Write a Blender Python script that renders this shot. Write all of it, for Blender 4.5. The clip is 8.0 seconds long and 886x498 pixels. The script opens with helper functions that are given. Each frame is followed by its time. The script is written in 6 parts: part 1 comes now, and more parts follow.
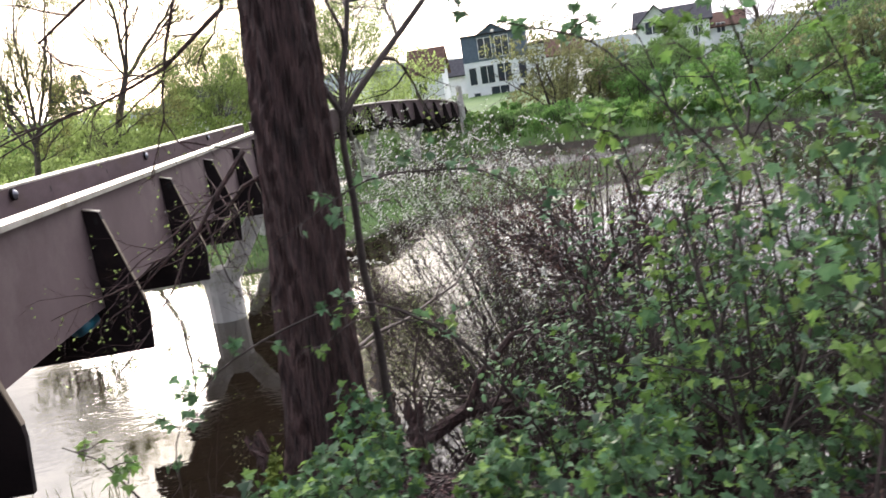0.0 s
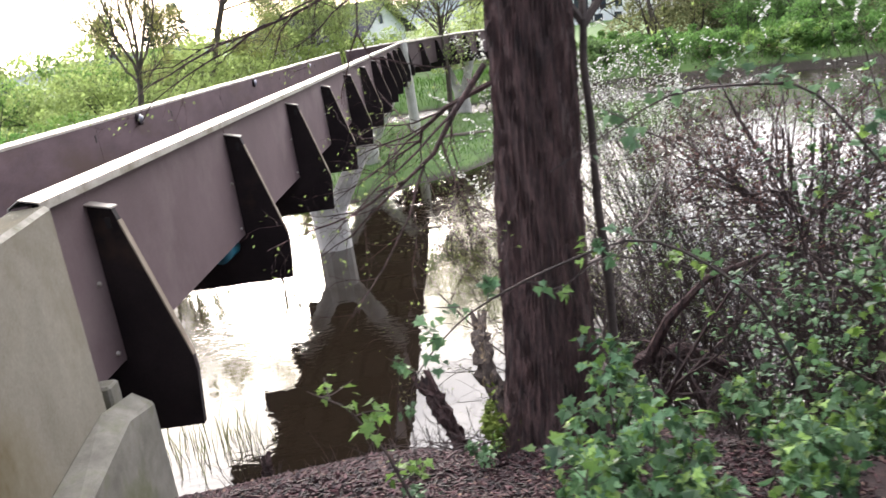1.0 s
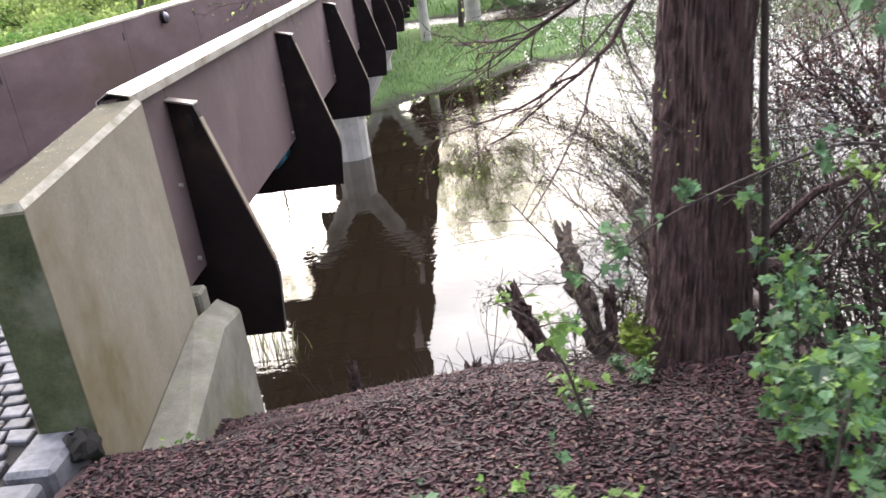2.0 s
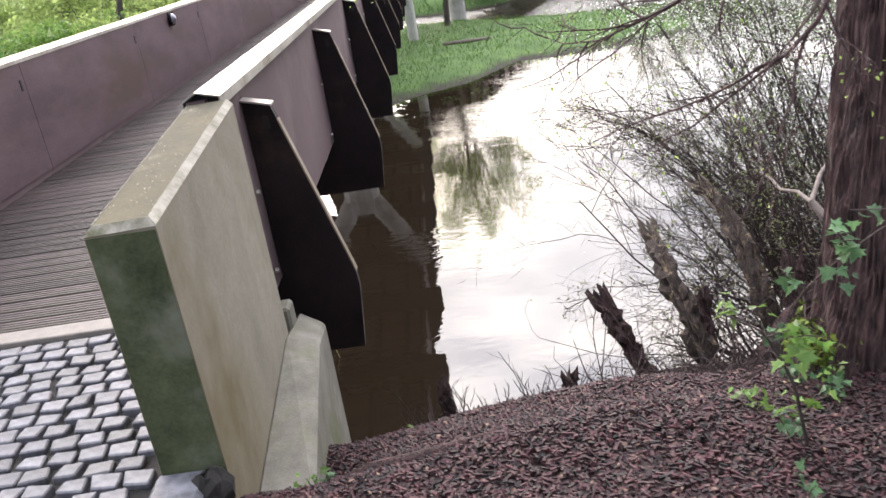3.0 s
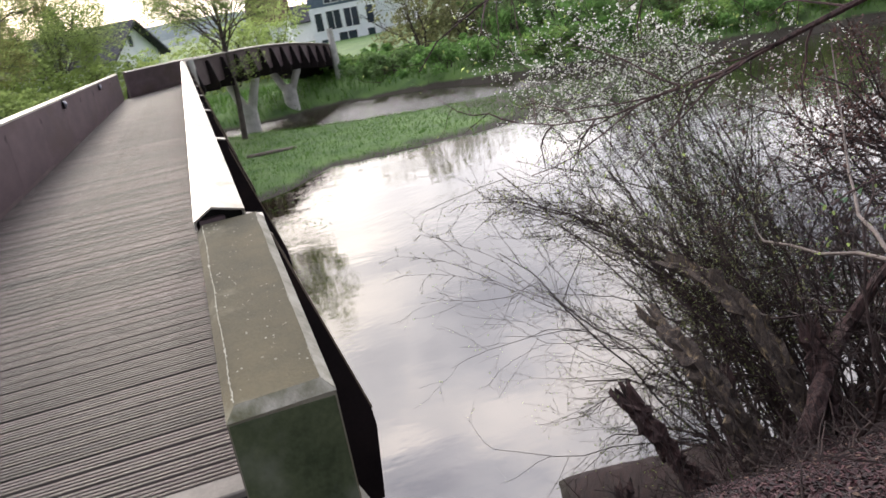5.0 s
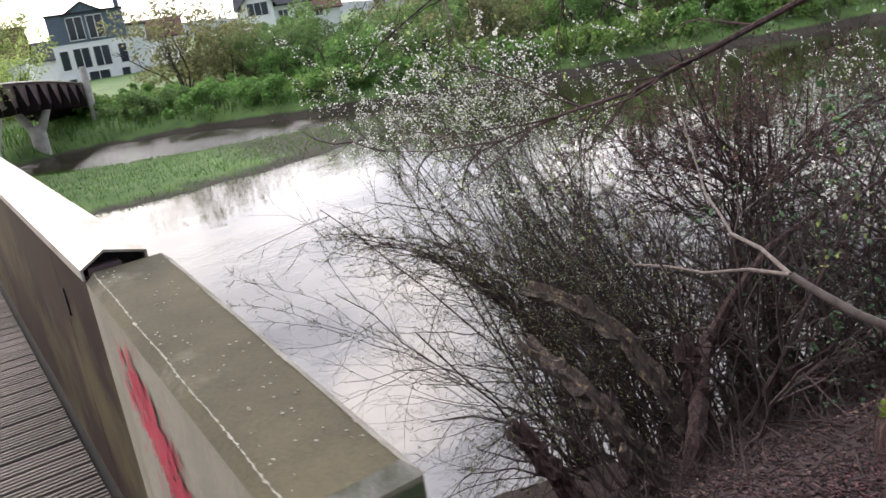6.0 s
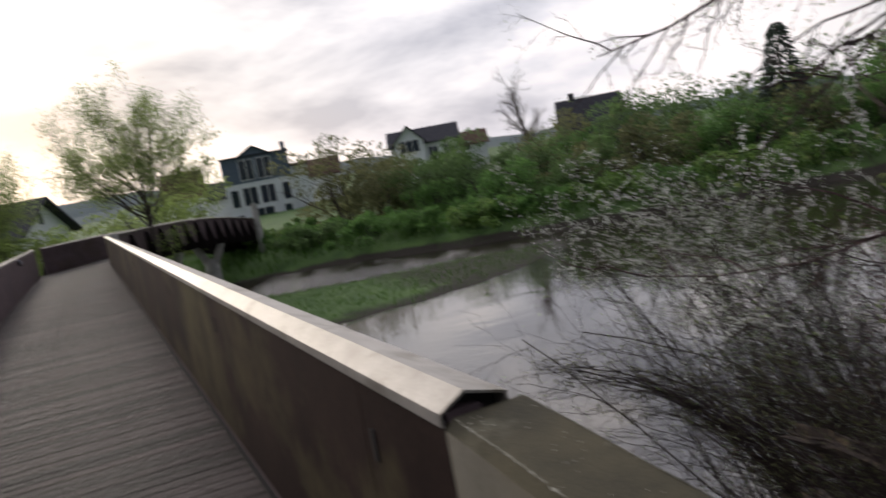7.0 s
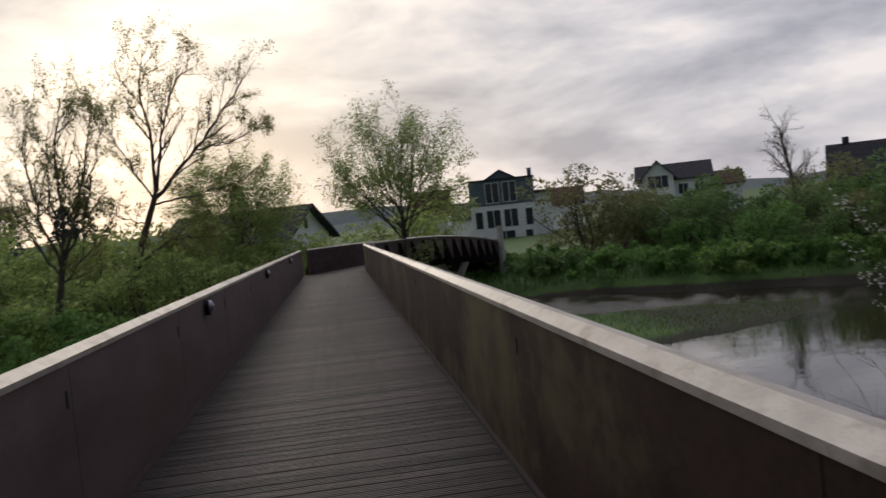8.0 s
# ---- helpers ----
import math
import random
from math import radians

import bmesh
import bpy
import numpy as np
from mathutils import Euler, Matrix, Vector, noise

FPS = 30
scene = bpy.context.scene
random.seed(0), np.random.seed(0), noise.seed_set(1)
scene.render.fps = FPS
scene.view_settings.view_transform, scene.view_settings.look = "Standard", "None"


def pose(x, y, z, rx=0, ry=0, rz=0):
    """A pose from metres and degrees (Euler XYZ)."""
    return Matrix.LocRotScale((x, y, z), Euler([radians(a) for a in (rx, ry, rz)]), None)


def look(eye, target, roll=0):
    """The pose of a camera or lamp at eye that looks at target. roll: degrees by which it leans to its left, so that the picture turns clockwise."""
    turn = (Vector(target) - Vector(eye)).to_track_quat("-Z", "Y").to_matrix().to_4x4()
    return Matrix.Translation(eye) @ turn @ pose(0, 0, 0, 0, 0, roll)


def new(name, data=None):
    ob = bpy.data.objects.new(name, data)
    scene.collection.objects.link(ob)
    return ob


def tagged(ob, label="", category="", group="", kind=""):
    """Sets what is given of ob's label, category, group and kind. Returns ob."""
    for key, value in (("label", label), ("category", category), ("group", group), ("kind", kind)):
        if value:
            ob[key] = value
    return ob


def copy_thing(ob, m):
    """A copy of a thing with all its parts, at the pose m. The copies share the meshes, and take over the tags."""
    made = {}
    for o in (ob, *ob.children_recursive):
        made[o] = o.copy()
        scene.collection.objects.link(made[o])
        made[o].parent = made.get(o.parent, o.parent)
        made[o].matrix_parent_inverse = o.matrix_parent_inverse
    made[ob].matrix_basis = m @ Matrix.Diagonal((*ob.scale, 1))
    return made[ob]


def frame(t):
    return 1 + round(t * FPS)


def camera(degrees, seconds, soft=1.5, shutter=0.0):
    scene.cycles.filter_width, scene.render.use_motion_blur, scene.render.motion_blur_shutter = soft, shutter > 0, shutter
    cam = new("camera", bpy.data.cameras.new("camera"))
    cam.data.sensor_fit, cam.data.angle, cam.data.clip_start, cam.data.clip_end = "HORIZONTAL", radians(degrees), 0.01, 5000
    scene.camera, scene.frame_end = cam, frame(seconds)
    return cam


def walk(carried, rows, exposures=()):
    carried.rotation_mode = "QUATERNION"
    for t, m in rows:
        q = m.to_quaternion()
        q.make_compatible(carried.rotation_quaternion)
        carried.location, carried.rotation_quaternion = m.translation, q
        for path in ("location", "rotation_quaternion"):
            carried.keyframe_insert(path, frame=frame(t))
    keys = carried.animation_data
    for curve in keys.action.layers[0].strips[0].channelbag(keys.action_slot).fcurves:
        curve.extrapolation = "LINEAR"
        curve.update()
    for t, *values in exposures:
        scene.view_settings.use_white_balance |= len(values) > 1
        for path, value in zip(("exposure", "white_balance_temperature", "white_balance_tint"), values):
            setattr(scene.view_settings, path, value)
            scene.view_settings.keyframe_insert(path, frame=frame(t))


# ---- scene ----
cam = camera(56.8, 8.0, shutter=0.3)
PATH = [
    (0, (3.174, -4.763, 1.691), (3.303, -2.807, 1.291), -8.7),
    (0.5, (2.809, -4.549, 1.699), (2.858, -2.609, 1.217), -9.2),
    (1, (2.502, -4.321, 1.694), (2.414, -2.394, 1.167), -8.8),
    (1.5, (2.195, -4.207, 1.666), (2.09, -2.309, 1.044), -7.4),
    (2, (1.864, -4.111, 1.673), (1.763, -2.251, 0.946), -7.9),
    (2.2, (1.735, -4.045, 1.658), (1.622, -2.191, 0.916), -8.3),
    (3.3, (1.001, -3.714, 1.675), (1.025, -1.848, 0.956), -9.1),
    (3.5, (0.889, -3.657, 1.673), (0.98, -1.785, 0.977), -9.0),
    (4, (0.624, -3.371, 1.658), (0.835, -1.486, 1.023), -9.2),
    (4.2, (0.498, -3.301, 1.666), (0.767, -1.423, 1.034), -9.7),
    (5.5, (-0.087, -2.66, 1.66), (0.635, -0.877, 1.112), -10.3),
    (6, (-0.284, -2.348, 1.624), (0.714, -0.712, 1.052), -8.8),
    (6.5, (-0.456, -1.984, 1.594), (0.588, -0.341, 1.132), -8.9),
    (7, (-0.641, -1.712, 1.648), (0.135, 0.119, 1.435), -10.5),
    (7.5, (-0.856, -1.362, 1.645), (-0.387, 0.58, 1.557), -9.0),
    (8, (-0.996, -0.993, 1.631), (-0.746, 0.991, 1.569), -5.8),
]
walk(cam, [(t, look(eye, target, roll)) for t, eye, target, roll in PATH],
     exposures=[(0, 1.64), (1.5, 2.30), (2.2, 2.30), (3.5, 1.98), (4.2, 1.80), (5.4, 1.28), (6.0, 1.46), (6.5, 1.98), (7.0, -0.10), (7.5, -1.05), (8, -0.62)])

# ---------------------------------------------------------------- world, sun
SUN_DIR = Vector((-0.20, 0.96, 0.18)).normalized()


def build_world():
    w = bpy.data.worlds.new("evening_sky")
    scene.world = w
    w.use_nodes = True
    nt = w.node_tree
    nt.nodes.clear()
    N, L = nt.nodes.new, nt.links.new
    out, bg = N("ShaderNodeOutputWorld"), N("ShaderNodeBackground")
    sky = N("ShaderNodeTexSky")
    sky.sky_type, sky.sun_disc = "NISHITA", False
    sky.sun_elevation, sky.sun_rotation = radians(10), math.atan2(SUN_DIR.x, SUN_DIR.y)
    sky.air_density, sky.dust_density = 1.2, 2.0
    dim = N("ShaderNodeMix")
    dim.data_type, dim.blend_type = "RGBA", "MULTIPLY"
    dim.inputs[0].default_value = 1
    dim.inputs[7].default_value = (0.10, 0.10, 0.10, 1)
    L(sky.outputs[0], dim.inputs[6])
    tc = N("ShaderNodeTexCoord")
    # glow of the low sun behind the cloud
    dot = N("ShaderNodeVectorMath")
    dot.operation = "DOT_PRODUCT"
    dot.inputs[1].default_value = SUN_DIR
    L(tc.outputs["Generated"], dot.inputs[0])
    glow = N("ShaderNodeValToRGB")
    e = glow.color_ramp.elements
    e[0].position, e[0].color = 0.0, (0.175, 0.19, 0.225, 1)
    e[1].position, e[1].color = 1.0, (1.70, 1.62, 1.42, 1)
    for pos, col in ((0.30, (0.205, 0.22, 0.26, 1)), (0.45, (0.29, 0.31, 0.36, 1)), (0.62, (0.60, 0.62, 0.675, 1)), (0.80, (1.06, 1.06, 1.11, 1)), (0.92, (1.20, 1.18, 1.19, 1)), (0.975, (1.27, 1.23, 1.18, 1))):
        x = e.new(pos)
        x.color = col
    half = N("ShaderNodeMath")
    half.operation = "MULTIPLY_ADD"
    half.inputs[1].default_value, half.inputs[2].default_value = 0.5, 0.5
    L(dot.outputs["Value"], half.inputs[0])
    L(half.outputs[0], glow.inputs[0])
    # cloud sheets
    mp = N("ShaderNodeMapping")
    mp.inputs["Scale"].default_value = (1.2, 1.2, 3.4)
    mp.inputs["Location"].default_value = (0.35, 0.0, 0.6)
    L(tc.outputs["Generated"], mp.inputs[0])
    nz = N("ShaderNodeTexNoise")
    nz.inputs["Scale"].default_value, nz.inputs["Detail"].default_value = 2.9, 5.0
    nz.inputs["Roughness"].default_value, nz.inputs["Distortion"].default_value = 0.54, 0.25
    L(mp.outputs[0], nz.inputs["Vector"])
    cr = N("ShaderNodeValToRGB")
    cr.color_ramp.elements[0].position, cr.color_ramp.elements[0].color = 0.34, (0.56, 0.565, 0.645, 1)
    cr.color_ramp.elements[1].position, cr.color_ramp.elements[1].color = 0.60, (1.34, 1.25, 1.21, 1)
    mid = cr.color_ramp.elements.new(0.47)
    mid.color = (0.88, 0.865, 0.92, 1)
    L(nz.outputs["Fac"], cr.inputs[0])
    cl = N("ShaderNodeMix")
    cl.data_type, cl.blend_type = "RGBA", "MULTIPLY"
    cl.inputs[0].default_value = 1
    L(glow.outputs[0], cl.inputs[6])
    L(cr.outputs[0], cl.inputs[7])
    # the cloud thins out overhead
    sep = N("ShaderNodeSeparateXYZ")
    L(tc.outputs["Generated"], sep.inputs[0])
    high = N("ShaderNodeMapRange")
    high.inputs["From Min"].default_value, high.inputs["From Max"].default_value = 0.30, 0.62
    high.inputs["To Min"].default_value, high.inputs["To Max"].default_value = 1.0, 1.8
    L(sep.outputs["Z"], high.inputs["Value"])
    lift = N("ShaderNodeVectorMath")
    lift.operation = "SCALE"
    L(cl.outputs[2], lift.inputs[0])
    L(high.outputs[0], lift.inputs["Scale"])
    mix = N("ShaderNodeMix")
    mix.data_type = "RGBA"
    mix.inputs[0].default_value = 0.88
    L(dim.outputs[2], mix.inputs[6])
    L(lift.outputs[0], mix.inputs[7])
    L(mix.outputs[2], bg.inputs[0])
    bg.inputs[1].default_value = 1.0
    L(bg.outputs[0], out.inputs[0])


build_world()
sun_data = bpy.data.lights.new("low_sun", "SUN")
sun_data.energy, sun_data.angle, sun_data.color = 1.0, radians(20), (1.0, 0.90, 0.78)
sun = new("low_sun", sun_data)
sun.matrix_world = look(SUN_DIR * 50, (0, 0, 0))


# ---------------------------------------------------------------- materials
def material(name, a, b, rough=0.8, scale=6.0, fine=60.0, bump=0.3, metal=0.0, c=None, stain=0.35, spec=0.4, vary=0.0, stretch=(1, 1, 1), island=0.0, bdist=0.01):
    """Two tones a and b mixed by coarse and fine noise, a third tone c in stains, with bump."""
    m = bpy.data.materials.new(name)
    m.use_nodes = True
    nt = m.node_tree
    N, L = nt.nodes.new, nt.links.new
    p = nt.nodes["Principled BSDF"]
    tc, mp = N("ShaderNodeTexCoord"), N("ShaderNodeMapping")
    mp.inputs["Scale"].default_value = stretch
    L(tc.outputs["Object"], mp.inputs[0])

    def noise_at(s, detail=4.0, rough_=0.6):
        n = N("ShaderNodeTexNoise")
        n.inputs["Scale"].default_value, n.inputs["Detail"].default_value, n.inputs["Roughness"].default_value = s, detail, rough_
        L(mp.outputs[0], n.inputs["Vector"])
        return n

    big, small = noise_at(scale, 5.0), noise_at(fine, 3.0, 0.7)
    add = N("ShaderNodeMath")
    add.operation = "MULTIPLY_ADD"
    add.inputs[1].default_value, add.inputs[2].default_value = 0.45, -0.22
    L(small.outputs["Fac"], add.inputs[0])
    tot = N("ShaderNodeMath")
    tot.operation = "ADD"
    L(add.outputs[0], tot.inputs[0])
    L(big.outputs["Fac"], tot.inputs[1])
    ramp = N("ShaderNodeValToRGB")
    ramp.color_ramp.elements[0].position, ramp.color_ramp.elements[0].color = 0.32, (*a, 1)
    ramp.color_ramp.elements[1].position, ramp.color_ramp.elements[1].color = 0.70, (*b, 1)
    L(tot.outputs[0], ramp.inputs[0])
    col = ramp.outputs[0]
    if c:
        st = noise_at(scale * 0.45, 6.0, 0.65)
        sr = N("ShaderNodeValToRGB")
        sr.color_ramp.elements[0].position, sr.color_ramp.elements[0].color = 0.66 - stain * 0.5, (0, 0, 0, 1)
        sr.color_ramp.elements[1].position, sr.color_ramp.elements[1].color = 0.80 - stain * 0.4, (1, 1, 1, 1)
        L(st.outputs["Fac"], sr.inputs[0])
        mx = N("ShaderNodeMix")
        mx.data_type = "RGBA"
        L(sr.outputs[0], mx.inputs[0])
        L(col, mx.inputs[6])
        mx.inputs[7].default_value = (*c, 1)
        col = mx.outputs[2]
    if vary or island:
        src = N("ShaderNodeObjectInfo") if vary else N("ShaderNodeNewGeometry")
        sock = src.outputs["Random"] if vary else src.outputs["Random Per Island"]
        amount = vary or island
        mr = N("ShaderNodeMapRange")
        mr.inputs["To Min"].default_value, mr.inputs["To Max"].default_value = 1 - amount, 1 + amount
        L(sock, mr.inputs["Value"])
        hv = N("ShaderNodeHueSaturation")
        L(mr.outputs[0], hv.inputs["Value"])
        L(col, hv.inputs["Color"])
        col = hv.outputs[0]
    L(col, p.inputs["Base Color"])
    rr = N("ShaderNodeMapRange")
    rr.inputs["To Min"].default_value, rr.inputs["To Max"].default_value = max(0.02, rough - 0.12), min(1, rough + 0.12)
    L(tot.outputs[0], rr.inputs["Value"])
    L(rr.outputs[0], p.inputs["Roughness"])
    p.inputs["Metallic"].default_value, p.inputs["Specular IOR Level"].default_value = metal, spec
    if bump:
        bp = N("ShaderNodeBump")
        bp.inputs["Strength"].default_value, bp.inputs["Distance"].default_value = bump, bdist
        L(tot.outputs[0], bp.inputs["Height"])
        L(bp.outputs[0], p.inputs["Normal"])
    return m


def leaf_material(name, a, b, through_light=0.35, rough=0.5, island=0.3):
    m = material(name, a, b, rough, 3.0, 40.0, 0.0, spec=0.3, island=island)
    nt = m.node_tree
    N, L = nt.nodes.new, nt.links.new
    p, out = nt.nodes["Principled BSDF"], nt.nodes["Material Output"]
    tr, mx = N("ShaderNodeBsdfTranslucent"), N("ShaderNodeMixShader")
    src = p.inputs["Base Color"].links[0].from_socket
    L(src, tr.inputs[0])
    mx.inputs[0].default_value = through_light
    L(p.outputs[0], mx.inputs[1])
    L(tr.outputs[0], mx.inputs[2])
    L(mx.outputs[0], out.inputs[0])
    return m


M = {}
M["panel"] = material("brown_panel", (0.0897, 0.0624, 0.064), (0.129, 0.0936, 0.0952), 0.78, 1.2, 45, 0.10, spec=0.2, c=(0.156, 0.121, 0.117), stain=0.30, vary=0.03)
M["panel_in"] = material("brown_panel_inside", (0.070, 0.047, 0.052), (0.124, 0.087, 0.093), 0.7, 1.6, 40, 0.15, spec=0.15, c=(0.080, 0.054, 0.047), stain=0.28, vary=0.05, stretch=(1, 0.6, 1.6))
# right-hand lining: base tone far darker than panel_in, moss only in the stains
M["panel_dark_mossy"] = material("dark_mossy_inner_panel", (0.019, 0.0112, 0.0092), (0.050, 0.031, 0.0245), 0.80, 1.9, 40, 0.2, spec=0.08, c=(0.098, 0.084, 0.042), stain=0.35, stretch=(1, 0.7, 0.8))
M["rib"] = material("dark_rib_steel", (0.010, 0.007, 0.0078), (0.020, 0.014, 0.0145), 0.6, 3.0, 50, 0.15, spec=0.15, c=(0.034, 0.022, 0.016), stain=0.12, vary=0.12)
# worn tan, lightened so the light on the fins' edge faces is in the colour
M["rib_edge"] = material("worn_lit_rib_edge", (0.15, 0.118, 0.082), (0.25, 0.205, 0.150), 0.75, 4.0, 50, 0.15)
M["cap"] = material("pale_metal_cap", (0.31, 0.284, 0.250), (0.46, 0.430, 0.386), 0.45, 7.0, 70, 0.10, metal=0.5, c=(0.20, 0.175, 0.130), stain=0.30, vary=0.07, stretch=(1.6, 0.8, 1))
M["concrete"] = material("old_concrete", (0.156, 0.140, 0.102), (0.268, 0.246, 0.194), 0.88, 1.7, 90, 0.3, c=(0.125, 0.102, 0.052), stain=0.34, stretch=(1, 1, 0.6))
M["concrete_top"] = material("mossy_concrete", (0.033, 0.029, 0.014), (0.086, 0.073, 0.041), 0.9, 4.0, 110, 0.4, c=(0.20, 0.19, 0.135), stain=0.24)
M["concrete_end"] = material("dark_green_concrete", (0.024, 0.034, 0.011), (0.080, 0.094, 0.044), 0.9, 5.0, 70, 0.3, c=(0.130, 0.138, 0.098), stain=0.26)
M["buttress"] = material("grey_concrete", (0.115, 0.108, 0.085), (0.215, 0.205, 0.170), 0.9, 5.0, 100, 0.3, c=(0.11, 0.115, 0.058), stain=0.34)
M["pier"] = material("pale_pier_concrete", (0.42, 0.40, 0.36), (0.56, 0.54, 0.50), 0.85, 2.0, 40, 0.2, c=(0.30, 0.29, 0.24), stain=0.3)
M["plank"] = material("weathered_plank", (0.012, 0.009, 0.009), (0.096, 0.073, 0.071), 0.52, 3.0, 40, 0.7, spec=0.25, c=(0.020, 0.018, 0.012), stain=0.34, vary=0.42, stretch=(0.35, 6, 6))
M["band"] = material("threshold_concrete", (0.15, 0.135, 0.118), (0.25, 0.228, 0.20), 0.8, 6.0, 90, 0.25)
M["sett"] = material("granite_sett", (0.042, 0.043, 0.049), (0.142, 0.143, 0.158), 0.5, 14, 160, 0.4, vary=0.34)
M["sett_far"] = material("granite_sett_far", (0.070, 0.070, 0.076), (0.185, 0.185, 0.195), 0.5, 14, 160, 0.4, island=0.34)
M["joint"] = material("joint_soil", (0.008, 0.008, 0.007), (0.022, 0.019, 0.016), 0.95, 20, 150, 0.6)
M["chip"] = material("bark_chip", (0.009, 0.0036, 0.0038), (0.060, 0.023, 0.0255), 0.68, 26, 160, 0.5, island=0.95)
M["bark"] = material("ridged_bark", (0.012, 0.007, 0.0065), (0.096, 0.054, 0.050), 0.9, 38, 150, 1.0, c=(0.106, 0.072, 0.068), stain=0.16, stretch=(1, 1, 0.14), bdist=0.02)
M["twig"] = material("grey_twig", (0.020, 0.014, 0.012), (0.068, 0.051, 0.045), 0.85, 8, 60, 0.3, island=0.4)
M["far_bark"] = material("grey_brown_bark", (0.045, 0.036, 0.030), (0.130, 0.105, 0.088), 0.9, 3, 20, 0.4)
M["twig_red"] = material("dark_red_twig", (0.013, 0.008, 0.0075), (0.046, 0.028, 0.025), 0.85, 8, 60, 0.2, island=0.45)
M["pale_wood"] = material("pale_dead_wood", (0.085, 0.066, 0.058), (0.175, 0.142, 0.124), 0.8, 9, 60, 0.6, stretch=(2, 2, 1))
M["cut_wood"] = material("torn_wood", (0.010, 0.007, 0.006), (0.075, 0.055, 0.043), 0.92, 22, 80, 1.0, c=(0.27, 0.20, 0.11), stain=0.20, stretch=(2, 2, 0.8))
M["moss"] = material("yellow_green_moss", (0.060, 0.090, 0.012), (0.16, 0.205, 0.030), 0.95, 20, 120, 0.8)
M["leaf"] = leaf_material("sapling_leaf", (0.050, 0.112, 0.055), (0.128, 0.222, 0.098), 0.38, 0.38, 0.5)
M["leaf_light"] = leaf_material("young_leaf", (0.105, 0.205, 0.048), (0.22, 0.33, 0.085), 0.48, 0.42, 0.4)
M["leaf_willow"] = leaf_material("willow_leaf", (0.190, 0.262, 0.080), (0.330, 0.410, 0.140), 0.72)
M["leaf_bud"] = leaf_material("willow_bud_leaf", (0.165, 0.172, 0.060), (0.285, 0.290, 0.105), 0.72)
M["leaf_olive"] = leaf_material("budding_leaf", (0.115, 0.125, 0.058), (0.205, 0.212, 0.098), 0.66)
M["leaf_dark"] = leaf_material("shrub_leaf", (0.080, 0.148, 0.048), (0.166, 0.252, 0.090), 0.62)
M["leaf_bank"] = leaf_material("bank_shrub_leaf", (0.080, 0.176, 0.042), (0.160, 0.285, 0.082), 0.62)
M["leaf_dead"] = leaf_material("withered_leaf", (0.040, 0.018, 0.015), (0.095, 0.048, 0.038), 0.25, 0.7, 0.5)
M["blossom"] = leaf_material("white_blossom", (0.55, 0.56, 0.50), (0.76, 0.77, 0.71), 0.45, 0.7, 0.2)
M["grass"] = leaf_material("bank_grass", (0.048, 0.122, 0.020), (0.112, 0.215, 0.038), 0.35)
M["needle"] = leaf_material("conifer_needle", (0.018, 0.035, 0.022), (0.04, 0.065, 0.04), 0.15)
M["white_wall"] = material("white_render", (0.76, 0.77, 0.80), (0.86, 0.87, 0.88), 0.85, 0.8, 20, 0.05, c=(0.70, 0.70, 0.70), stain=0.2)
M["slate"] = material("blue_slate", (0.085, 0.115, 0.165), (0.13, 0.165, 0.22), 0.6, 2.5, 14, 0.2)
M["roof_dark"] = material("dark_roof_tiles", (0.035, 0.036, 0.044), (0.065, 0.064, 0.072), 0.9, 2.0, 12, 0.3, spec=0.1)
M["roof_brown"] = material("brown_roof_tiles", (0.065, 0.038, 0.032), (0.11, 0.066, 0.052), 0.9, 2.0, 12, 0.3, spec=0.1)
M["trim"] = material("white_trim", (0.68, 0.68, 0.68), (0.82, 0.82, 0.82), 0.6, 2, 20, 0.0)
M["blue_wall"] = material("blue_boarding", (0.16, 0.25, 0.42), (0.22, 0.32, 0.50), 0.7, 2, 20, 0.1)
M["lamp"] = material("grey_lamp_cap", (0.20, 0.20, 0.23), (0.32, 0.32, 0.36), 0.35, 5, 80, 0.1, metal=0.5)
# near-black colour that stands for the shade inside gaps and openings
M["black"] = material("black_recess_shade", (0.010, 0.009, 0.009), (0.02, 0.018, 0.017), 0.9, 5, 40, 0.0)
M["teal"] = material("teal_pipe", (0.015, 0.10, 0.15), (0.03, 0.16, 0.22), 0.4, 5, 50, 0.05)
M["worn_edge"] = material("worn_pale_edge", (0.17, 0.16, 0.115), (0.34, 0.33, 0.27), 0.9, 14, 120, 0.3)
M["worn_concrete"] = material("scuffed_concrete", (0.17, 0.158, 0.120), (0.36, 0.34, 0.285), 0.9, 9, 110, 0.35, c=(0.10, 0.098, 0.055), stain=0.25)
M["litter"] = material("dry_leaf_litter", (0.070, 0.040, 0.032), (0.19, 0.125, 0.090), 0.85, 9, 60, 0.2, island=0.5)
# pale blue-grey: the air's haze is painted into the hill colour
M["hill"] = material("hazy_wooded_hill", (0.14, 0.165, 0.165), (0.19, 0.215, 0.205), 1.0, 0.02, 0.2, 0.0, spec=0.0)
M["red_paint"] = material("red_spray_paint", (0.30, 0.025, 0.045), (0.42, 0.05, 0.075), 0.7, 10, 90, 0.15)


def glass_material():
    m = bpy.data.materials.new("window_glass")
    m.use_nodes = True
    p = m.node_tree.nodes["Principled BSDF"]
    p.inputs["Base Color"].default_value = (0.03, 0.04, 0.055, 1)
    p.inputs["Roughness"].default_value, p.inputs["IOR"].default_value = 0.05, 1.5
    return m


M["glass"] = glass_material()


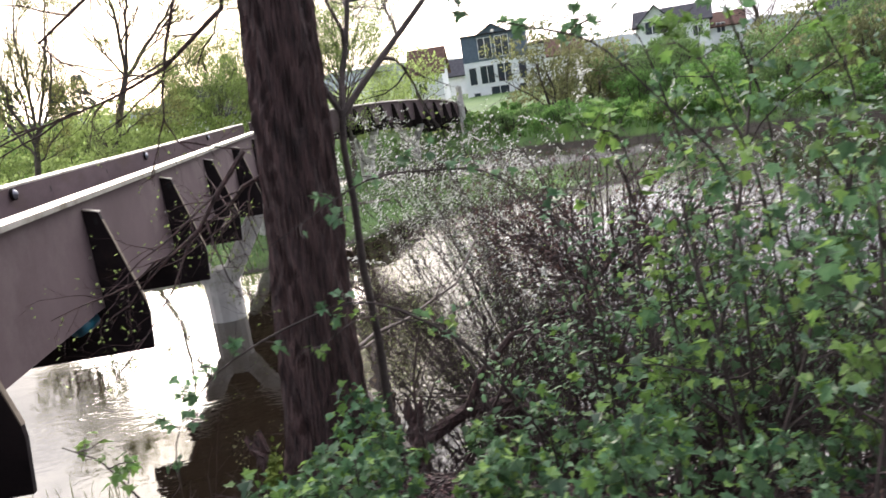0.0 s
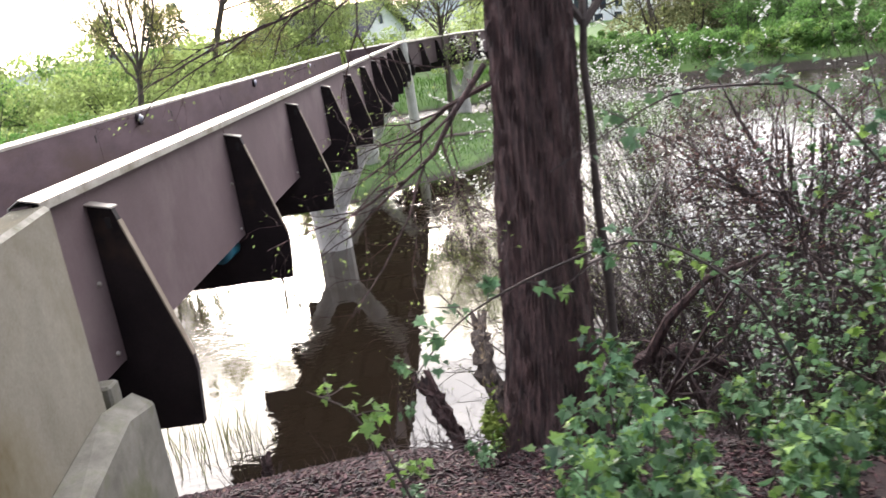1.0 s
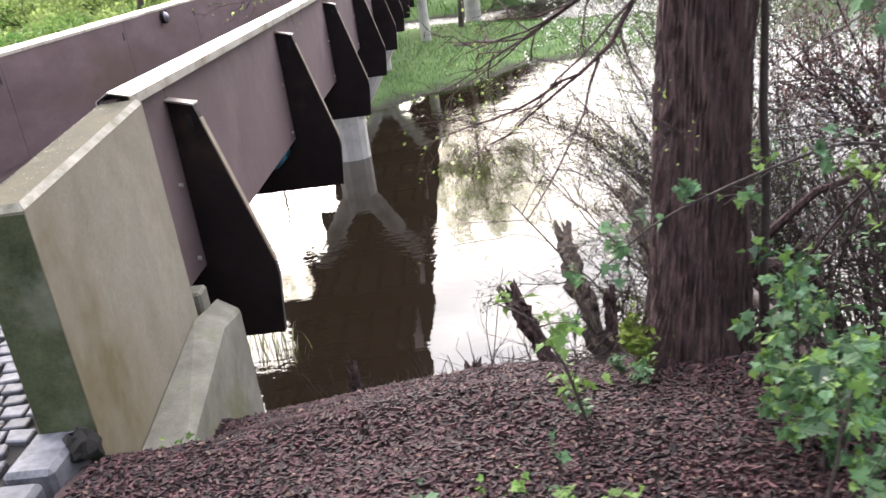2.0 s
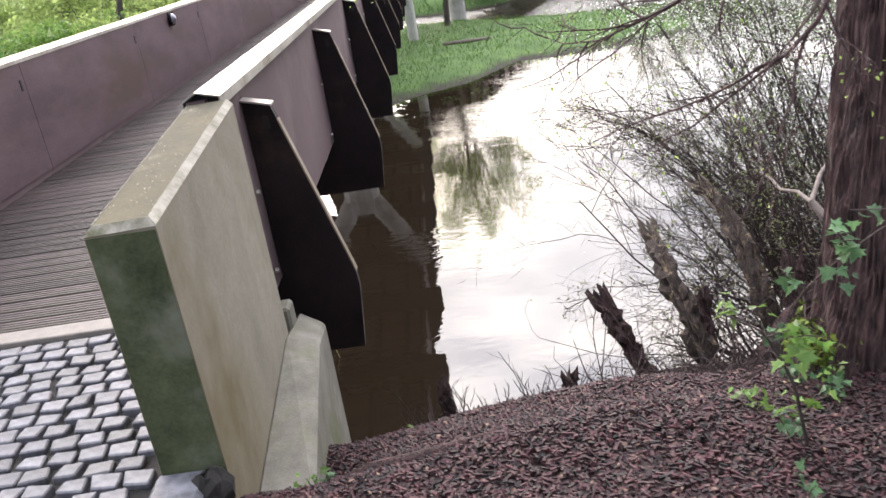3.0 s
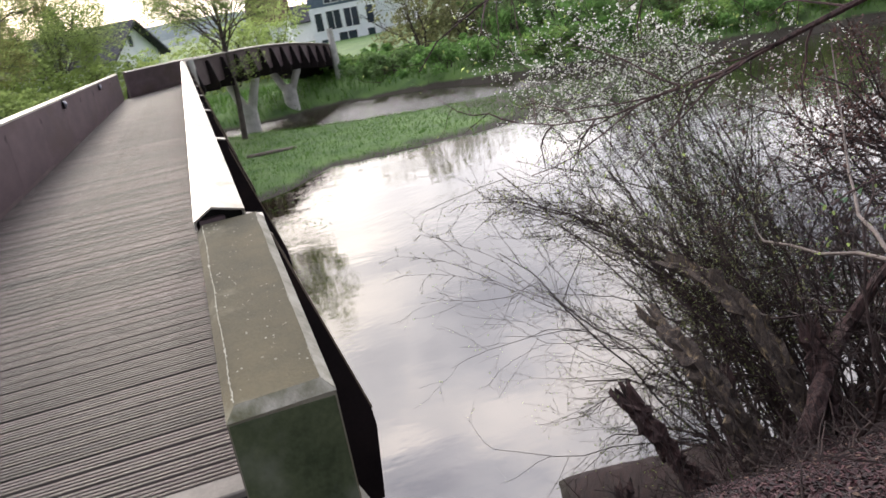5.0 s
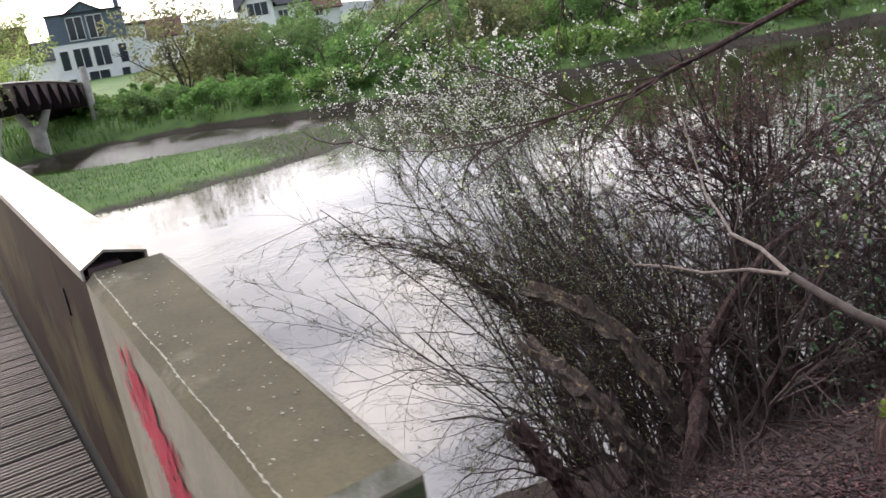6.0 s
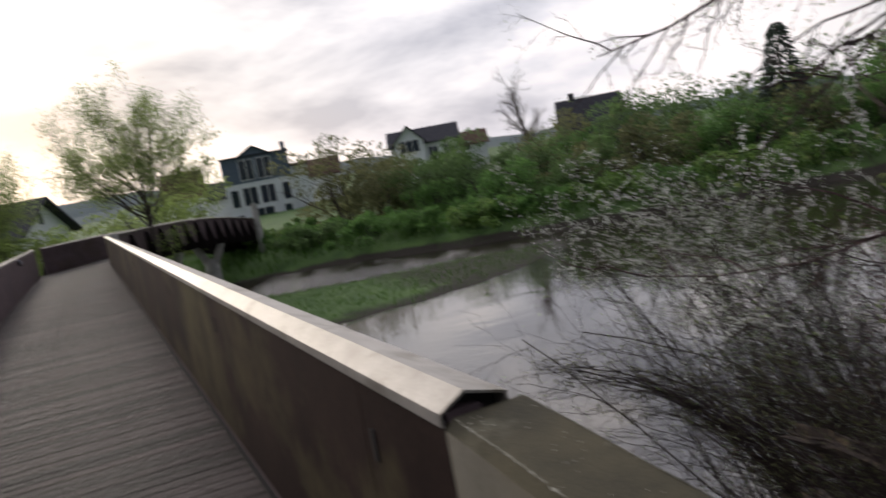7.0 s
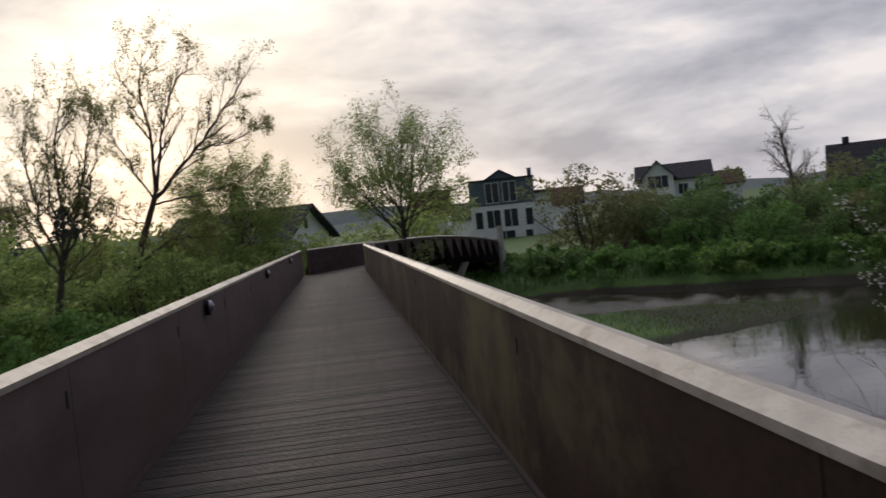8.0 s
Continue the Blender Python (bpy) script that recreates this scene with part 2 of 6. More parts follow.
def water_material():
    m = bpy.data.materials.new("still_river_water")
    m.use_nodes = True
    nt = m.node_tree
    N, L = nt.nodes.new, nt.links.new
    p = nt.nodes["Principled BSDF"]
    tc = N("ShaderNodeTexCoord")
    p.inputs["Roughness"].default_value, p.inputs["IOR"].default_value = 0.02, 1.75
    silt = N("ShaderNodeTexNoise")
    silt.inputs["Scale"].default_value, silt.inputs["Detail"].default_value = 0.12, 4
    L(tc.outputs["Object"], silt.inputs["Vector"])
    cr = N("ShaderNodeValToRGB")
    cr.color_ramp.elements[0].color, cr.color_ramp.elements[1].color = (0.012, 0.008, 0.005, 1), (0.022, 0.016, 0.010, 1)
    L(silt.outputs["Fac"], cr.inputs[0])
    L(cr.outputs[0], p.inputs["Base Color"])
    mp = N("ShaderNodeMapping")
    mp.inputs["Scale"].default_value = (1.0, 1.7, 1.0)
    L(tc.outputs["Object"], mp.inputs[0])
    n1, n2, patch = N("ShaderNodeTexNoise"), N("ShaderNodeTexNoise"), N("ShaderNodeTexNoise")
    for n, s, d in ((n1, 5.5, 2.0), (n2, 1.1, 2.0), (patch, 0.22, 3.0)):
        n.inputs["Scale"].default_value, n.inputs["Detail"].default_value = s, d
        L(mp.outputs[0], n.inputs["Vector"])
    pr = N("ShaderNodeValToRGB")
    pr.color_ramp.elements[0].position, pr.color_ramp.elements[1].position = 0.50, 0.66
    L(patch.outputs["Fac"], pr.inputs[0])
    k = N("ShaderNodeMath")
    k.operation = "MULTIPLY_ADD"
    k.inputs[1].default_value, k.inputs[2].default_value = 2.0, 0.22
    L(pr.outputs[0], k.inputs[0])
    sep = N("ShaderNodeSeparateXYZ")
    L(tc.outputs["Object"], sep.inputs[0])
    riffle = N("ShaderNodeMapRange")
    riffle.inputs["From Min"].default_value, riffle.inputs["From Max"].default_value = 16.0, 46.0
    riffle.inputs["To Max"].default_value = 1.0
    L(sep.outputs["Y"], riffle.inputs["Value"])
    rise = N("ShaderNodeMath")
    rise.operation = "POWER"
    rise.inputs[1].default_value = 4.5
    L(riffle.outputs[0], rise.inputs[0])
    more = N("ShaderNodeMath")
    more.operation = "MULTIPLY_ADD"
    more.inputs[1].default_value = 130.0
    L(rise.outputs[0], more.inputs[0])
    L(k.outputs[0], more.inputs[2])
    k = more
    mul = N("ShaderNodeMath")
    mul.operation = "MULTIPLY"
    L(n1.outputs["Fac"], mul.inputs[0])
    L(k.outputs[0], mul.inputs[1])
    tot = N("ShaderNodeMath")
    tot.operation = "ADD"
    L(mul.outputs[0], tot.inputs[0])
    L(n2.outputs["Fac"], tot.inputs[1])
    bp = N("ShaderNodeBump")
    bp.inputs["Strength"].default_value, bp.inputs["Distance"].default_value = 0.16, 0.02
    L(tot.outputs[0], bp.inputs["Height"])
    L(bp.outputs[0], p.inputs["Normal"])
    return m


M["water"] = water_material()


def ground_material():
    """Bark litter on the near bank, grass and a muddy shade-darkened edge beyond the water, by place with noisy
    borders.
    """
    m = material("bank_ground", (0.012, 0.007, 0.007), (0.045, 0.025, 0.024), 0.9, 7, 70, 0.7, bdist=0.02)
    nt = m.node_tree
    N, L = nt.nodes.new, nt.links.new
    p = nt.nodes["Principled BSDF"]
    litter = p.inputs["Base Color"].links[0].from_socket
    tc, sep = N("ShaderNodeTexCoord"), N("ShaderNodeSeparateXYZ")
    L(tc.outputs["Object"], sep.inputs[0])
    n = N("ShaderNodeTexNoise")
    n.inputs["Scale"].default_value, n.inputs["Detail"].default_value = 0.9, 6
    L(tc.outputs["Object"], n.inputs["Vector"])
    gr = N("ShaderNodeValToRGB")
    gr.color_ramp.elements[0].position, gr.color_ramp.elements[0].color = 0.3, (0.036, 0.080, 0.016, 1)
    gr.color_ramp.elements[1].position, gr.color_ramp.elements[1].color = 0.7, (0.085, 0.150, 0.034, 1)
    L(n.outputs["Fac"], gr.inputs[0])
    far = N("ShaderNodeMapRange")
    far.inputs["From Min"].default_value, far.inputs["From Max"].default_value = 9.0, 12.0
    L(sep.outputs["Y"], far.inputs["Value"])
    mx = N("ShaderNodeMix")
    mx.data_type = "RGBA"
    L(far.outputs[0], mx.inputs[0])
    L(litter, mx.inputs[6])
    L(gr.outputs[0], mx.inputs[7])
    # bare muddy strip along the water line, the undercut bank's shade painted into it
    jit = N("ShaderNodeMath")
    jit.operation = "MULTIPLY_ADD"
    jit.inputs[1].default_value = 0.25
    L(n.outputs["Fac"], jit.inputs[0])
    L(sep.outputs["Z"], jit.inputs[2])
    # towards larger x the dark band climbs higher, to cover the bank's shade
    foot = N("ShaderNodeMapRange")
    foot.inputs["From Min"].default_value, foot.inputs["From Max"].default_value = 10.0, 16.0
    foot.inputs["To Min"].default_value, foot.inputs["To Max"].default_value = 0.0, -0.30
    L(sep.outputs["X"], foot.inputs["Value"])
    lower = N("ShaderNodeMath")
    L(jit.outputs[0], lower.inputs[0])
    L(foot.outputs[0], lower.inputs[1])
    mud_shade = N("ShaderNodeMapRange")
    mud_shade.inputs["From Min"].default_value, mud_shade.inputs["From Max"].default_value = -3.24, -3.10
    L(lower.outputs[0], mud_shade.inputs["Value"])
    m2 = N("ShaderNodeMix")
    m2.data_type = "RGBA"
    L(mud_shade.outputs[0], m2.inputs[0])
    m2.inputs[6].default_value = (0.026, 0.021, 0.014, 1)
    L(mx.outputs[2], m2.inputs[7])
    L(m2.outputs[2], p.inputs["Base Color"])
    return m


M["ground"] = ground_material()


# ---------------------------------------------------------------- mesh helpers
class Shape:
    """Collects triangles and quads for one mesh."""

    def __init__(self):
        self.v, self.t, self.q, self.n = [], [], [], 0

    def add(self, verts, tris=None, quads=None):
        verts = np.asarray(verts, float).reshape(-1, 3)
        if tris is not None and len(tris):
            self.t.append(np.asarray(tris, int) + self.n)
        if quads is not None and len(quads):
            self.q.append(np.asarray(quads, int) + self.n)
        self.v.append(verts)
        self.n += len(verts)

    def box(self, lo, hi, axes=None, origin=(0, 0, 0)):
        c = np.array([[x, y, z] for x in (lo[0], hi[0]) for y in (lo[1], hi[1]) for z in (lo[2], hi[2])], float)
        if axes is not None:
            c = np.asarray(origin, float) + c @ np.asarray(axes, float)
        self.add(c, quads=[(0, 1, 3, 2), (4, 6, 7, 5), (0, 4, 5, 1), (2, 3, 7, 6), (0, 2, 6, 4), (1, 5, 7, 3)])

    def prism(self, outline, a, b, axes, origin):
        """An outline in (across, up), run from a to b along: axes are the rows across, along, up."""
        axes, o, k = np.asarray(axes, float), np.asarray(origin, float), len(outline)
        v = [o + p[0] * axes[0] + s * axes[1] + p[1] * axes[2] for s in (a, b) for p in outline]
        self.add(v, quads=[(i, (i + 1) % k, k + (i + 1) % k, k + i) for i in range(k)])
        caps = fill(outline)
        self.t.append(np.asarray([(x[0], x[2], x[1]) for x in caps], int) + self.n - 2 * k)
        self.t.append(np.asarray(caps, int) + self.n - k)

    def tube(self, pts, radii, sides=5, closed=False):
        pts, radii = np.asarray(pts, float), np.asarray(radii, float)
        d = np.gradient(pts, axis=0)
        d /= np.linalg.norm(d, axis=1, keepdims=True) + 1e-9
        ref = np.where(np.abs(d[:, 2:3]) < 0.8, np.array([[0, 0, 1.0]]), np.array([[1.0, 0, 0]]))
        ref = ref[:1].repeat(len(pts), 0)
        u = np.cross(d, ref)
        u /= np.linalg.norm(u, axis=1, keepdims=True) + 1e-9
        w = np.cross(d, u)
        a = np.linspace(0, 2 * np.pi, sides, endpoint=False)
        ring = pts[:, None] + radii[:, None, None] * (np.cos(a)[None, :, None] * u[:, None] + np.sin(a)[None, :, None] * w[:, None])
        n = len(pts)
        i, j = np.meshgrid(np.arange(n - 1), np.arange(sides), indexing="ij")
        k = (j + 1) % sides
        quads = np.stack([i * sides + j, i * sides + k, (i + 1) * sides + k, (i + 1) * sides + j], -1).reshape(-1, 4)
        self.add(ring.reshape(-1, 3), quads=quads)
        if closed:
            tip = [tuple([self.n - sides + x for x in (0, y, y + 1)]) for y in range(1, sides - 1)]
            foot = [tuple([self.n - n * sides + x for x in (0, y + 1, y)]) for y in range(1, sides - 1)]
            self.t.append(np.asarray(tip + foot, int))

    def leaves(self, places, heads, ups, sizes, outline, cup=0.25):
        """One flat lobed leaf at each place. outline: points (x, y), the stalk at (0, 0), the tip at (0, 1)."""
        places, sizes = np.asarray(places, float), np.asarray(sizes, float)
        h = np.asarray(heads, float)
        h /= np.linalg.norm(h, axis=1, keepdims=True) + 1e-9
        s = np.cross(h, np.asarray(ups, float))
        s /= np.linalg.norm(s, axis=1, keepdims=True) + 1e-9
        n = np.cross(s, h)
        o = np.asarray(outline, float)
        k = len(o)
        v = places[:, None] + sizes[:, None, None] * (o[None, :, :1] * s[:, None] + o[None, :, 1:2] * h[:, None] + (np.abs(o[None, :, :1]) * cup - 0.22 * o[None, :, 1:2] ** 2) * n[:, None])
        tri = np.asarray(fill(outline), int)
        off = (np.arange(len(places)) * k)[:, None, None]
        self.add(v.reshape(-1, 3), tris=(tri[None] + off).reshape(-1, 3))

    def mesh(self, name, base=(0, 0, 0), smooth=False):
        me = bpy.data.meshes.new(name)
        v = np.concatenate(self.v) - np.asarray(base, float)
        t = np.concatenate(self.t) if self.t else np.zeros((0, 3), int)
        q = np.concatenate(self.q) if self.q else np.zeros((0, 4), int)
        me.vertices.add(len(v))
        me.vertices.foreach_set("co", v.ravel())
        loops = np.concatenate([t.ravel(), q.ravel()]).astype(np.int32)
        me.loops.add(len(loops))
        me.loops.foreach_set("vertex_index", loops)
        start = np.concatenate([np.arange(len(t)) * 3, len(t) * 3 + np.arange(len(q)) * 4]).astype(np.int32)
        me.polygons.add(len(start))
        me.polygons.foreach_set("loop_start", start)
        me.polygons.foreach_set("use_smooth", np.full(len(start), smooth))
        me.update(calc_edges=True)
        me.validate()
        return me


def fill(outline):
    """Triangles of a simple outline, by clipping ears."""
    pts = [tuple(p) for p in outline]
    idx = list(range(len(pts)))
    area = sum(pts[i][0] * pts[(i + 1) % len(pts)][1] - pts[(i + 1) % len(pts)][0] * pts[i][1] for i in idx)
    if area < 0:
        idx.reverse()

    def turn(a, b, c):
        return (b[0] - a[0]) * (c[1] - a[1]) - (b[1] - a[1]) * (c[0] - a[0])

    out = []
    while len(idx) > 3:
        for n in range(len(idx)):
            i, j, k = idx[n - 1], idx[n], idx[(n + 1) % len(idx)]
            a, b, c = pts[i], pts[j], pts[k]
            if turn(a, b, c) <= 1e-12:
                continue
            if any(turn(a, b, pts[m]) > 0 and turn(b, c, pts[m]) > 0 and turn(c, a, pts[m]) > 0 for m in idx if m not in (i, j, k)):
                continue
            out.append((i, j, k))
            idx.pop(n)
            break
        else:
            break
    out.append(tuple(idx[:3]))
    return out


def bevel_mesh(me, width, segments=1):
    bm = bmesh.new()
    bm.from_mesh(me)
    bmesh.ops.remove_doubles(bm, verts=bm.verts, dist=1e-5)
    edges = [e for e in bm.edges if len(e.link_faces) == 2 and e.calc_face_angle(0) > 0.5]
    bmesh.ops.bevel(bm, geom=edges, offset=width, segments=segments, affect="EDGES", profile=0.6)
    bm.to_mesh(me)
    bm.free()
    return me


BASE = {}


def thing(name, at, label, category, group="", kind=""):
    ob = new(name)
    ob.location = at
    ob.empty_display_size = 0.2
    BASE[ob.name] = tuple(at)
    return tagged(ob, label, category, group, kind)


def solo(name, shape, mat, label, category, at=(0, 0, 0), smooth=False, group="", kind="", bevel=0.0):
    """A thing of one mesh."""
    me = shape.mesh(name, at, smooth)
    if bevel:
        bevel_mesh(me, bevel)
    me.materials.append(M[mat])
    ob = new(name, me)
    ob.location = at
    BASE[ob.name] = tuple(at)
    return tagged(ob, label, category, group, kind)


def part(name, shape, mat, parent, label="", smooth=False, bevel=0.0, kind=""):
    base = BASE[parent.name]
    me = shape.mesh(name, base, smooth) if isinstance(shape, Shape) else shape
    if bevel:
        bevel_mesh(me, bevel)
    if not me.materials:
        me.materials.append(M[mat])
    ob = new(name, me)
    ob.parent = parent
    BASE[ob.name] = base
    return tagged(ob, label, kind=kind)


def spread(n, rng):
    """Random unit vectors."""
    v = rng.normal(size=(n, 3))
    return v / (np.linalg.norm(v, axis=1, keepdims=True) + 1e-9)


def way_of(p, d, length, n, wob, pull, rng):
    pts, d = [np.asarray(p, float)], np.asarray(d, float)
    for _ in range(n):
        d = d + rng.normal(size=3) * wob + np.asarray(pull)
        d = d / np.linalg.norm(d)
        pts.append(pts[-1] + d * length / n)
    return np.array(pts)


def grow(shape, rng, p, d, length, r, spec, lev=0, tips=None):
    """A branch with its side branches. spec: rows of (segments, wobble, pull, sides, children, angle, length ratio, taper)."""
    seg, wob, pull, sides, kids, ang, ratio, taper = spec[lev]
    pts = way_of(p, d, length, seg, wob, pull, rng)
    radii = np.linspace(r, r * taper, len(pts))
    shape.tube(pts, radii, sides)
    last = lev == len(spec) - 1
    if tips is not None and lev >= len(spec) - 2:
        tips.append(pts)
    if last:
        return pts
    for k in range(kids):
        f = 0.25 + 0.75 * (k + rng.random()) / kids
        x = min(f, 0.999) * seg
        i = int(x)
        at = pts[i] + (pts[i + 1] - pts[i]) * (x - i)
        dd = pts[i + 1] - pts[i]
        dd = dd / np.linalg.norm(dd)
        side = np.cross(dd, rng.normal(size=3))
        side /= np.linalg.norm(side) + 1e-9
        a = radians(ang) * rng.uniform(0.6, 1.3)
        nd = dd * math.cos(a) + side * math.sin(a)
        grow(shape, rng, at, nd, length * ratio * rng.uniform(0.6, 1.25) * (1.15 - 0.5 * f), max(0.0012, radii[i] * rng.uniform(0.5, 0.7)), spec, lev + 1, tips)
    return pts


LOBES = [(0.10, 0.05), (0.40, -0.03), (0.31, 0.17), (0.62, 0.38), (0.40, 0.43), (0.37, 0.58), (0.20, 0.55), (0.15, 0.78)]
MAPLE = [(0, 0)] + LOBES + [(0, 1.0)] + [(-x, y) for x, y in LOBES[::-1]]
OVAL = [(0, 0), (0.26, 0.3), (0.22, 0.7), (0, 1), (-0.22, 0.7), (-0.26, 0.3)]
LANCE = [(0, 0), (0.13, 0.4), (0, 1), (-0.13, 0.4)]
RHOMB = [(0, 0), (0.28, 0.45), (0, 1), (-0.28, 0.45)]
PETAL = [(0.0, -0.5), (0.5, -0.1), (0.3, 0.5), (-0.3, 0.5), (-0.5, -0.1)]


def foliage(shape, rng, tips, per, size, outline, from_=0.2, droop=0.2, jitter=0.02):
    """Leaves along the last branches."""
    P, H = [], []
    for pts in tips:
        n = max(1, rng.poisson(per))
        f = rng.uniform(from_, 1.0, n) * (len(pts) - 1.001)
        i = f.astype(int)
        at = pts[i] + (pts[i + 1] - pts[i]) * (f - i)[:, None]
        dd = (pts[i + 1] - pts[i])
        dd = dd / (np.linalg.norm(dd, axis=1, keepdims=True) + 1e-9)
        P.append(at + rng.normal(size=(n, 3)) * jitter)
        H.append(dd * 0.5 + spread(n, rng) * 0.9 - np.array([0, 0, droop]))
    P, H = np.concatenate(P), np.concatenate(H)
    U = np.tile([[0, 0, 1.0]], (len(P), 1)) + spread(len(P), rng) * 0.6
    shape.leaves(P, H, U, rng.uniform(0.6, 1.3, len(P)) * size, outline)

# ---------------------------------------------------------------- ground and water
WATER_Z = -3.4


def between(x, xs, ys):
    return np.interp(x, xs, ys)


def near_bank(x, y):
    s = y + between(x, [2.6, 3.2, 3.8, 4.5, 8], [0, 0.18, 0.48, 0.75, 0.85]) + 0.10 * np.sin(x * 1.3 + 0.6) + 0.06 * np.sin(x * 3.1)
    dip = 0.20 * np.exp(-((x - 0.35) / 0.33) ** 2 - ((y + 0.98) / 0.30) ** 2)
    steep = np.clip((2.75 - x) / 0.5, 0, 1)
    return -dip - steep * between(s, [0.1, 0.35, 0.7, 1.2, 1.7, 3, 8], [0, 0.06, 0.55, 1.25, 1.8, 1.2, 0]) + between(s, [-60, -6, -2, -1.25, -0.4, 0.1, 1.3, 2.3, 4.3, 8, 30], [0.25, 0.13, 0.05, -0.09, -0.50, -0.87, -1.60, -2.12, -3.45, -4.4, -4.6])


BANK_X = [-34, -20, -4, 2, 5, 8, 11.3, 13, 15.5, 18, 21, 24, 30, 45, 80, 300]
BANK_Y = [48, 48.5, 47.5, 46.6, 47.2, 48.3, 47.6, 46.4, 43.2, 41.0, 38.8, 36.8, 33.5, 28, 16, -40]


def land_height(x, y):
    """Height of the ground: near bank, river bed, grassy spit, channel and far bank."""
    h = near_bank(x, y)
    # made ground under the paving
    paved = np.clip((0.22 - x) / 0.1, 0, 1) * np.clip((0.12 - y) / 0.1, 0, 1)
    h = h * (1 - paved) + np.minimum(h, -0.13) * paved
    wob = 0.5 * np.sin(x * 0.9 + 1) + 0.35 * np.sin(x * 2.3) + 0.2 * np.sin(y * 1.7)
    spit_near = between(x, [-80, -10, -1, 1.2, 2.5, 4.3, 6, 8.5, 12, 14.5, 17, 19.5, 21], [18, 20.5, 21.5, 22.9, 24.2, 26.8, 26.1, 26.4, 27.2, 27.9, 29.6, 32.2, 35]) + 0.35 * wob
    spit_far = between(x, [-34, -20, -4, 0.5, 2.6, 4.8, 7.4, 11, 15, 18, 21], [48, 43, 41.8, 41.9, 41.6, 39.3, 37.4, 36.2, 35.2, 34.0, 33.4]) + 0.3 * wob
    bank = between(x, BANK_X, BANK_Y) + 0.5 * wob
    d1 = np.minimum(y - spit_near, spit_far - y)
    spit = WATER_Z + np.clip(d1 * 0.16, -0.8, 0.30 - 0.017 * np.clip(x - 4, 0, 15))
    d2 = y - bank
    far = WATER_Z + between(d2, [-3, 0, 1.2, 4, 20, 60, 200, 2000], [-0.8, 0, 0.75, 1.15, 1.6, 2.0, 3.0, 30])
    left = WATER_Z + np.clip((np.minimum(-x - 3, 100) * 0.03), 0, 1.3) * np.clip(d1 * 0.2, 0, 1)
    z = np.maximum(h, np.where((x < 22), spit, -5))
    z = np.maximum(z, np.where((x < -3) & (d1 > 0), left, -5))
    return np.where(d2 > -3, np.maximum(z, far), z)


def hummock(x, y):
    return np.exp(-((x - 2) ** 2 + y ** 2) / 60) * 0.03 * np.sin(x * 5 + y * 3) * np.sin(y * 4.3 - x)


def lines(parts_):
    out = []
    for a, b, step in parts_:
        out += list(np.arange(a, b, step))
    return np.array(out + [parts_[-1][1]])


def build_ground():
    xs = lines([(-1500, -300, 200), (-300, -60, 30), (-60, -8, 2), (-8, -0.5, 0.5), (-0.5, 5.5, 0.12), (5.5, 22, 0.6), (22, 80, 2.5), (80, 300, 25), (300, 1500, 200)])
    ys = lines([(-1000, -100, 150), (-100, -10, 10), (-10, -3, 0.5), (-3, 5, 0.12), (5, 22, 1.0), (22, 60, 0.5), (60, 140, 5), (140, 400, 40), (400, 2000, 200)])
    X, Y = np.meshgrid(xs, ys, indexing="ij")
    Z = land_height(X, Y)
    rng = np.random.default_rng(3)
    near = np.exp(-((X - 2) ** 2 + (Y - 0) ** 2) / 60)
    Z = Z + near * rng.normal(size=Z.shape) * 0.006 + hummock(X, Y)
    V = np.stack([X, Y, Z], -1).reshape(-1, 3)
    nx, ny = len(xs), len(ys)
    i, j = np.meshgrid(np.arange(nx - 1), np.arange(ny - 1), indexing="ij")
    Q = np.stack([i * ny + j, (i + 1) * ny + j, (i + 1) * ny + j + 1, i * ny + j + 1], -1).reshape(-1, 4)
    s = Shape()
    s.add(V, quads=Q)
    solo("ground", s, "ground", "bark-littered river bank and grassy far banks", "ground", smooth=True, kind="structure")
    w = Shape()
    w.add([(-1500, -60, WATER_Z), (1500, -60, WATER_Z), (1500, 1500, WATER_Z), (-1500, 1500, WATER_Z)], quads=[(0, 1, 2, 3)])
    solo("water", w, "water", "still brown river water mirroring the pale sky", "water", kind="structure")
    # wooded hills on the skyline, distance haze included in their colour
    rng = np.random.default_rng(8)
    for n, (y0, top, z0) in enumerate(((420, 13, -1), (700, 24, -1))):
        h = Shape()
        k = 120
        x = np.linspace(-900, 900, k)
        crest = top * (0.55 + 0.3 * np.sin(x * 0.006 + n * 2) + 0.15 * np.sin(x * 0.017 + n)) + rng.normal(size=k) * 0.8
        front = np.stack([x, np.full(k, y0), np.full(k, z0)], -1)
        mid = np.stack([x, np.full(k, y0 + 60), np.maximum(crest, 0)], -1)
        back = np.stack([x, np.full(k, y0 + 300), np.full(k, z0)], -1)
        q = [(i, i + 1, k + i + 1, k + i) for i in range(k - 1)] + [(k + i, k + i + 1, 2 * k + i + 1, 2 * k + i) for i in range(k - 1)]
        h.add(np.concatenate([front, mid, back]), quads=q)
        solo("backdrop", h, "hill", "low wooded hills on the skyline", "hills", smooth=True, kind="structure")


build_ground()


# ---------------------------------------------------------------- footbridge
DECK_W = 2.605
BAY = 3.28
WALL_PROFILE = [(0.02, -0.11), (0.11, -0.11), (0.11, 1.075), (0.02, 1.075)]
CAP_PROFILE = [(0.0, 1.045), (0.0, 1.078), (0.070, 1.118), (0.182, 1.086), (0.182, 1.035), (0.175, 1.035), (0.175, 1.081), (0.070, 1.110), (0.007, 1.074), (0.007, 1.045)]
RIB_SIDE = [(0.115, 0.935), (0.262, 0.892), (0.285, 0.81), (0.545, -0.14), (0.552, -0.24), (0.512, -0.636)]
UP = (0, 0, 1)
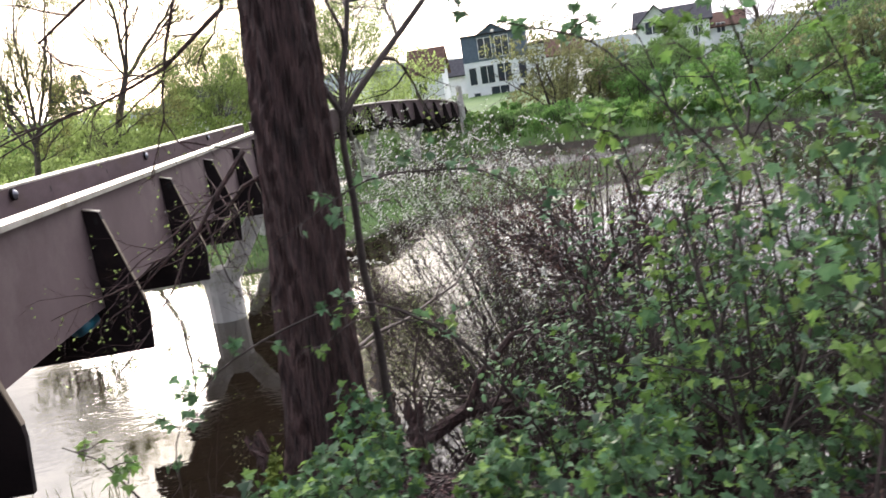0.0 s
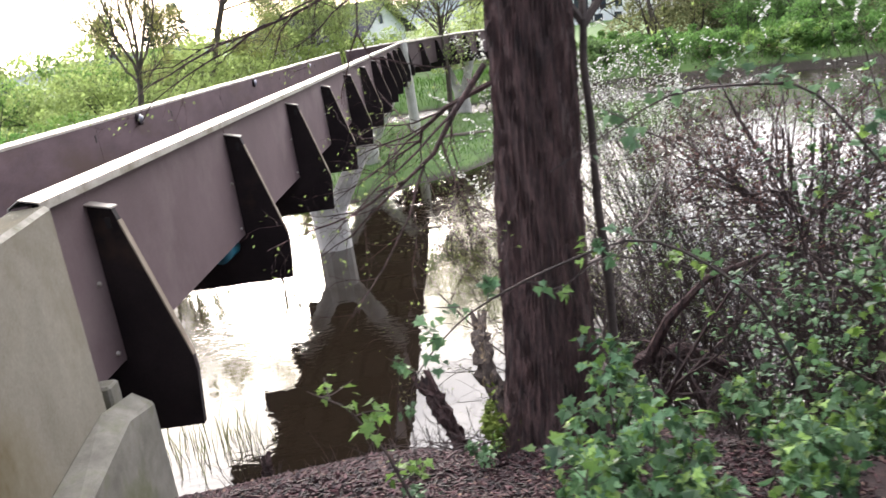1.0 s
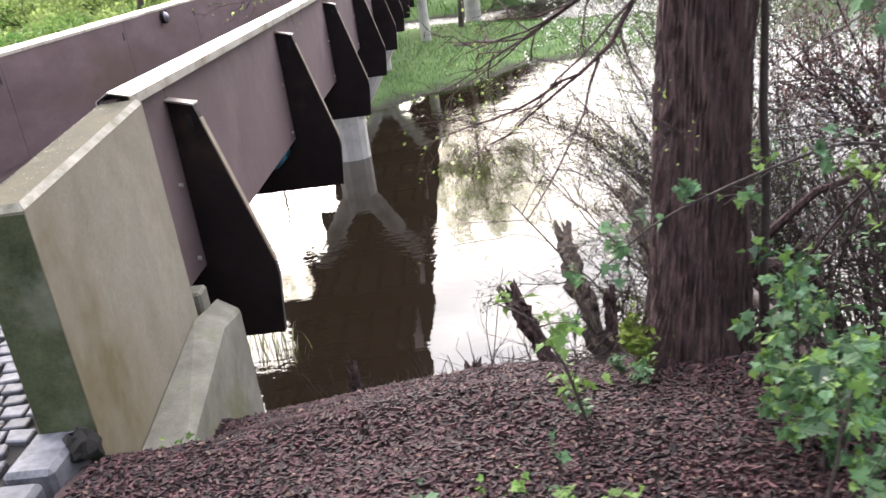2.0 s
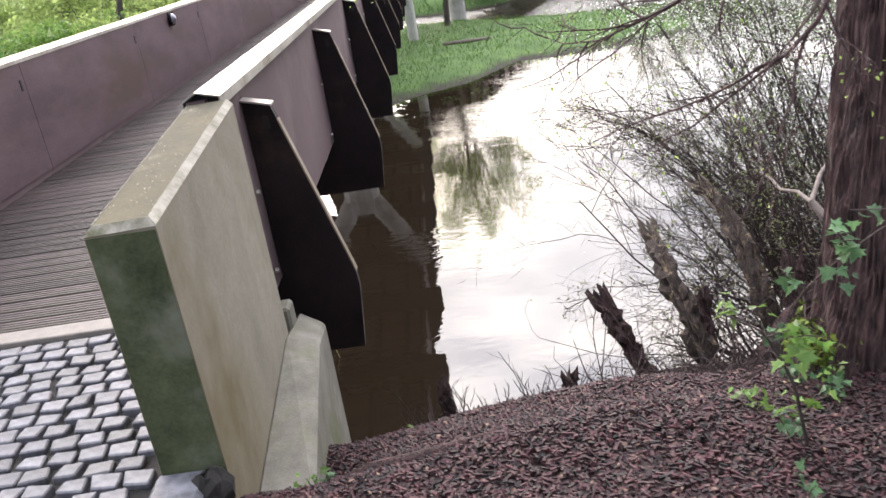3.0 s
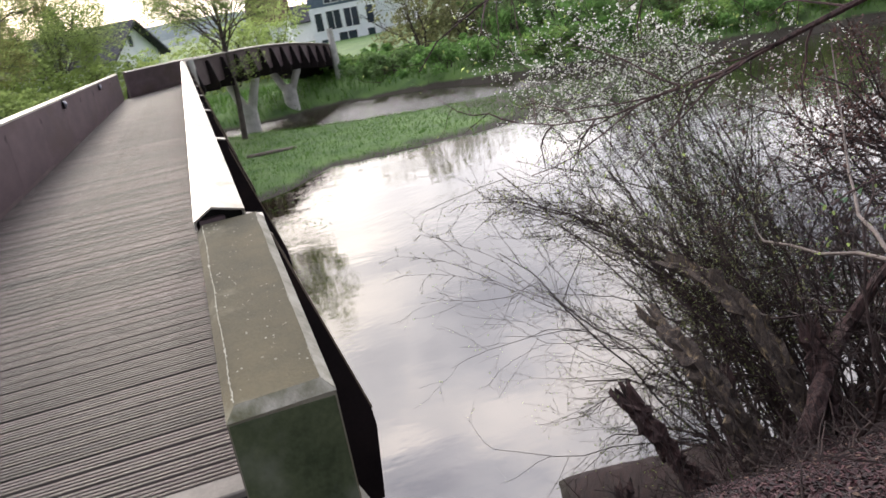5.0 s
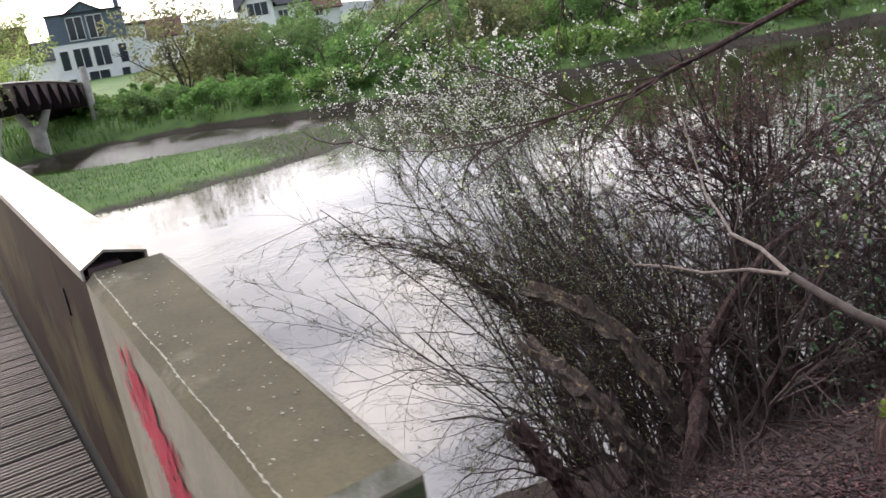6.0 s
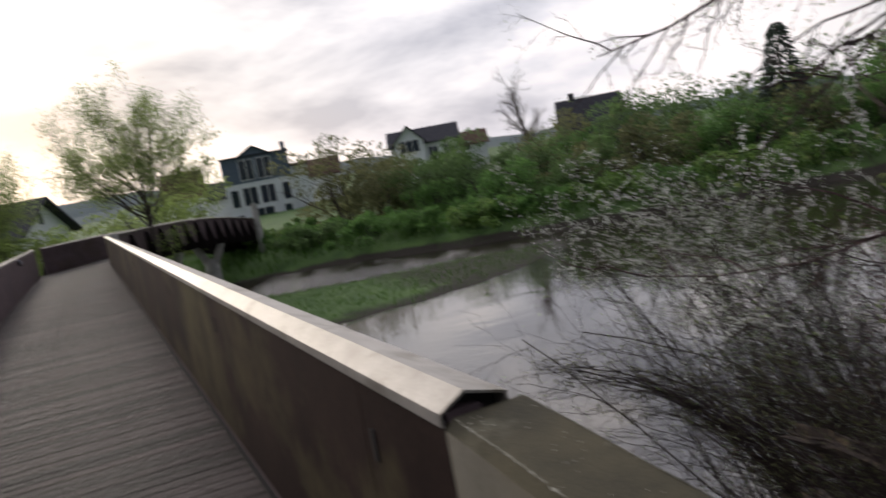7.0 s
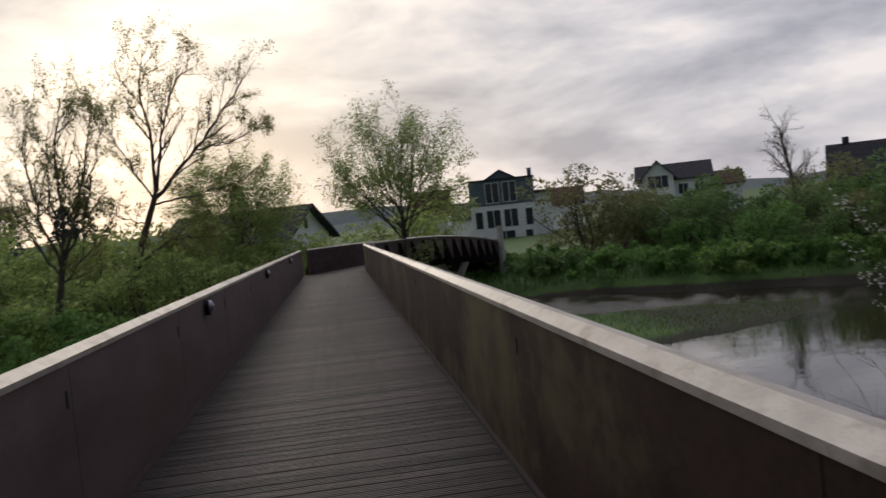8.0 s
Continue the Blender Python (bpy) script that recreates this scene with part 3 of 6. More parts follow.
bridge = thing("footbridge", (-1.4, 0.3, 0), "long brown steel footbridge with ribbed parapets over the river", "bridge")


def wall_run(o, u, r, length, first, lamps=False, slots=0.0, lining="panel_in"):
    """One parapet: panels and caps bay by bay. o: foot of the inner face, u: along, r: outward."""
    axes = (r, u, UP)
    edges = [0.0]
    s = first
    while s < length - 0.3:
        if s > 0.2:
            edges.append(s)
        s += BAY
    edges.append(length)
    for a, b in zip(edges, edges[1:]):
        w = Shape()
        w.prism(WALL_PROFILE, a + 0.003, b - 0.003, axes, o)
        panel = part("parapet_panel", w, "panel", bridge)
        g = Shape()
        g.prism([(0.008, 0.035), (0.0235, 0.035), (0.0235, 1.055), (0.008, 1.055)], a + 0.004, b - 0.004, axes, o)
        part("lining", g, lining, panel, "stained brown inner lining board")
        # black strip added under the deck-edge gap to stand for its shade
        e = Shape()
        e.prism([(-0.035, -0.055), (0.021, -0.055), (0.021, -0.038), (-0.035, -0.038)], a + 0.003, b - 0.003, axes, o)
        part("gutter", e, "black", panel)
    a = 0.0
    while a < length - 0.05:
        b = min(a + 2 * BAY, length)
        c = Shape()
        c.prism(CAP_PROFILE, a + 0.002, b - 0.004, axes, o)
        top = part("parapet_cap", c, "cap", bridge, "pale folded metal cap")
        if a == 0.0:
            # black plug added in the hollow cap end, painting its inner dark
            e = Shape()
            e.prism([(0.010, 1.04), (0.172, 1.04), (0.172, 1.078), (0.070, 1.106), (0.010, 1.072)], 0.05, 0.08, axes, o)
            part("cap_stop", e, "black", top)
        a = b
    if slots:
        s = first - 0.09
        while s < length - 1:
            if s > 0:
                # slot drawn as a solid black box, the recess shade in its colour
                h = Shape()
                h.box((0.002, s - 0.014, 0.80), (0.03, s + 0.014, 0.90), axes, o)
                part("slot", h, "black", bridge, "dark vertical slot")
            s += slots
    if lamps:
        for s in (8.82, 16.9, 25.5):
            if s > length - 0.5:
                continue
            lamp = Shape()
            c = np.asarray(o, float) + s * np.asarray(u) + 0.94 * np.asarray(UP)
            inward = -np.asarray(r, float)
            pr = [(-0.02, 0.085), (0.03, 0.085), (0.06, 0.075), (0.085, 0.05), (0.098, 0.02), (0.10, 0.001)]
            lamp.tube([c + inward * x for x, _ in pr], [q for _, q in pr], 14)
            base = part("wall_lamp", lamp, "lamp", bridge, "round grey dome lamp", smooth=True)
            hood = Shape()
            hood.tube([c + inward * 0.0 + np.array([0, 0, 0.0]), c + inward * 0.055], [0.10, 0.10], 14)
            part("lamp_ring", hood, "rib", base)


def ribs(o, u, r, length, first):
    """Steel cross frames: a fin outside each parapet, joined under the deck."""
    axes = (r, u, UP)
    left = [(-DECK_W - x, z) for x, z in RIB_SIDE]
    loop = RIB_SIDE + left[::-1] + [(-DECK_W - 0.115, -0.12), (0.115, -0.12)]
    s = first
    while s < length - 0.2:
        p = Shape()
        p.prism(loop, s - 0.028, s + 0.028, axes, o)
        rib = part("cross_rib", p, "rib", bridge, "dark steel rib with tapering fins")
        for side in (0, 1):
            t = Shape()
            sign, off = (1, 0) if side == 0 else (-1, -DECK_W)
            t.prism([(off + sign * x, z) for x, z in ((0.10, 0.939), (0.272, 0.894), (0.272, 0.904), (0.10, 0.949))], s - 0.05, s + 0.05, axes, o)
            part("fin_cap", t, "cap", rib, "pale folded fin cap")
            # edge face of the fin: wear plus painted-in light
            e = Shape()
            e.prism([(off + sign * x, z) for x, z in ((0.281, 0.812), (0.290, 0.812), (0.552, -0.14), (0.5435, -0.14))], s - 0.0285, s + 0.0285, axes, o)
            part("fin_edge", e, "rib_edge", rib, "worn outer edge coloured pale as if lit")
            # fin opening as a black box, its inner shade put into the colour
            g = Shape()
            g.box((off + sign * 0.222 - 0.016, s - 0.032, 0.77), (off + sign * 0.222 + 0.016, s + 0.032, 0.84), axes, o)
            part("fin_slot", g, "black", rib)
            for z in (-0.02, 0.45):
                q = Shape()
                c = np.asarray(o, float) + (off + sign * 0.118) * np.asarray(r) + (s - 0.14) * np.asarray(u) + z * np.asarray(UP)
                q.tube([c - 0.006 * sign * np.asarray(r), c + 0.012 * sign * np.asarray(r)], [0.017, 0.013], 6, closed=True)
                part("bolt", q, "cap", rib)
        s += BAY


TURN = radians(26)
U2, R2 = (math.sin(TURN), math.cos(TURN), 0), (math.cos(TURN), -math.sin(TURN), 0)
MITRE = DECK_W / 2 * math.tan(TURN / 2)
LEN1 = 34.1 + MITRE
wall_run((0, 0, 0), (0, 1, 0), (1, 0, 0), LEN1 - MITRE, 0.69, slots=BAY, lining="panel_dark_mossy")
wall_run((-DECK_W, 0, 0), (0, 1, 0), (-1, 0, 0), LEN1 + MITRE, 0.69, lamps=True, slots=BAY)
ribs((0, 0, 0), (0, 1, 0), (1, 0, 0), LEN1 - 0.5, 0.69)


def far_span():
    """Beyond the bend the bridge runs on, sinks and swings away onto the far bank, in short straight bays."""
    step = BAY / 2
    p, head, s = np.array([0.0, LEN1 - MITRE, 0.0]), TURN, 0.0
    turned = [p.copy()]
    heads = []
    while s < 38:
        head = TURN if s < 19.5 else max(TURN - radians(6.5) * (s - 19.5) / step, radians(-38))
        s += step
        p = p + step * np.array([math.sin(head), math.cos(head), 0])
        p[2] = -min(0.0031 * max(0.0, s - 4.0) ** 2, 2.05)
        heads.append(head)
        turned.append(p.copy())
    for n, (a, b) in enumerate(zip(turned, turned[1:])):
        u = (b - a) / np.linalg.norm(b - a)
        right = np.array([math.cos(heads[n]), -math.sin(heads[n]), 0])
        length = float(np.linalg.norm(b - a))
        for o, r in ((a, right), (a - DECK_W * right, -right)):
            w = Shape()
            w.prism(WALL_PROFILE, 0.003, length + 0.02, (r, u, UP), o)
            panel = part("parapet_panel", w, "panel", bridge)
            g = Shape()
            g.prism([(0.008, 0.035), (0.0235, 0.035), (0.0235, 1.055), (0.008, 1.055)], 0.004, length, (r, u, UP), o)
            part("lining", g, "panel_in", panel)
            c = Shape()
            c.prism(CAP_PROFILE, 0.0, length + 0.02, (r, u, UP), o)
            part("parapet_cap", c, "cap", bridge, "pale folded metal cap")
        d = Shape()
        d.box((-DECK_W, -0.05, -0.10), (0, length + 0.05, -0.012), (right, u, UP), a)
        part("deck_slab", d, "plank", bridge)
        fin = [(x, z if z > -0.2 else -0.2 + (z + 0.2) * 0.55) for x, z in RIB_SIDE]
        left = [(-DECK_W - x, z) for x, z in fin]
        k = Shape()
        k.prism(fin + left[::-1] + [(-DECK_W - 0.115, -0.12), (0.115, -0.12)], 0.5, 0.556, (right, u, UP), a)
        part("cross_rib", k, "rib", bridge, "dark steel rib with tapering fins")


far_span()

beam = Shape()
for x in (-0.35, -0.98, -1.62, -2.25):
    beam.box((x - 0.05, 0.2, -0.105), (x + 0.05, LEN1, -0.035))
part("deck_joist", beam, "rib", bridge)
pipe = Shape()
pipe.tube([(-0.05, 3.50, -0.20), (-0.05, 3.95, -0.22)], [0.085, 0.085], 12, closed=True)
part("service_pipe", pipe, "teal", bridge, "short teal pipe end under the deck", smooth=True)


def bar(shape, a, b, w0, d0, w1, d1, across, k=10):
    """A rounded leg from a to b with an oval section."""
    a, b = np.asarray(a, float), np.asarray(b, float)
    c = np.asarray(across, float)
    d = (b - a) / np.linalg.norm(b - a)
    n = np.cross(d, c)
    n /= np.linalg.norm(n)
    c = np.cross(n, d)
    t = np.linspace(0, 2 * np.pi, k, endpoint=False)
    rings = [p + w / 2 * np.cos(t)[:, None] * c + e / 2 * np.sin(t)[:, None] * n for p, w, e in ((a, w0, d0), (b, w1, d1))]
    q = [(i, (i + 1) % k, k + (i + 1) % k, k + i) for i in range(k)]
    shape.add(np.concatenate(rings), quads=q)
    shape.t.append(np.array([(0, y + 1, y) for y in range(1, k - 1)] + [(k, k + y, k + y + 1) for y in range(1, k - 1)]) + shape.n - 2 * k)


def pier(at, r, foot=-5.0, fork=-2.55, span=1.25, top=-0.62):
    """A concrete pier that forks into two legs under the deck."""
    at, r = np.array([*at, 0.0]), np.asarray(r, float)
    z = np.array(UP, float)
    p = thing("bridge_pier", (*at[:2], foot), "pale concrete pier forking into two legs in the water", "pier", group="piers of the footbridge")
    s = Shape()
    bar(s, at + foot * z, at + (fork + 0.15) * z, 0.86, 0.74, 0.90, 0.72, r, 14)
    part("stem", s, "pier", p, smooth=False)
    for sign in (-1, 1):
        leg = Shape()
        bar(leg, at + (fork - 0.25) * z + sign * 0.16 * r, at + top * z + sign * span * r, 0.50, 0.55, 0.42, 0.45, r, 12)
        part("leg", leg, "pier", p)


pier((-1.12, 15.85), (1, 0, 0), fork=-2.2, span=1.32)
pier((-1.25, 27.2), (1, 0, 0), fork=-2.2, span=1.32)
pier((2.75, 42.1), R2, fork=-1.95, span=0.82, top=-0.40)
pier((5.75, 48.3), R2, fork=-1.75, span=0.82, top=-0.75)
for at, foot in (((0.34, LEN1 + 0.1), -3.5), ((9.75, 53.0), -3.0)):
    m = Shape()
    m.tube([(*at, foot), (*at, 0.0), (*at, 1.10)], [0.24, 0.22, 0.20], 12, closed=True)
    solo("concrete_mast", m, "pier", "round pale concrete post beside the bridge parapet", "post", at=(*at, foot), smooth=False, group="posts at the bends")

# ---------------------------------------------------------------- concrete end wall
end_wall = thing("concrete_end_wall", (0.11, -0.65, -0.1), "weathered concrete wing wall ending the brown parapet", "concrete wall")


def lofted(shape, rows):
    """Rings of four corners joined into a closed block."""
    k = 4
    v = [p for ring in rows for p in ring]
    q = []
    for n in range(len(rows) - 1):
        q += [(n * k + i, n * k + (i + 1) % k, (n + 1) * k + (i + 1) % k, (n + 1) * k + i) for i in range(k)]
    q += [(3, 2, 1, 0), tuple((len(rows) - 1) * k + i for i in range(k))]
    shape.add(v, quads=q)


Y0, Y1, X0, X1, CH = -1.328, -0.012, 0.004, 0.238, 0.024
body = Shape()
lofted(body, [[(X0, Y0, -1.4), (X1, Y0, -1.4), (X1, Y1, -1.4), (X0, Y1, -1.4)],
              [(X0, Y0, 0.942 - CH), (X1, Y0, 0.948 - CH), (X1, Y1, 1.068 - CH), (X0, Y1, 1.066 - CH)]])
part("wall_body", body, "concrete", end_wall)
coping = Shape()
zt = [(X0, Y0, 0.942), (X1, Y0, 0.948), (X1, Y1, 1.068), (X0, Y1, 1.066)]
inner = [(X0 + CH, Y0 + CH), (X1 - CH, Y0 + CH), (X1 - CH, Y1 - 0.002), (X0 + CH, Y1 - 0.002)]
lofted(coping, [[(x, y, z - CH) for x, y, z in zt], [(*xy, z) for xy, (_, _, z) in zip(inner, zt)]])
part("wall_coping", coping, "concrete_top", end_wall, "mossy chamfered top")
# thin facing on the near end, darker and greener than the wall body
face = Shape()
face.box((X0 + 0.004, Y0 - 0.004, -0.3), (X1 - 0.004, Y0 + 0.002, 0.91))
part("end_face", face, "concrete_end", end_wall, "dark green mottled end face")
# worn pale line along the chamfer of the top, in broken lengths
rng = np.random.default_rng(77)
for xe, wide in ((X0 + CH, 1.0), (X1 - CH, 0.55)):
    line = Shape()
    k = 150
    ys = np.linspace(Y0 + 0.03, Y1 - 0.02, k)
    f = (ys - Y0) / (Y1 - Y0)
    zs = (0.942 if xe < 0.1 else 0.948) * (1 - f) + (1.066 if xe < 0.1 else 1.068) * f + 0.0012
    wa, wb = np.abs(rng.normal(0.0012, 0.0012, k)) * wide, np.abs(rng.normal(0.0012, 0.0014, k)) * wide
    drift = 0.0015 * np.sin(ys * 17) + rng.normal(size=k) * 0.0006
    line.add(np.concatenate([np.stack([xe + drift - wa, ys, zs - 0.4 * wa * (xe < 0.1)], -1), np.stack([xe + drift + wb, ys, zs - 0.4 * wb * (xe > 0.1)], -1)]), quads=[(n, k + n, k + n + 1, n + 1) for n in range(k - 1)])
    part("worn_edge", line, "worn_edge", end_wall, "pale worn chamfer edge", kind="stuff")
specks = Shape()
for _ in range(85):
    x, y = rng.uniform(X0 + 0.03, X1 - 0.03), rng.uniform(Y0 + 0.05, Y1 - 0.03)
    f = (y - Y0) / (Y1 - Y0)
    z = 0.945 * (1 - f) + 1.067 * f
    a = np.linspace(0, 2 * np.pi, 7)[:-1]
    r = rng.uniform(0.0012, 0.004) * rng.uniform(0.6, 1.3, 6)
    specks.add([(x + r[i] * math.cos(a[i]), y + r[i] * math.sin(a[i]), z + 0.0018) for i in range(6)] + [(x, y, z + 0.004)], tris=[(i, (i + 1) % 6, 6) for i in range(6)])
part("lichen", specks, "worn_edge", end_wall, "pale lichen specks", kind="stuff")
strip = Shape()
for xe, xi, za, zb in ((X1 + 0.0012, X1 - CH, 0.948, 1.068),):
    strip.add([(xe, Y0 + 0.002, za - CH), (xe, Y1, zb - CH), (xi, Y1, zb + 0.0015), (xi, Y0 + CH, za + 0.0015)], quads=[(0, 1, 2, 3)])
part("side_chamfer", strip, "worn_concrete", end_wall, "scuffed pale side chamfer")
wet = Shape()
wet.add([(X0 - 0.002, Y0 - 0.003, 0.942 - CH - 0.002), (X1 + 0.002, Y0 - 0.003, 0.948 - CH - 0.002), (X1 - CH, Y0 + CH - 0.003, 0.950), (X0 + CH, Y0 + CH - 0.003, 0.944)], quads=[(0, 1, 2, 3)])
part("end_chamfer", wet, "worn_concrete", end_wall, "grey weathered end chamfer")
butt = Shape()
# sloping buttress against the outer foot: sections from the near foot to the far top
lofted(butt, [[(X1 - 0.002, y, -1.7), (xo, y, -1.7), (xo, y, zo), (X1 - 0.002, y, zi)] for y, zi, xo, zo in ((-1.10, -0.31, 0.47, -0.325), (-0.1, -0.13, 0.40, -0.19), (0.335, -0.20, 0.366, -0.29))])
part("buttress", butt, "buttress", end_wall, "grey sloping concrete buttress", bevel=0.015)
stub = Shape()
stub.box((0.13, 0.06, -0.4), (0.25, 0.20, -0.05))
part("bearing_stub", stub, "buttress", end_wall, bevel=0.015)
# sprayed mark: ragged streaks and speckle that thin out at the rim
rng = np.random.default_rng(31)
paint = Shape()
for _ in range(520):
    f = rng.random()
    y, z = -0.40 - 0.30 * f + rng.normal() * 0.075, 0.88 - 0.40 * f + rng.normal() * 0.05
    z = min(z, 0.90 + 0.092 * (y + 1.315))
    w, h = rng.uniform(0.003, 0.012), rng.uniform(0.008, 0.04)
    k = 8
    a = np.linspace(0, 2 * np.pi, k + 1)[:-1]
    r = rng.uniform(0.7, 1.2, k)
    paint.add([(-0.0008 - 0.0009 * rng.random(), y + w * r[i] * math.cos(a[i]), z + h * r[i] * math.sin(a[i])) for i in range(k)], tris=[(0, i + 1, i) for i in range(1, k - 1)])
part("paint_mark", paint, "red_paint", end_wall, "smeared red spray paint patch", kind="stuff")
abut = Shape()
abut.box((-2.68, 0.06, -2.6), (0.13, 0.30, -0.13))
solo("abutment", abut, "buttress", "plain concrete abutment under the end of the deck", "concrete wall", kind="structure")

# ---------------------------------------------------------------- near bank: big tree
def big_tree():
    at = np.array([2.715, -0.98, -0.22])
    t = thing("tree", tuple(at), "tall dark tree trunk with ridged bark on the bank", "tree")
    rng = np.random.default_rng(5)
    s = Shape()
    n, k = 150, 132
    zz = np.concatenate([np.linspace(0, 0.8, 30), np.linspace(0.82, 3.2, n - 45), np.linspace(3.3, 6.0, 15)])
    field = rng.normal(size=(n, k))
    for _ in range(2):
        field = (np.roll(field, 1, 0) + 2 * field + np.roll(field, -1, 0)) / 4
    a = np.linspace(0, 2 * np.pi, k, endpoint=False)
    V = []
    for row, z in enumerate(zz):
        flare = 0.055 * math.exp(-z / 0.15) * (1 + 0.6 * np.cos(5 * a + 0.7)) + 0.08 * math.exp(-z / 0.16) * np.exp(-((a - 3.5) / 0.5) ** 2) + 0.025 * math.exp(-z / 0.6)
        wave = np.sin(a * 31 + 1.6 * np.sin(z * 5.1 + a * 2) + 1.2 * np.sin(z * 11 - a * 5)) * (0.65 + 0.35 * np.sin(z * 17 + a * 9))
        ridge = 0.0095 * (1 - np.abs(wave) * 2) + 0.005 * field[row] + 0.005 * np.sin(a * 7 + z * 1.3)
        rad = 0.186 - 0.010 * z + flare + ridge + 0.006 * np.sin(z * 5 + a * 3)
        c = at + np.array([0.060 * z, 0.060 * z, z])
        V.append(np.stack([c[0] + rad * np.cos(a), c[1] + rad * np.sin(a), np.full(k, c[2] - 0.2 * (z == 0))], -1))
    i, j = np.meshgrid(np.arange(n - 1), np.arange(k), indexing="ij")
    q = np.stack([i * k + j, i * k + (j + 1) % k, (i + 1) * k + (j + 1) % k, (i + 1) * k + j], -1).reshape(-1, 4)
    s.add(np.concatenate(V), quads=q)
    part("trunk", s, "bark", t)
    moss = Shape()
    m = []
    for _ in range(320):
        ang, z = rng.normal(3.3, 0.30), 0.14 + abs(rng.normal(0.0, 0.06))
        rr = 0.192 + 0.155 * math.exp(-z / 0.17) + 0.05 * math.exp(-z / 0.6)
        m.append(at + np.array([rr * math.cos(ang), rr * math.sin(ang), z]))
    m = np.array(m)
    moss.leaves(m, spread(len(m), rng) + [-0.5, 0.2, 0.3], spread(len(m), rng), rng.uniform(0.015, 0.045, len(m)), OVAL, 0.6)
    part("moss", moss, "moss", t, "yellow-green moss cushion", kind="stuff")
    spec = [(6, 0.10, (0, 0, 0), 7, 6, 45, 0.55, 0.45), (6, 0.16, (0, 0, -0.05), 5, 5, 45, 0.5, 0.35), (5, 0.2, (0, 0, -0.06), 3, 3, 40, 0.5, 0.3), (4, 0.2, (0, 0, -0.04), 3, 0, 0, 0, 0.3)]
    tips = []

    def hanging(run, radii, first_, last_, n):
        run, hang = np.array(run), Shape()
        hang.tube(run, radii, 6)
        for f in np.linspace(first_, last_, n):
            i = int(f)
            p = run[i] + (run[i + 1] - run[i]) * (f - i)
            d = (run[i + 1] - run[i]) / np.linalg.norm(run[i + 1] - run[i]) + spread(1, rng)[0] * 0.75
            grow(hang, rng, p, d / np.linalg.norm(d), rng.uniform(0.3, 0.75), 0.006, spec[1:], 0, tips)
        part("branch", hang, "bark", t, "thin dark hanging branch")

    hanging([(2.88, -0.72, 1.62), (2.80, -0.45, 1.48), (2.72, -0.29, 1.40), (2.43, -0.13, 1.28), (2.28, 0.14, 1.15), (2.25, 0.55, 1.05), (2.10, 0.85, 0.94), (1.98, 1.3, 0.88), (1.95, 1.9, 0.85)], [0.017, 0.016, 0.015, 0.013, 0.011, 0.009, 0.006, 0.004, 0.002], 2.4, 7.8, 15)
    hanging([(2.62, -1.12, 1.52), (2.48, -1.15, 1.36), (2.38, -1.2, 1.22), (2.26, -1.25, 1.14), (2.15, -1.28, 1.12)], [0.013, 0.011, 0.009, 0.006, 0.003], 1.0, 3.6, 5)
    hanging([(2.85, -0.75, 3.3), (2.75, -0.1, 2.9), (2.70, 0.6, 2.55), (2.65, 1.3, 2.30), (2.55, 2.0, 2.15), (2.45, 2.6, 2.10)], [0.022, 0.019, 0.016, 0.012, 0.008, 0.004], 1.2, 4.8, 20)
    hanging([(2.9, -0.8, 3.5), (3.1, 0.1, 3.1), (3.3, 1.0, 2.75), (3.45, 1.9, 2.5), (3.5, 2.8, 2.4)], [0.022, 0.018, 0.014, 0.009, 0.004], 1.2, 3.8, 16)
    hanging([(2.65, -0.85, 3.2), (2.6, -0.2, 2.65), (2.46, 0.15, 2.27), (2.09, 0.11, 1.99), (1.80, 0.05, 1.87), (1.50, -0.05, 1.78), (1.30, -0.10, 1.74)], [0.020, 0.017, 0.014, 0.011, 0.008, 0.005, 0.003], 2.0, 5.8, 10)
    hanging([(2.55, -0.2, 2.7), (2.25, 0.05, 2.4), (2.12, 0.10, 2.1), (2.05, 0.10, 1.85), (2.03, 0.10, 1.7), (2.08, 0.11, 1.57), (2.16, 0.12, 1.5)], [0.011, 0.010, 0.009, 0.007, 0.006, 0.005, 0.002], 1.5, 5.0, 4)
    hanging([(2.4, -0.3, 2.9), (1.9, -0.1, 2.45), (1.5, -0.05, 2.2), (1.62, 0.0, 2.02)], [0.012, 0.010, 0.007, 0.003], 0.8, 2.6, 6)
    for z, d, ln in ((3.4, (0.7, 0.5, 0.6), 2.2), (3.9, (-0.5, 0.7, 0.7), 2.4), (4.6, (0.2, -0.8, 0.8), 2.0), (5.0, (-0.8, -0.2, 0.9), 2.0), (5.8, (0.1, 0.2, 1), 2.2)):
        limb = Shape()
        grow(limb, rng, at + [0, 0, z], np.array(d) / np.linalg.norm(d), ln, 0.06, spec[:3], 0, tips)
        part("limb", limb, "bark", t)
    lv = Shape()
    foliage(lv, rng, tips, 0.35, 0.016, OVAL, 0.1)
    part("bud_cover", lv, "leaf_willow", t, "small green buds", kind="stuff")


big_tree()


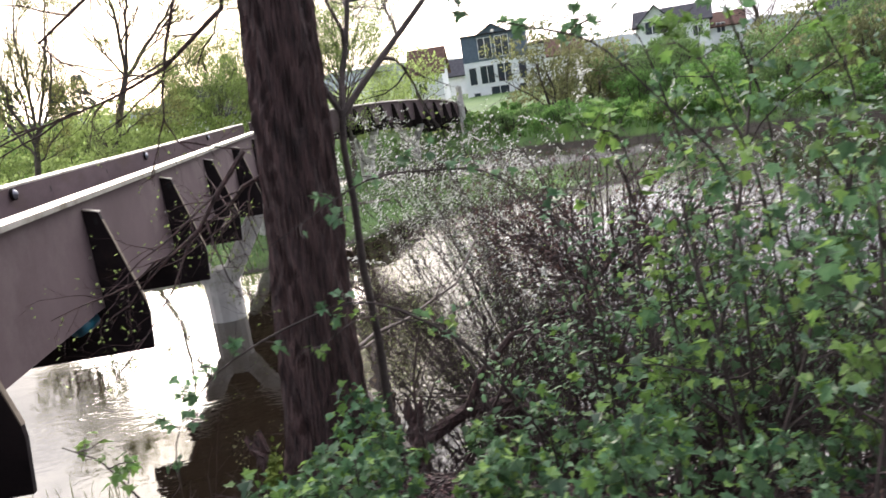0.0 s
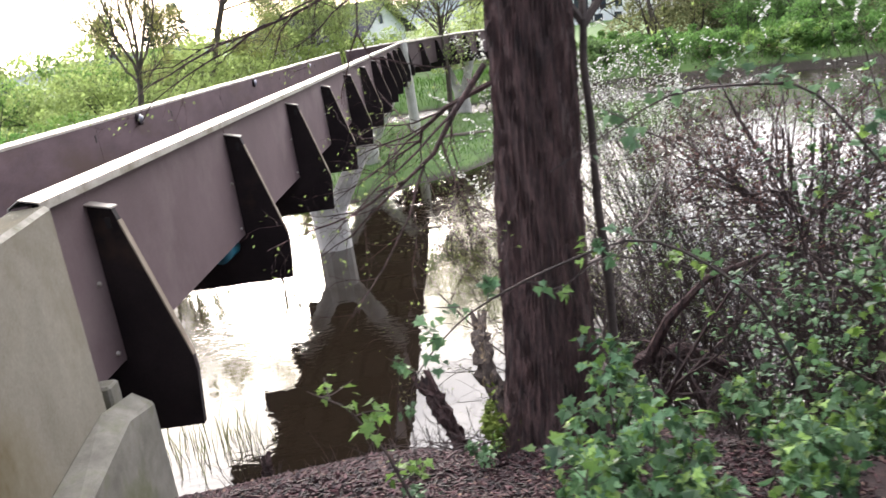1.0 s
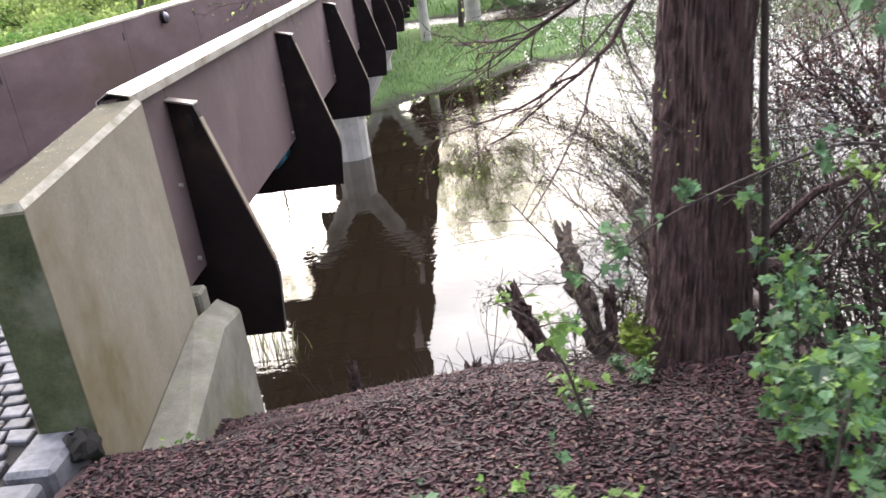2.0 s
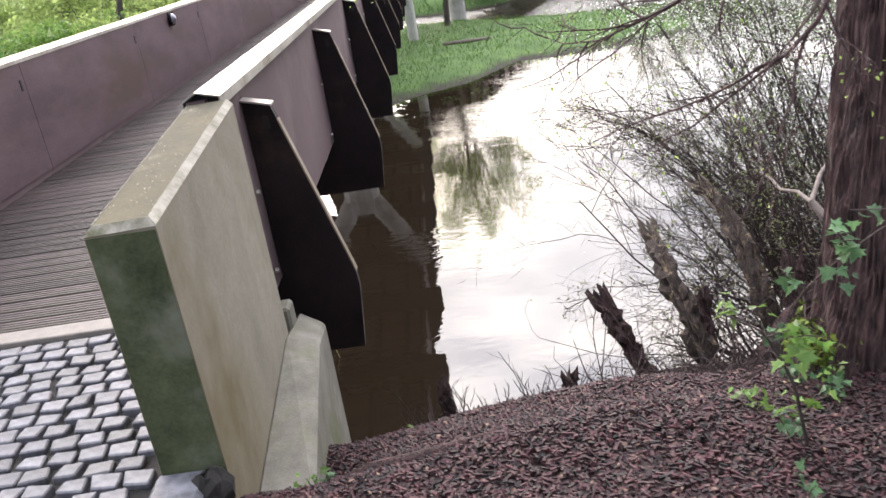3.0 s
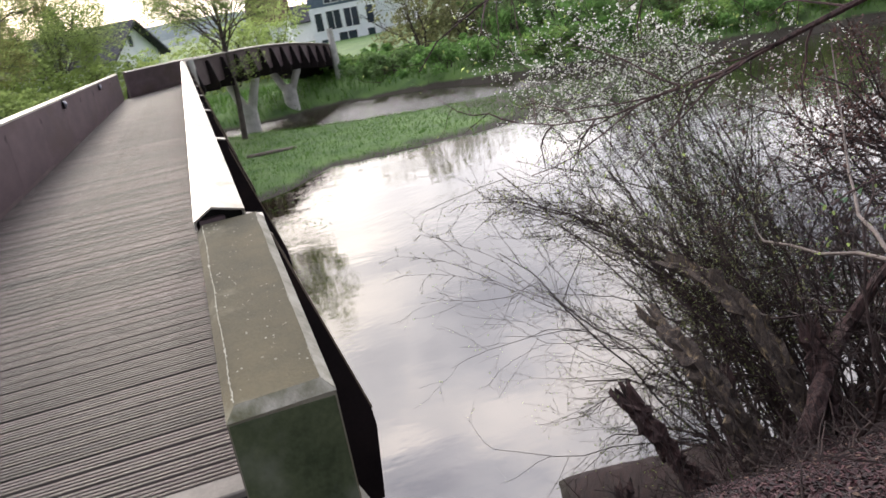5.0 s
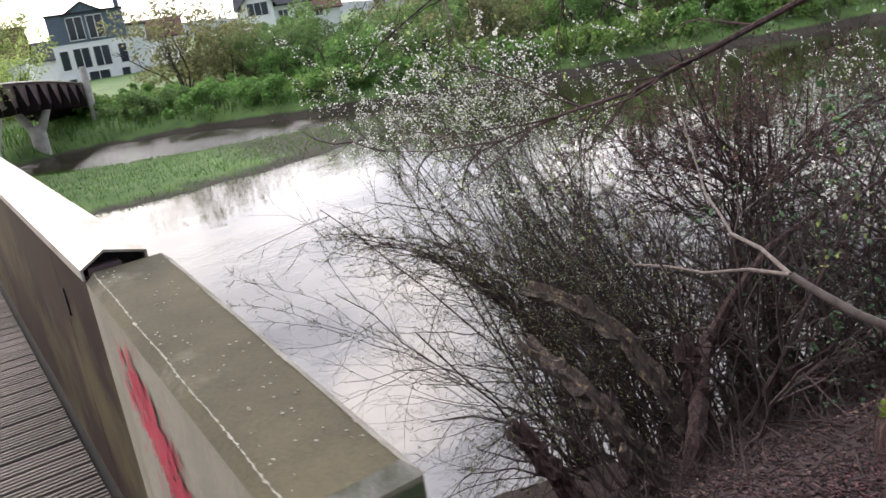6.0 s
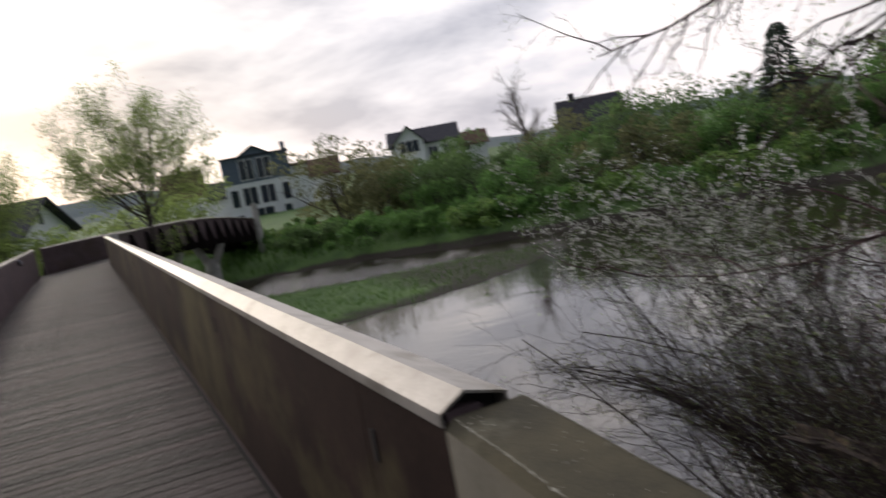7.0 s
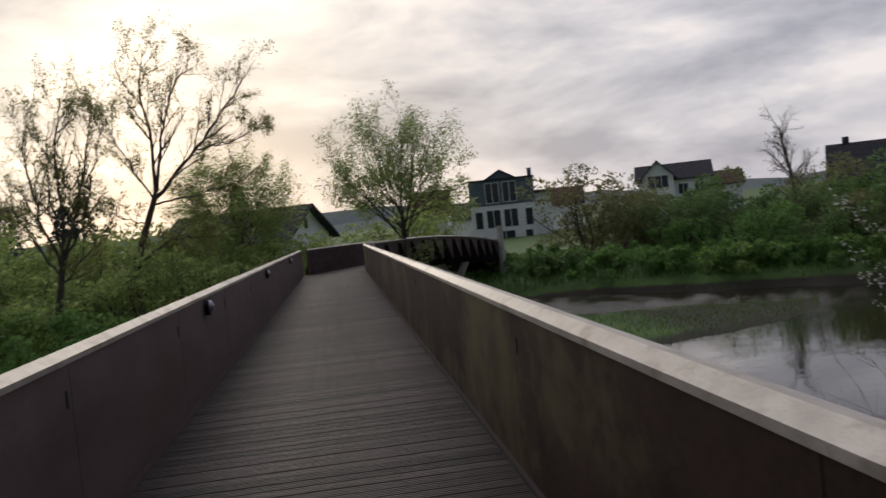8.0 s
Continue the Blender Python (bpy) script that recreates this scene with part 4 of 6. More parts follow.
def thin_tree():
    t = thing("thin_tree", (3.04, -0.86, -0.25), "thin bare tree forking above head height behind the trunk", "tree")
    rng = np.random.default_rng(19)
    s, tips = Shape(), []
    s.tube([(3.06, -0.86, -0.3), (3.04, -0.865, 0.1), (3.05, -0.855, 0.5), (3.035, -0.85, 0.85), (3.045, -0.83, 1.2), (3.04, -0.82, 1.45), (3.06, -0.80, 1.62)], [0.026, 0.022, 0.020, 0.019, 0.017, 0.017, 0.016], 8)
    part("stem", s, "twig", t, smooth=True)
    spec = [(7, 0.08, (0, 0, 0.0), 6, 7, 45, 0.5, 0.4), (6, 0.16, (0, 0, -0.02), 4, 5, 45, 0.5, 0.35), (4, 0.2, (0, 0, -0.02), 3, 3, 40, 0.5, 0.4), (3, 0.2, (0, 0, 0), 3, 0, 0, 0, 0.5)]
    for d, ln in (((0.55, 0.35, 0.55), 1.5), ((-0.35, 0.3, 0.7), 1.1), ((0.1, 0.5, 0.9), 1.3)):
        b = Shape()
        grow(b, rng, (3.06, -0.80, 1.60), np.array(d) / np.linalg.norm(d), ln, 0.018, spec, 0, tips)
        part("branch", b, "twig", t)
    l = Shape()
    foliage(l, rng, tips, 0.6, 0.02, OVAL, 0.2)
    part("bud_cover", l, "leaf_willow", t, kind="stuff")


thin_tree()


# ---------------------------------------------------------------- near bank: bushes in the water's edge
BUSH = [(10, 0.17, (0, 0, -0.02), 5, 8, 52, 0.48, 0.35), (7, 0.15, (0, 0, 0.0), 3, 5, 42, 0.50, 0.35), (4, 0.18, (0, 0, 0.0), 3, 3, 40, 0.60, 0.45), (2, 0.22, (0, 0, 0), 3, 0, 0, 0, 0.6)]


def bush(at, stems, height, lean, seed, label, blossom=0.0, leaf="", leaf_per=0.4, width=0.4, twig="twig", r=0.013, leaf_size=0.016, low=0.25):
    rng = np.random.default_rng(seed)
    t = thing("bush", at, label, "bush", group="bushes on the bank")
    tips = []
    for k in range(stems):
        s = Shape()
        a = rng.uniform(0, 2 * np.pi)
        p = np.asarray(at) + [width * 0.8 * math.cos(a) * rng.random(), width * 0.8 * math.sin(a) * rng.random(), -0.08]
        d = np.array([0.6 * math.cos(a), 0.6 * math.sin(a), 0.85]) + np.asarray(lean) * rng.uniform(0.3, 1.4)
        grow(s, rng, p, d / np.linalg.norm(d), height * rng.uniform(0.55, 1.2), r * rng.uniform(0.6, 1.4), BUSH, 0, tips)
        part("stem", s, twig, t)
    high = [p for p in tips if p[-1][2] > low and math.sin(p[-1][0] * 5.1 + p[-1][2] * 3.3) + math.sin(p[-1][1] * 4.3 - p[-1][2] * 4.1 + 1) > 0.25]
    if blossom and high:
        b = Shape()
        foliage(b, rng, high, blossom * 4.0, 0.0165, PETAL, 0.0, 0.0, 0.009)
        part("blossom", b, "blossom", t, "small white blossoms", kind="stuff")
    if leaf:
        l = Shape()
        foliage(l, rng, tips, leaf_per, leaf_size, OVAL, 0.2, 0.0, 0.01)
        part("foliage", l, leaf, t, kind="stuff")


BUSHES = []
BUSHES += [
    (3.62, 2.2, 5, 1.45, (-0.9, 0.3, -0.2), 0.2, "leaf_willow"),
    (4.05, 2.4, 7, 1.9, (-0.7, 0.3, 0.1), 0.9, ""),
    (4.25, 1.4, 5, 2.3, (-0.3, 0.1, 0.3), 0.8, ""),
    (4.5, 2.5, 7, 3.0, (-0.45, 0.2, 0.4), 4.5, "leaf_willow"),
    (4.9, 1.4, 5, 2.9, (-0.2, 0.0, 0.4), 1.8, "leaf_willow"),
    (5.5, 2.1, 7, 3.2, (-0.1, 0.2, 0.5), 4.5, "leaf_willow"),
    (6.4, 1.3, 8, 3.2, (0.0, 0.0, 0.5), 1.8, "leaf_willow"),
]
BUSHES += [
    (5.3, 0.3, 5, 2.7, (0.0, -0.1, 0.4), 0.2, "leaf_willow"),
    (5.0, 3.6, 7, 4.1, (-0.50, 0.20, 0.60), 8.0, "leaf_light"),
    (5.6, 3.4, 7, 4.2, (-0.40, 0.20, 0.60), 10.0, "leaf_light"),
    (6.4, 3.2, 7, 4.2, (-0.2, 0.2, 0.6), 8.0, "leaf_light"),
    (2.75, 0.95, 5, 0.85, (-0.3, 0.2, 0.1), 0.0, ""),
    (3.22, 0.45, 4, 1.5, (-0.05, 0.0, 0.5), 0.0, ""),
]
BUSHES += [
    (5.0, 0.2, 5, 1.9, (0.0, 0.1, 0.2), 0.0, ""),
    (5.7, 0.7, 6, 2.2, (0.0, 0.1, 0.2), 0.0, ""),
    (5.4, 1.1, 6, 2.2, (0.0, 0.0, 0.3), 0.0, ""),
    (6.2, 0.2, 8, 2.6, (0.0, 0.0, 0.3), 0.0, "leaf"),
    (7.2, 0.6, 5, 3.0, (0.0, 0.0, 0.3), 1.0, "leaf"),
    (7.0, 2.4, 6, 3.4, (0.0, 0.0, 0.5), 1.5, "leaf"),
    (4.6, -0.35, 4, 2.1, (0.0, -0.1, 0.3), 0.0, ""),
    (4.15, 0.0, 2, 2.2, (-0.1, 0.1, 0.4), 0.0, ""),
    (5.3, -0.2, 6, 2.3, (0.0, 0.0, 0.4), 0.0, "leaf"),
    (5.9, -0.9, 6, 2.2, (0.0, 0.0, 0.4), 0.0, "leaf"),
    (4.9, -1.0, 4, 1.9, (0.0, 0.0, 0.4), 0.0, "leaf"),
]
BUSHES += [
    (4.35, -0.65, 3, 2.2, (0.1, -0.1, 0.4), 0.0, ""),
    (4.75, 2.9, 5, 3.6, (-0.6, 0.3, 0.4), 9.0, "leaf_willow"),
    (5.1, 2.5, 5, 3.4, (-0.4, 0.2, 0.5), 5.0, ""),
]
for n, (x, y, st, h, lean, bl, lf) in enumerate(BUSHES):
    z = float(near_bank(np.array(x), np.array(y)))
    bush((x, y, z), st, h, lean, 40 + n, "leafless twiggy bush with white blossom at the water's edge" if bl > 0.3 else "bare brown tangle of thin twigs above the water", bl, lf, 1.1 if lf == "leaf" else 0.3, twig="twig" if bl > 1.0 else "twig_red", leaf_size=0.042 if lf == "leaf" else 0.016)



def sprays(at, ends, seed, label, twig="twig_red", r=0.008, sag=0.25, blossom=0.0, leaf="", side=0.32):
    """Long shoots that arch from one stool to their tips, with fine side twigs, buds or blossom."""
    rng = np.random.default_rng(seed)
    t = thing("bush", at, label, "bush", group="bushes on the bank")
    fine = [(5, 0.14, (0, 0, 0.02), 3, 5, 40, 0.5, 0.4), (3, 0.2, (0, 0, 0), 3, 0, 0, 0, 0.6)]
    tips = []
    for end in ends:
        s = Shape()
        p0, p2 = np.asarray(at, float) + rng.normal(size=3) * [0.14, 0.14, 0.02], np.asarray(end, float)
        p1 = (p0 + p2) / 2 + [0, 0, sag + np.linalg.norm(p2 - p0) * 0.12] + rng.normal(size=3) * 0.12
        f = np.linspace(0, 1, 15)[:, None]
        pts = (1 - f) ** 2 * p0 + 2 * f * (1 - f) * p1 + f * f * p2
        pts[1:] += np.cumsum(rng.normal(size=(14, 3)) * 0.022, axis=0)
        s.tube(pts, np.linspace(r * rng.uniform(0.7, 1.3), 0.0018, 15), 5)
        for i in range(4, 15):
            for _ in range(2):
                j = min(i, 13)
                d = pts[j + 1] - pts[j]
                d = d / np.linalg.norm(d) + spread(1, rng)[0] * 0.8
                grow(s, rng, pts[i], d / np.linalg.norm(d), side * rng.uniform(0.35, 1.1), 0.0028, fine, 0, tips)
        part("stem", s, twig, t)
    if blossom:
        b = Shape()
        foliage(b, rng, tips, blossom, 0.0145, PETAL, 0.0, 0.0, 0.012)
        part("blossom", b, "blossom", t, "small white blossoms", kind="stuff")
    if leaf:
        l = Shape()
        foliage(l, rng, tips, 0.55, 0.020, OVAL, 0.3, 0.0, 0.012)
        part("foliage", l, leaf, t, kind="stuff")


def thicket(at, w, h, stems, seed, label, leaf_per=0.0, low=0.0):
    """A dark stool: a knotted base, many crossing stems and withered leaves caught in them."""
    rng = np.random.default_rng(seed)
    t = thing("thicket", at, label, "bush", group="bushes on the bank")
    at = np.asarray(at, float)
    k, n = 14, 7
    a = np.linspace(0, 2 * np.pi, k, endpoint=False)
    base = Shape()
    rings = []
    for i in range(n):
        f = i / (n - 1)
        rr = w * 0.32 * (1 - 0.75 * f ** 1.3) * (1 + 0.22 * np.sin(a * 3 + seed) + rng.normal(size=k) * 0.12)
        rings.append(np.stack([at[0] + rr * np.cos(a), at[1] + rr * np.sin(a), np.full(k, at[2] - 0.25 + f * h * 0.28) + rng.normal(size=k) * 0.03], -1))
    base.add(np.concatenate(rings), quads=[(i * k + j, i * k + (j + 1) % k, (i + 1) * k + (j + 1) % k, (i + 1) * k + j) for i in range(n - 1) for j in range(k)],
             tris=[((n - 1) * k, (n - 1) * k + j, (n - 1) * k + j + 1) for j in range(1, k - 1)])
    part("rootstock", base, "bark", t, "dark knotted rootstock")
    for _ in range(7 if low > 0.5 else 0):
        s = Shape()
        foot, head = at + rng.normal(size=3) * [w * 0.12, w * 0.12, 0] - [0, 0, 0.1], at + rng.normal(size=3) * [w * 0.28, w * 0.28, 0.1] + [0, 0, low + 0.5 * h]
        f = np.linspace(0, 1, 9)[:, None]
        s.tube(foot + (head - foot) * f + rng.normal(size=(9, 3)) * 0.03, np.linspace(0.016, 0.006, 9), 5)
        part("stem", s, "twig_red", t)
    tips = []
    spec = [(8, 0.16, (0, 0, -0.01), 4, 6, 48, 0.42, 0.4), (5, 0.2, (0, 0, 0.0), 3, 4, 45, 0.5, 0.4), (3, 0.22, (0, 0, 0), 3, 0, 0, 0, 0.6)]
    for _ in range(stems):
        s = Shape()
        q = rng.uniform(0, 2 * np.pi)
        p = at + [w * 0.4 * math.cos(q) * rng.random(), w * 0.4 * math.sin(q) * rng.random(), low]
        d = np.array([0.8 * math.cos(q), 0.8 * math.sin(q), rng.uniform(0.25, 1.1)])
        grow(s, rng, p, d / np.linalg.norm(d), h * rng.uniform(0.5, 1.1), rng.uniform(0.005, 0.013), spec, 0, tips)
        part("stem", s, "twig_red", t)
    if leaf_per:
        l = Shape()
        foliage(l, rng, tips, leaf_per, 0.027, OVAL, 0.1, 0.1, 0.02)
        part("foliage", l, "leaf_dead", t, "withered red-brown leaves", kind="stuff")


for k, (x, y, w, h, st, lp, low) in enumerate((
        (3.95, 0.35, 0.5, 0.65, 8, 0.1, 0.0), (4.45, 0.1, 0.6, 0.9, 10, 0.2, 0.0), (3.45, 0.75, 0.35, 0.5, 6, 0.0, 0.0), (2.55, 0.72, 0.32, 0.5, 8, 0.0, 0.0), (3.0, 0.75, 0.35, 0.6, 8, 0.0, 0.0),
        (4.85, 1.4, 0.8, 1.4, 40, 4.0, 2.1), (5.25, 2.0, 0.9, 1.7, 30, 3.5, 2.0), (5.45, 2.9, 0.9, 2.5, 28, 2.2, 0.9), (5.85, 2.3, 0.9, 2.4, 26, 2.0, 0.9), (5.6, 1.5, 0.9, 2.0, 22, 1.2, 0.4), (6.0, 1.0, 0.9, 2.0, 22, 1.2, 0.4), (5.4, 0.75, 0.8, 1.6, 18, 0.8, 0.2),
        (6.4, 1.9, 1.0, 2.6, 28, 2.0, 0.6), (6.9, 2.7, 1.0, 2.5, 24, 1.5, 0.9), (6.2, 3.4, 1.0, 2.2, 24, 1.6, 1.0), (7.3, 1.5, 1.0, 2.7, 26, 2.0, 0.8))):
    thicket((x, y, float(near_bank(np.array(x), np.array(y)))), w, h, st, 760 + k, "dense dark thicket of crossing stems on the bank slope", lp, low)
srng = random.Random(17)
for k in range(6):
    x, y = 3.35 + 0.17 * k, 0.8 + 0.26 * k
    ends = []
    for _ in range(6):
        a, reach = srng.uniform(1.3, 3.9), srng.uniform(0.5, 1.7)
        ends.append((x + reach * math.cos(a), y + 0.35 + reach * math.sin(a), srng.uniform(-0.8, 0.35)))
    ends = [e for e in ends if e[0] + 1 > 0.56 * (e[1] + 1) and e[0] > 1.7]
    sprays((x, y, float(near_bank(np.array(x), np.array(y)))), ends, 700 + k, "dark bush with long bare shoots arching low over the water", leaf="leaf_olive", sag=srng.uniform(-0.1, 0.3))
for k, (x, y) in enumerate(((4.4, 3.3), (4.8, 3.7), (5.2, 3.5), (5.0, 2.6), (4.6, 2.2))):
    ends = []
    for _ in range(9):
        ey = srng.uniform(2.4, 4.6)
        ends.append((max(0.72 * (ey + 1) - 1, 2.5) + srng.uniform(0, 1) ** 0.6 * 1.9, ey, srng.uniform(0.5, 1.2)))
    sprays((x, y, float(near_bank(np.array(x), np.array(y)))), ends, 720 + k, "blackthorn bush with sprays of white blossom over the water", "twig", 0.011, 0.5, 2.3, "leaf_light", 0.36)

# a sheaf of stems leaning flat over the water, and the longest blossom plume above it
for k, (x, y) in enumerate(((4.25, 2.2), (4.45, 2.45))):
    ends = [(2.15 + 0.075 * n + srng.uniform(0, 0.35), 3.55 - 0.06 * n + srng.uniform(-0.3, 0.4), -0.12 - 0.02 * n + srng.uniform(-0.16, 0.16)) for n in range(9)]
    sprays((x, y, float(near_bank(np.array(x), np.array(y)))), ends, 741 + k, "sheaf of dark bare stems leaning flat over the water", "twig_red", 0.012, 0.85, leaf="leaf_olive", side=0.34)
sprays((4.85, 3.7, float(near_bank(np.array(4.85), np.array(3.7)))), [(2.69, 4.42, 1.05), (2.80, 4.35, 1.25), (2.95, 4.30, 0.92), (3.10, 4.25, 1.32), (3.2, 4.05, 1.08), (3.35, 4.2, 0.85), (3.5, 4.0, 1.25)], 745, "blackthorn bush with a long plume of white blossom", "twig", 0.010, 0.5, 4.0, "leaf_light", 0.36)
sprays((4.6, 3.4, float(near_bank(np.array(4.6), np.array(3.4)))), [(1.87, 6.3, -1.28), (2.05, 6.7, -1.45), (2.35, 6.8, -1.1), (2.2, 6.3, -1.2)], 748, "thin bush with shoots trailing far out over the water", "twig_red", 0.006, 0.5, leaf="leaf_olive", side=0.28)


# ---------------------------------------------------------------- cut stumps and dead branch
def stump(at, top, r, seed, mat="bark", label="short dark cut stump on the bank", bend=None):
    rng = np.random.default_rng(seed)
    s = Shape()
    at, top = np.asarray(at, float), np.asarray(top, float)
    k, n = 18, 24
    bend = (at + top) / 2 if bend is None else np.asarray(bend, float)
    d = (top - bend) / np.linalg.norm(top - bend)
    u = np.cross(d, (1, 0.1, 0.1))
    u /= np.linalg.norm(u)
    w = np.cross(d, u)
    a = np.linspace(0, 2 * np.pi, k, endpoint=False)
    lump = 1 + 0.18 * np.sin(a * 3 + seed) + rng.normal(size=k) * 0.08
    V = []
    for i in range(n):
        f = i / (n - 1)
        rr = r * (1.30 - 0.5 * min(1, f * 2.5)) * lump * (1 + 0.12 * math.sin(f * 9 + seed) + rng.normal(size=k) * 0.30)
        jag = rng.uniform(-0.5, 1.3, k) * r * 1.6 * (i == n - 1) + rng.normal(size=k) * 0.2 * r
        V.append((1 - f) ** 2 * at + 2 * f * (1 - f) * (2 * bend - (at + top) / 2) + f * f * top + rr[:, None] * (np.cos(a)[:, None] * u + np.sin(a)[:, None] * w) + jag[:, None] * d)
    V.append((top - 0.25 * r * d)[None])
    q = [(i * k + j, i * k + (j + 1) % k, (i + 1) * k + (j + 1) % k, (i + 1) * k + j) for i in range(n - 1) for j in range(k)]
    tri = [((n - 1) * k + j, (n - 1) * k + (j + 1) % k, n * k) for j in range(k)]
    s.add(np.concatenate(V), tris=tri, quads=q)
    return solo("cut_stump", s, mat, label, "stump", at=tuple(at), group="stumps at the water's edge")


stump((0.98, 0.30, -1.12), (0.96, 0.36, -0.84), 0.04, 9)
stump((1.72, 0.42, -1.20), (1.70, 0.46, -0.94), 0.055, 8)
stump((2.32, 0.62, -1.36), (2.02, 0.88, -0.70), 0.064, 1)
stump((2.60, 0.42, -1.22), (2.43, 1.28, -0.43), 0.062, 2, "cut_wood", "leaning cut stump with torn bark and bare wood", (2.46, 0.72, -0.66))
stump((3.05, 0.55, -1.26), (2.95, 1.86, -0.36), 0.064, 3, "cut_wood", "leaning broken log with torn yellow wood", (2.97, 1.02, -0.52))
stump((2.64, 0.62, -1.41), (2.66, 0.90, -0.76), 0.046, 4)
stump((3.12, 0.50, -1.36), (3.16, 0.74, -0.56), 0.066, 5)
arch = Shape()
run = np.array([(2.70, 0.42, -1.25), (2.95, 0.50, -0.90), (3.25, 0.72, -0.76), (3.55, 0.92, -0.70), (3.85, 1.10, -0.78), (4.15, 1.20, -1.0), (4.45, 1.2, -1.6)])
k = np.linspace(0, 6, 40)
run = np.stack([np.interp(k, np.arange(7), run[:, c]) for c in range(3)], -1)
run[1:-1] = (run[:-2] + 2 * run[1:-1] + run[2:]) / 4
arch.tube(run, np.interp(k, np.arange(7), [0.062, 0.056, 0.050, 0.050, 0.055, 0.062, 0.075]), 12, closed=True)
spur = Shape()
spur.tube([(3.55, 0.92, -0.72), (3.68, 0.80, -0.4), (3.92, 0.70, -0.12), (4.3, 0.62, 0.02)], [0.045, 0.035, 0.026, 0.012], 7)
arch.v = [v + np.random.default_rng(77).normal(size=v.shape) * 0.007 for v in arch.v]
fallen = thing("fallen_stem", (2.70, 0.42, -1.05), "dark fallen stem arching through the bushes", "fallen stem")
part("stem", arch, "bark", fallen)
part("branch", spur, "bark", fallen)
fork = Shape()
fork.tube([(3.10, -0.90, -0.10), (3.02, -0.62, -0.03), (2.92, -0.46, 0.06), (2.87, -0.30, 0.15), (2.83, -0.20, 0.22)], [0.028, 0.025, 0.022, 0.020, 0.018], 8)
fork.tube([(2.83, -0.20, 0.22), (2.88, 0.06, 0.18), (2.92, 0.36, 0.09), (3.00, 0.68, 0.04), (3.07, 1.00, -0.03), (3.09, 1.09, 0.01), (3.10, 1.13, 0.11)], [0.011, 0.010, 0.009, 0.009, 0.008, 0.006, 0.003], 6)
fork.tube([(2.83, -0.20, 0.22), (3.00, 0.08, 0.25), (3.22, 0.42, 0.21), (3.42, 0.66, 0.25), (3.60, 0.89, 0.27), (3.87, 1.24, 0.57), (4.10, 1.56, 0.97)], [0.012, 0.011, 0.010, 0.009, 0.008, 0.006, 0.003], 6)
solo("dead_branch", fork, "pale_wood", "pale bare forked branch leaning out of the bank", "branch", at=(3.05, -0.95, 0.0), smooth=True)


# ---------------------------------------------------------------- near bank: leafy saplings
SAPLING = [(8, 0.09, (0, 0, 0.03), 5, 7, 50, 0.42, 0.4), (5, 0.14, (0, 0, 0.01), 4, 3, 45, 0.5, 0.4), (3, 0.2, (0, 0, 0.02), 3, 0, 0, 0, 0.5)]


def sapling(at, height, lean, seed, leaf="leaf", per=3.0, size=0.062, kids=7):
    rng = np.random.default_rng(seed)
    t = thing("sapling", at, "leafy young sapling with lobed green leaves on the bank", "sapling", group="saplings on the bank")
    s, tips = Shape(), []
    d = np.array([0, 0, 1.0]) + np.asarray(lean)
    spec = [(8, 0.09, (0, 0, 0.02), 5, kids, 50, 0.42, 0.4), *SAPLING[1:]]
    grow(s, rng, np.asarray(at) - [0, 0, 0.05], d / np.linalg.norm(d), height, 0.004 + 0.005 * height, spec, 0, tips)
    part("stem", s, "twig", t)
    l = Shape()
    foliage(l, rng, tips, per * 0.92, size, MAPLE, 0.5, 0.75, 0.015)
    part("foliage", l, leaf, t)
    y = Shape()
    foliage(y, rng, tips, per * 0.16, size * 0.9, MAPLE, 0.8, 0.5, 0.012)
    part("young_foliage", y, "leaf_light", t, "fresh yellow-green leaves")
    return t


first = [sapling((0, 0, 0), h, (0.15 * math.sin(n), 0.15 * math.cos(n), 0), 70 + n, "leaf_light" if n == 1 else "leaf", p, sz, kd)
         for n, (h, p, sz, kd) in enumerate(((0.36, 2.8, 0.046, 6), (0.8, 2.2, 0.052, 6), (1.2, 2.0, 0.054, 7), (1.6, 1.9, 0.055, 9), (0.52, 2.4, 0.047, 6), (1.4, 1.9, 0.054, 8), (2.3, 1.7, 0.056, 12)))]
rng = random.Random(11)
spots = [(2.76, -2.15, 0), (2.90, -2.05, 4), (3.1, -2.3, 0), (3.4, -2.1, 0), (4.3, -2.45, 4), (4.7, -2.6, 0), (5.0, -2.4, 4), (4.5, -2.2, 0), (4.2, -2.65, 0), (5.3, -2.6, 4), (3.9, -2.2, 4), (4.9, -2.05, 0),
         (4.4, -2.0, 5), (4.6, -1.3, 3), (4.9, -1.8, 2), (5.2, -1.2, 3), (4.35, -0.8, 2), (5.0, -0.6, 5), (5.6, -1.6, 3), (5.5, -0.4, 2), (4.75, -0.2, 5), (6.1, -0.9, 3), (5.9, -0.2, 3), (4.7, -2.3, 1), (5.1, -2.2, 2), (3.8, -2.4, 4)]
spots = [s for s in spots if s[0] > 4.2 or s[2] in (0, 4)]
spots += [(2.62, -1.62, 0), (2.86, -1.50, 4), (3.05, -1.36, 0), (3.25, -1.55, 4), (3.45, -1.30, 0), (3.15, -1.85, 0), (3.6, -1.7, 4), (2.95, -1.75, 0), (3.8, -1.4, 4), (2.45, -1.95, 0)]
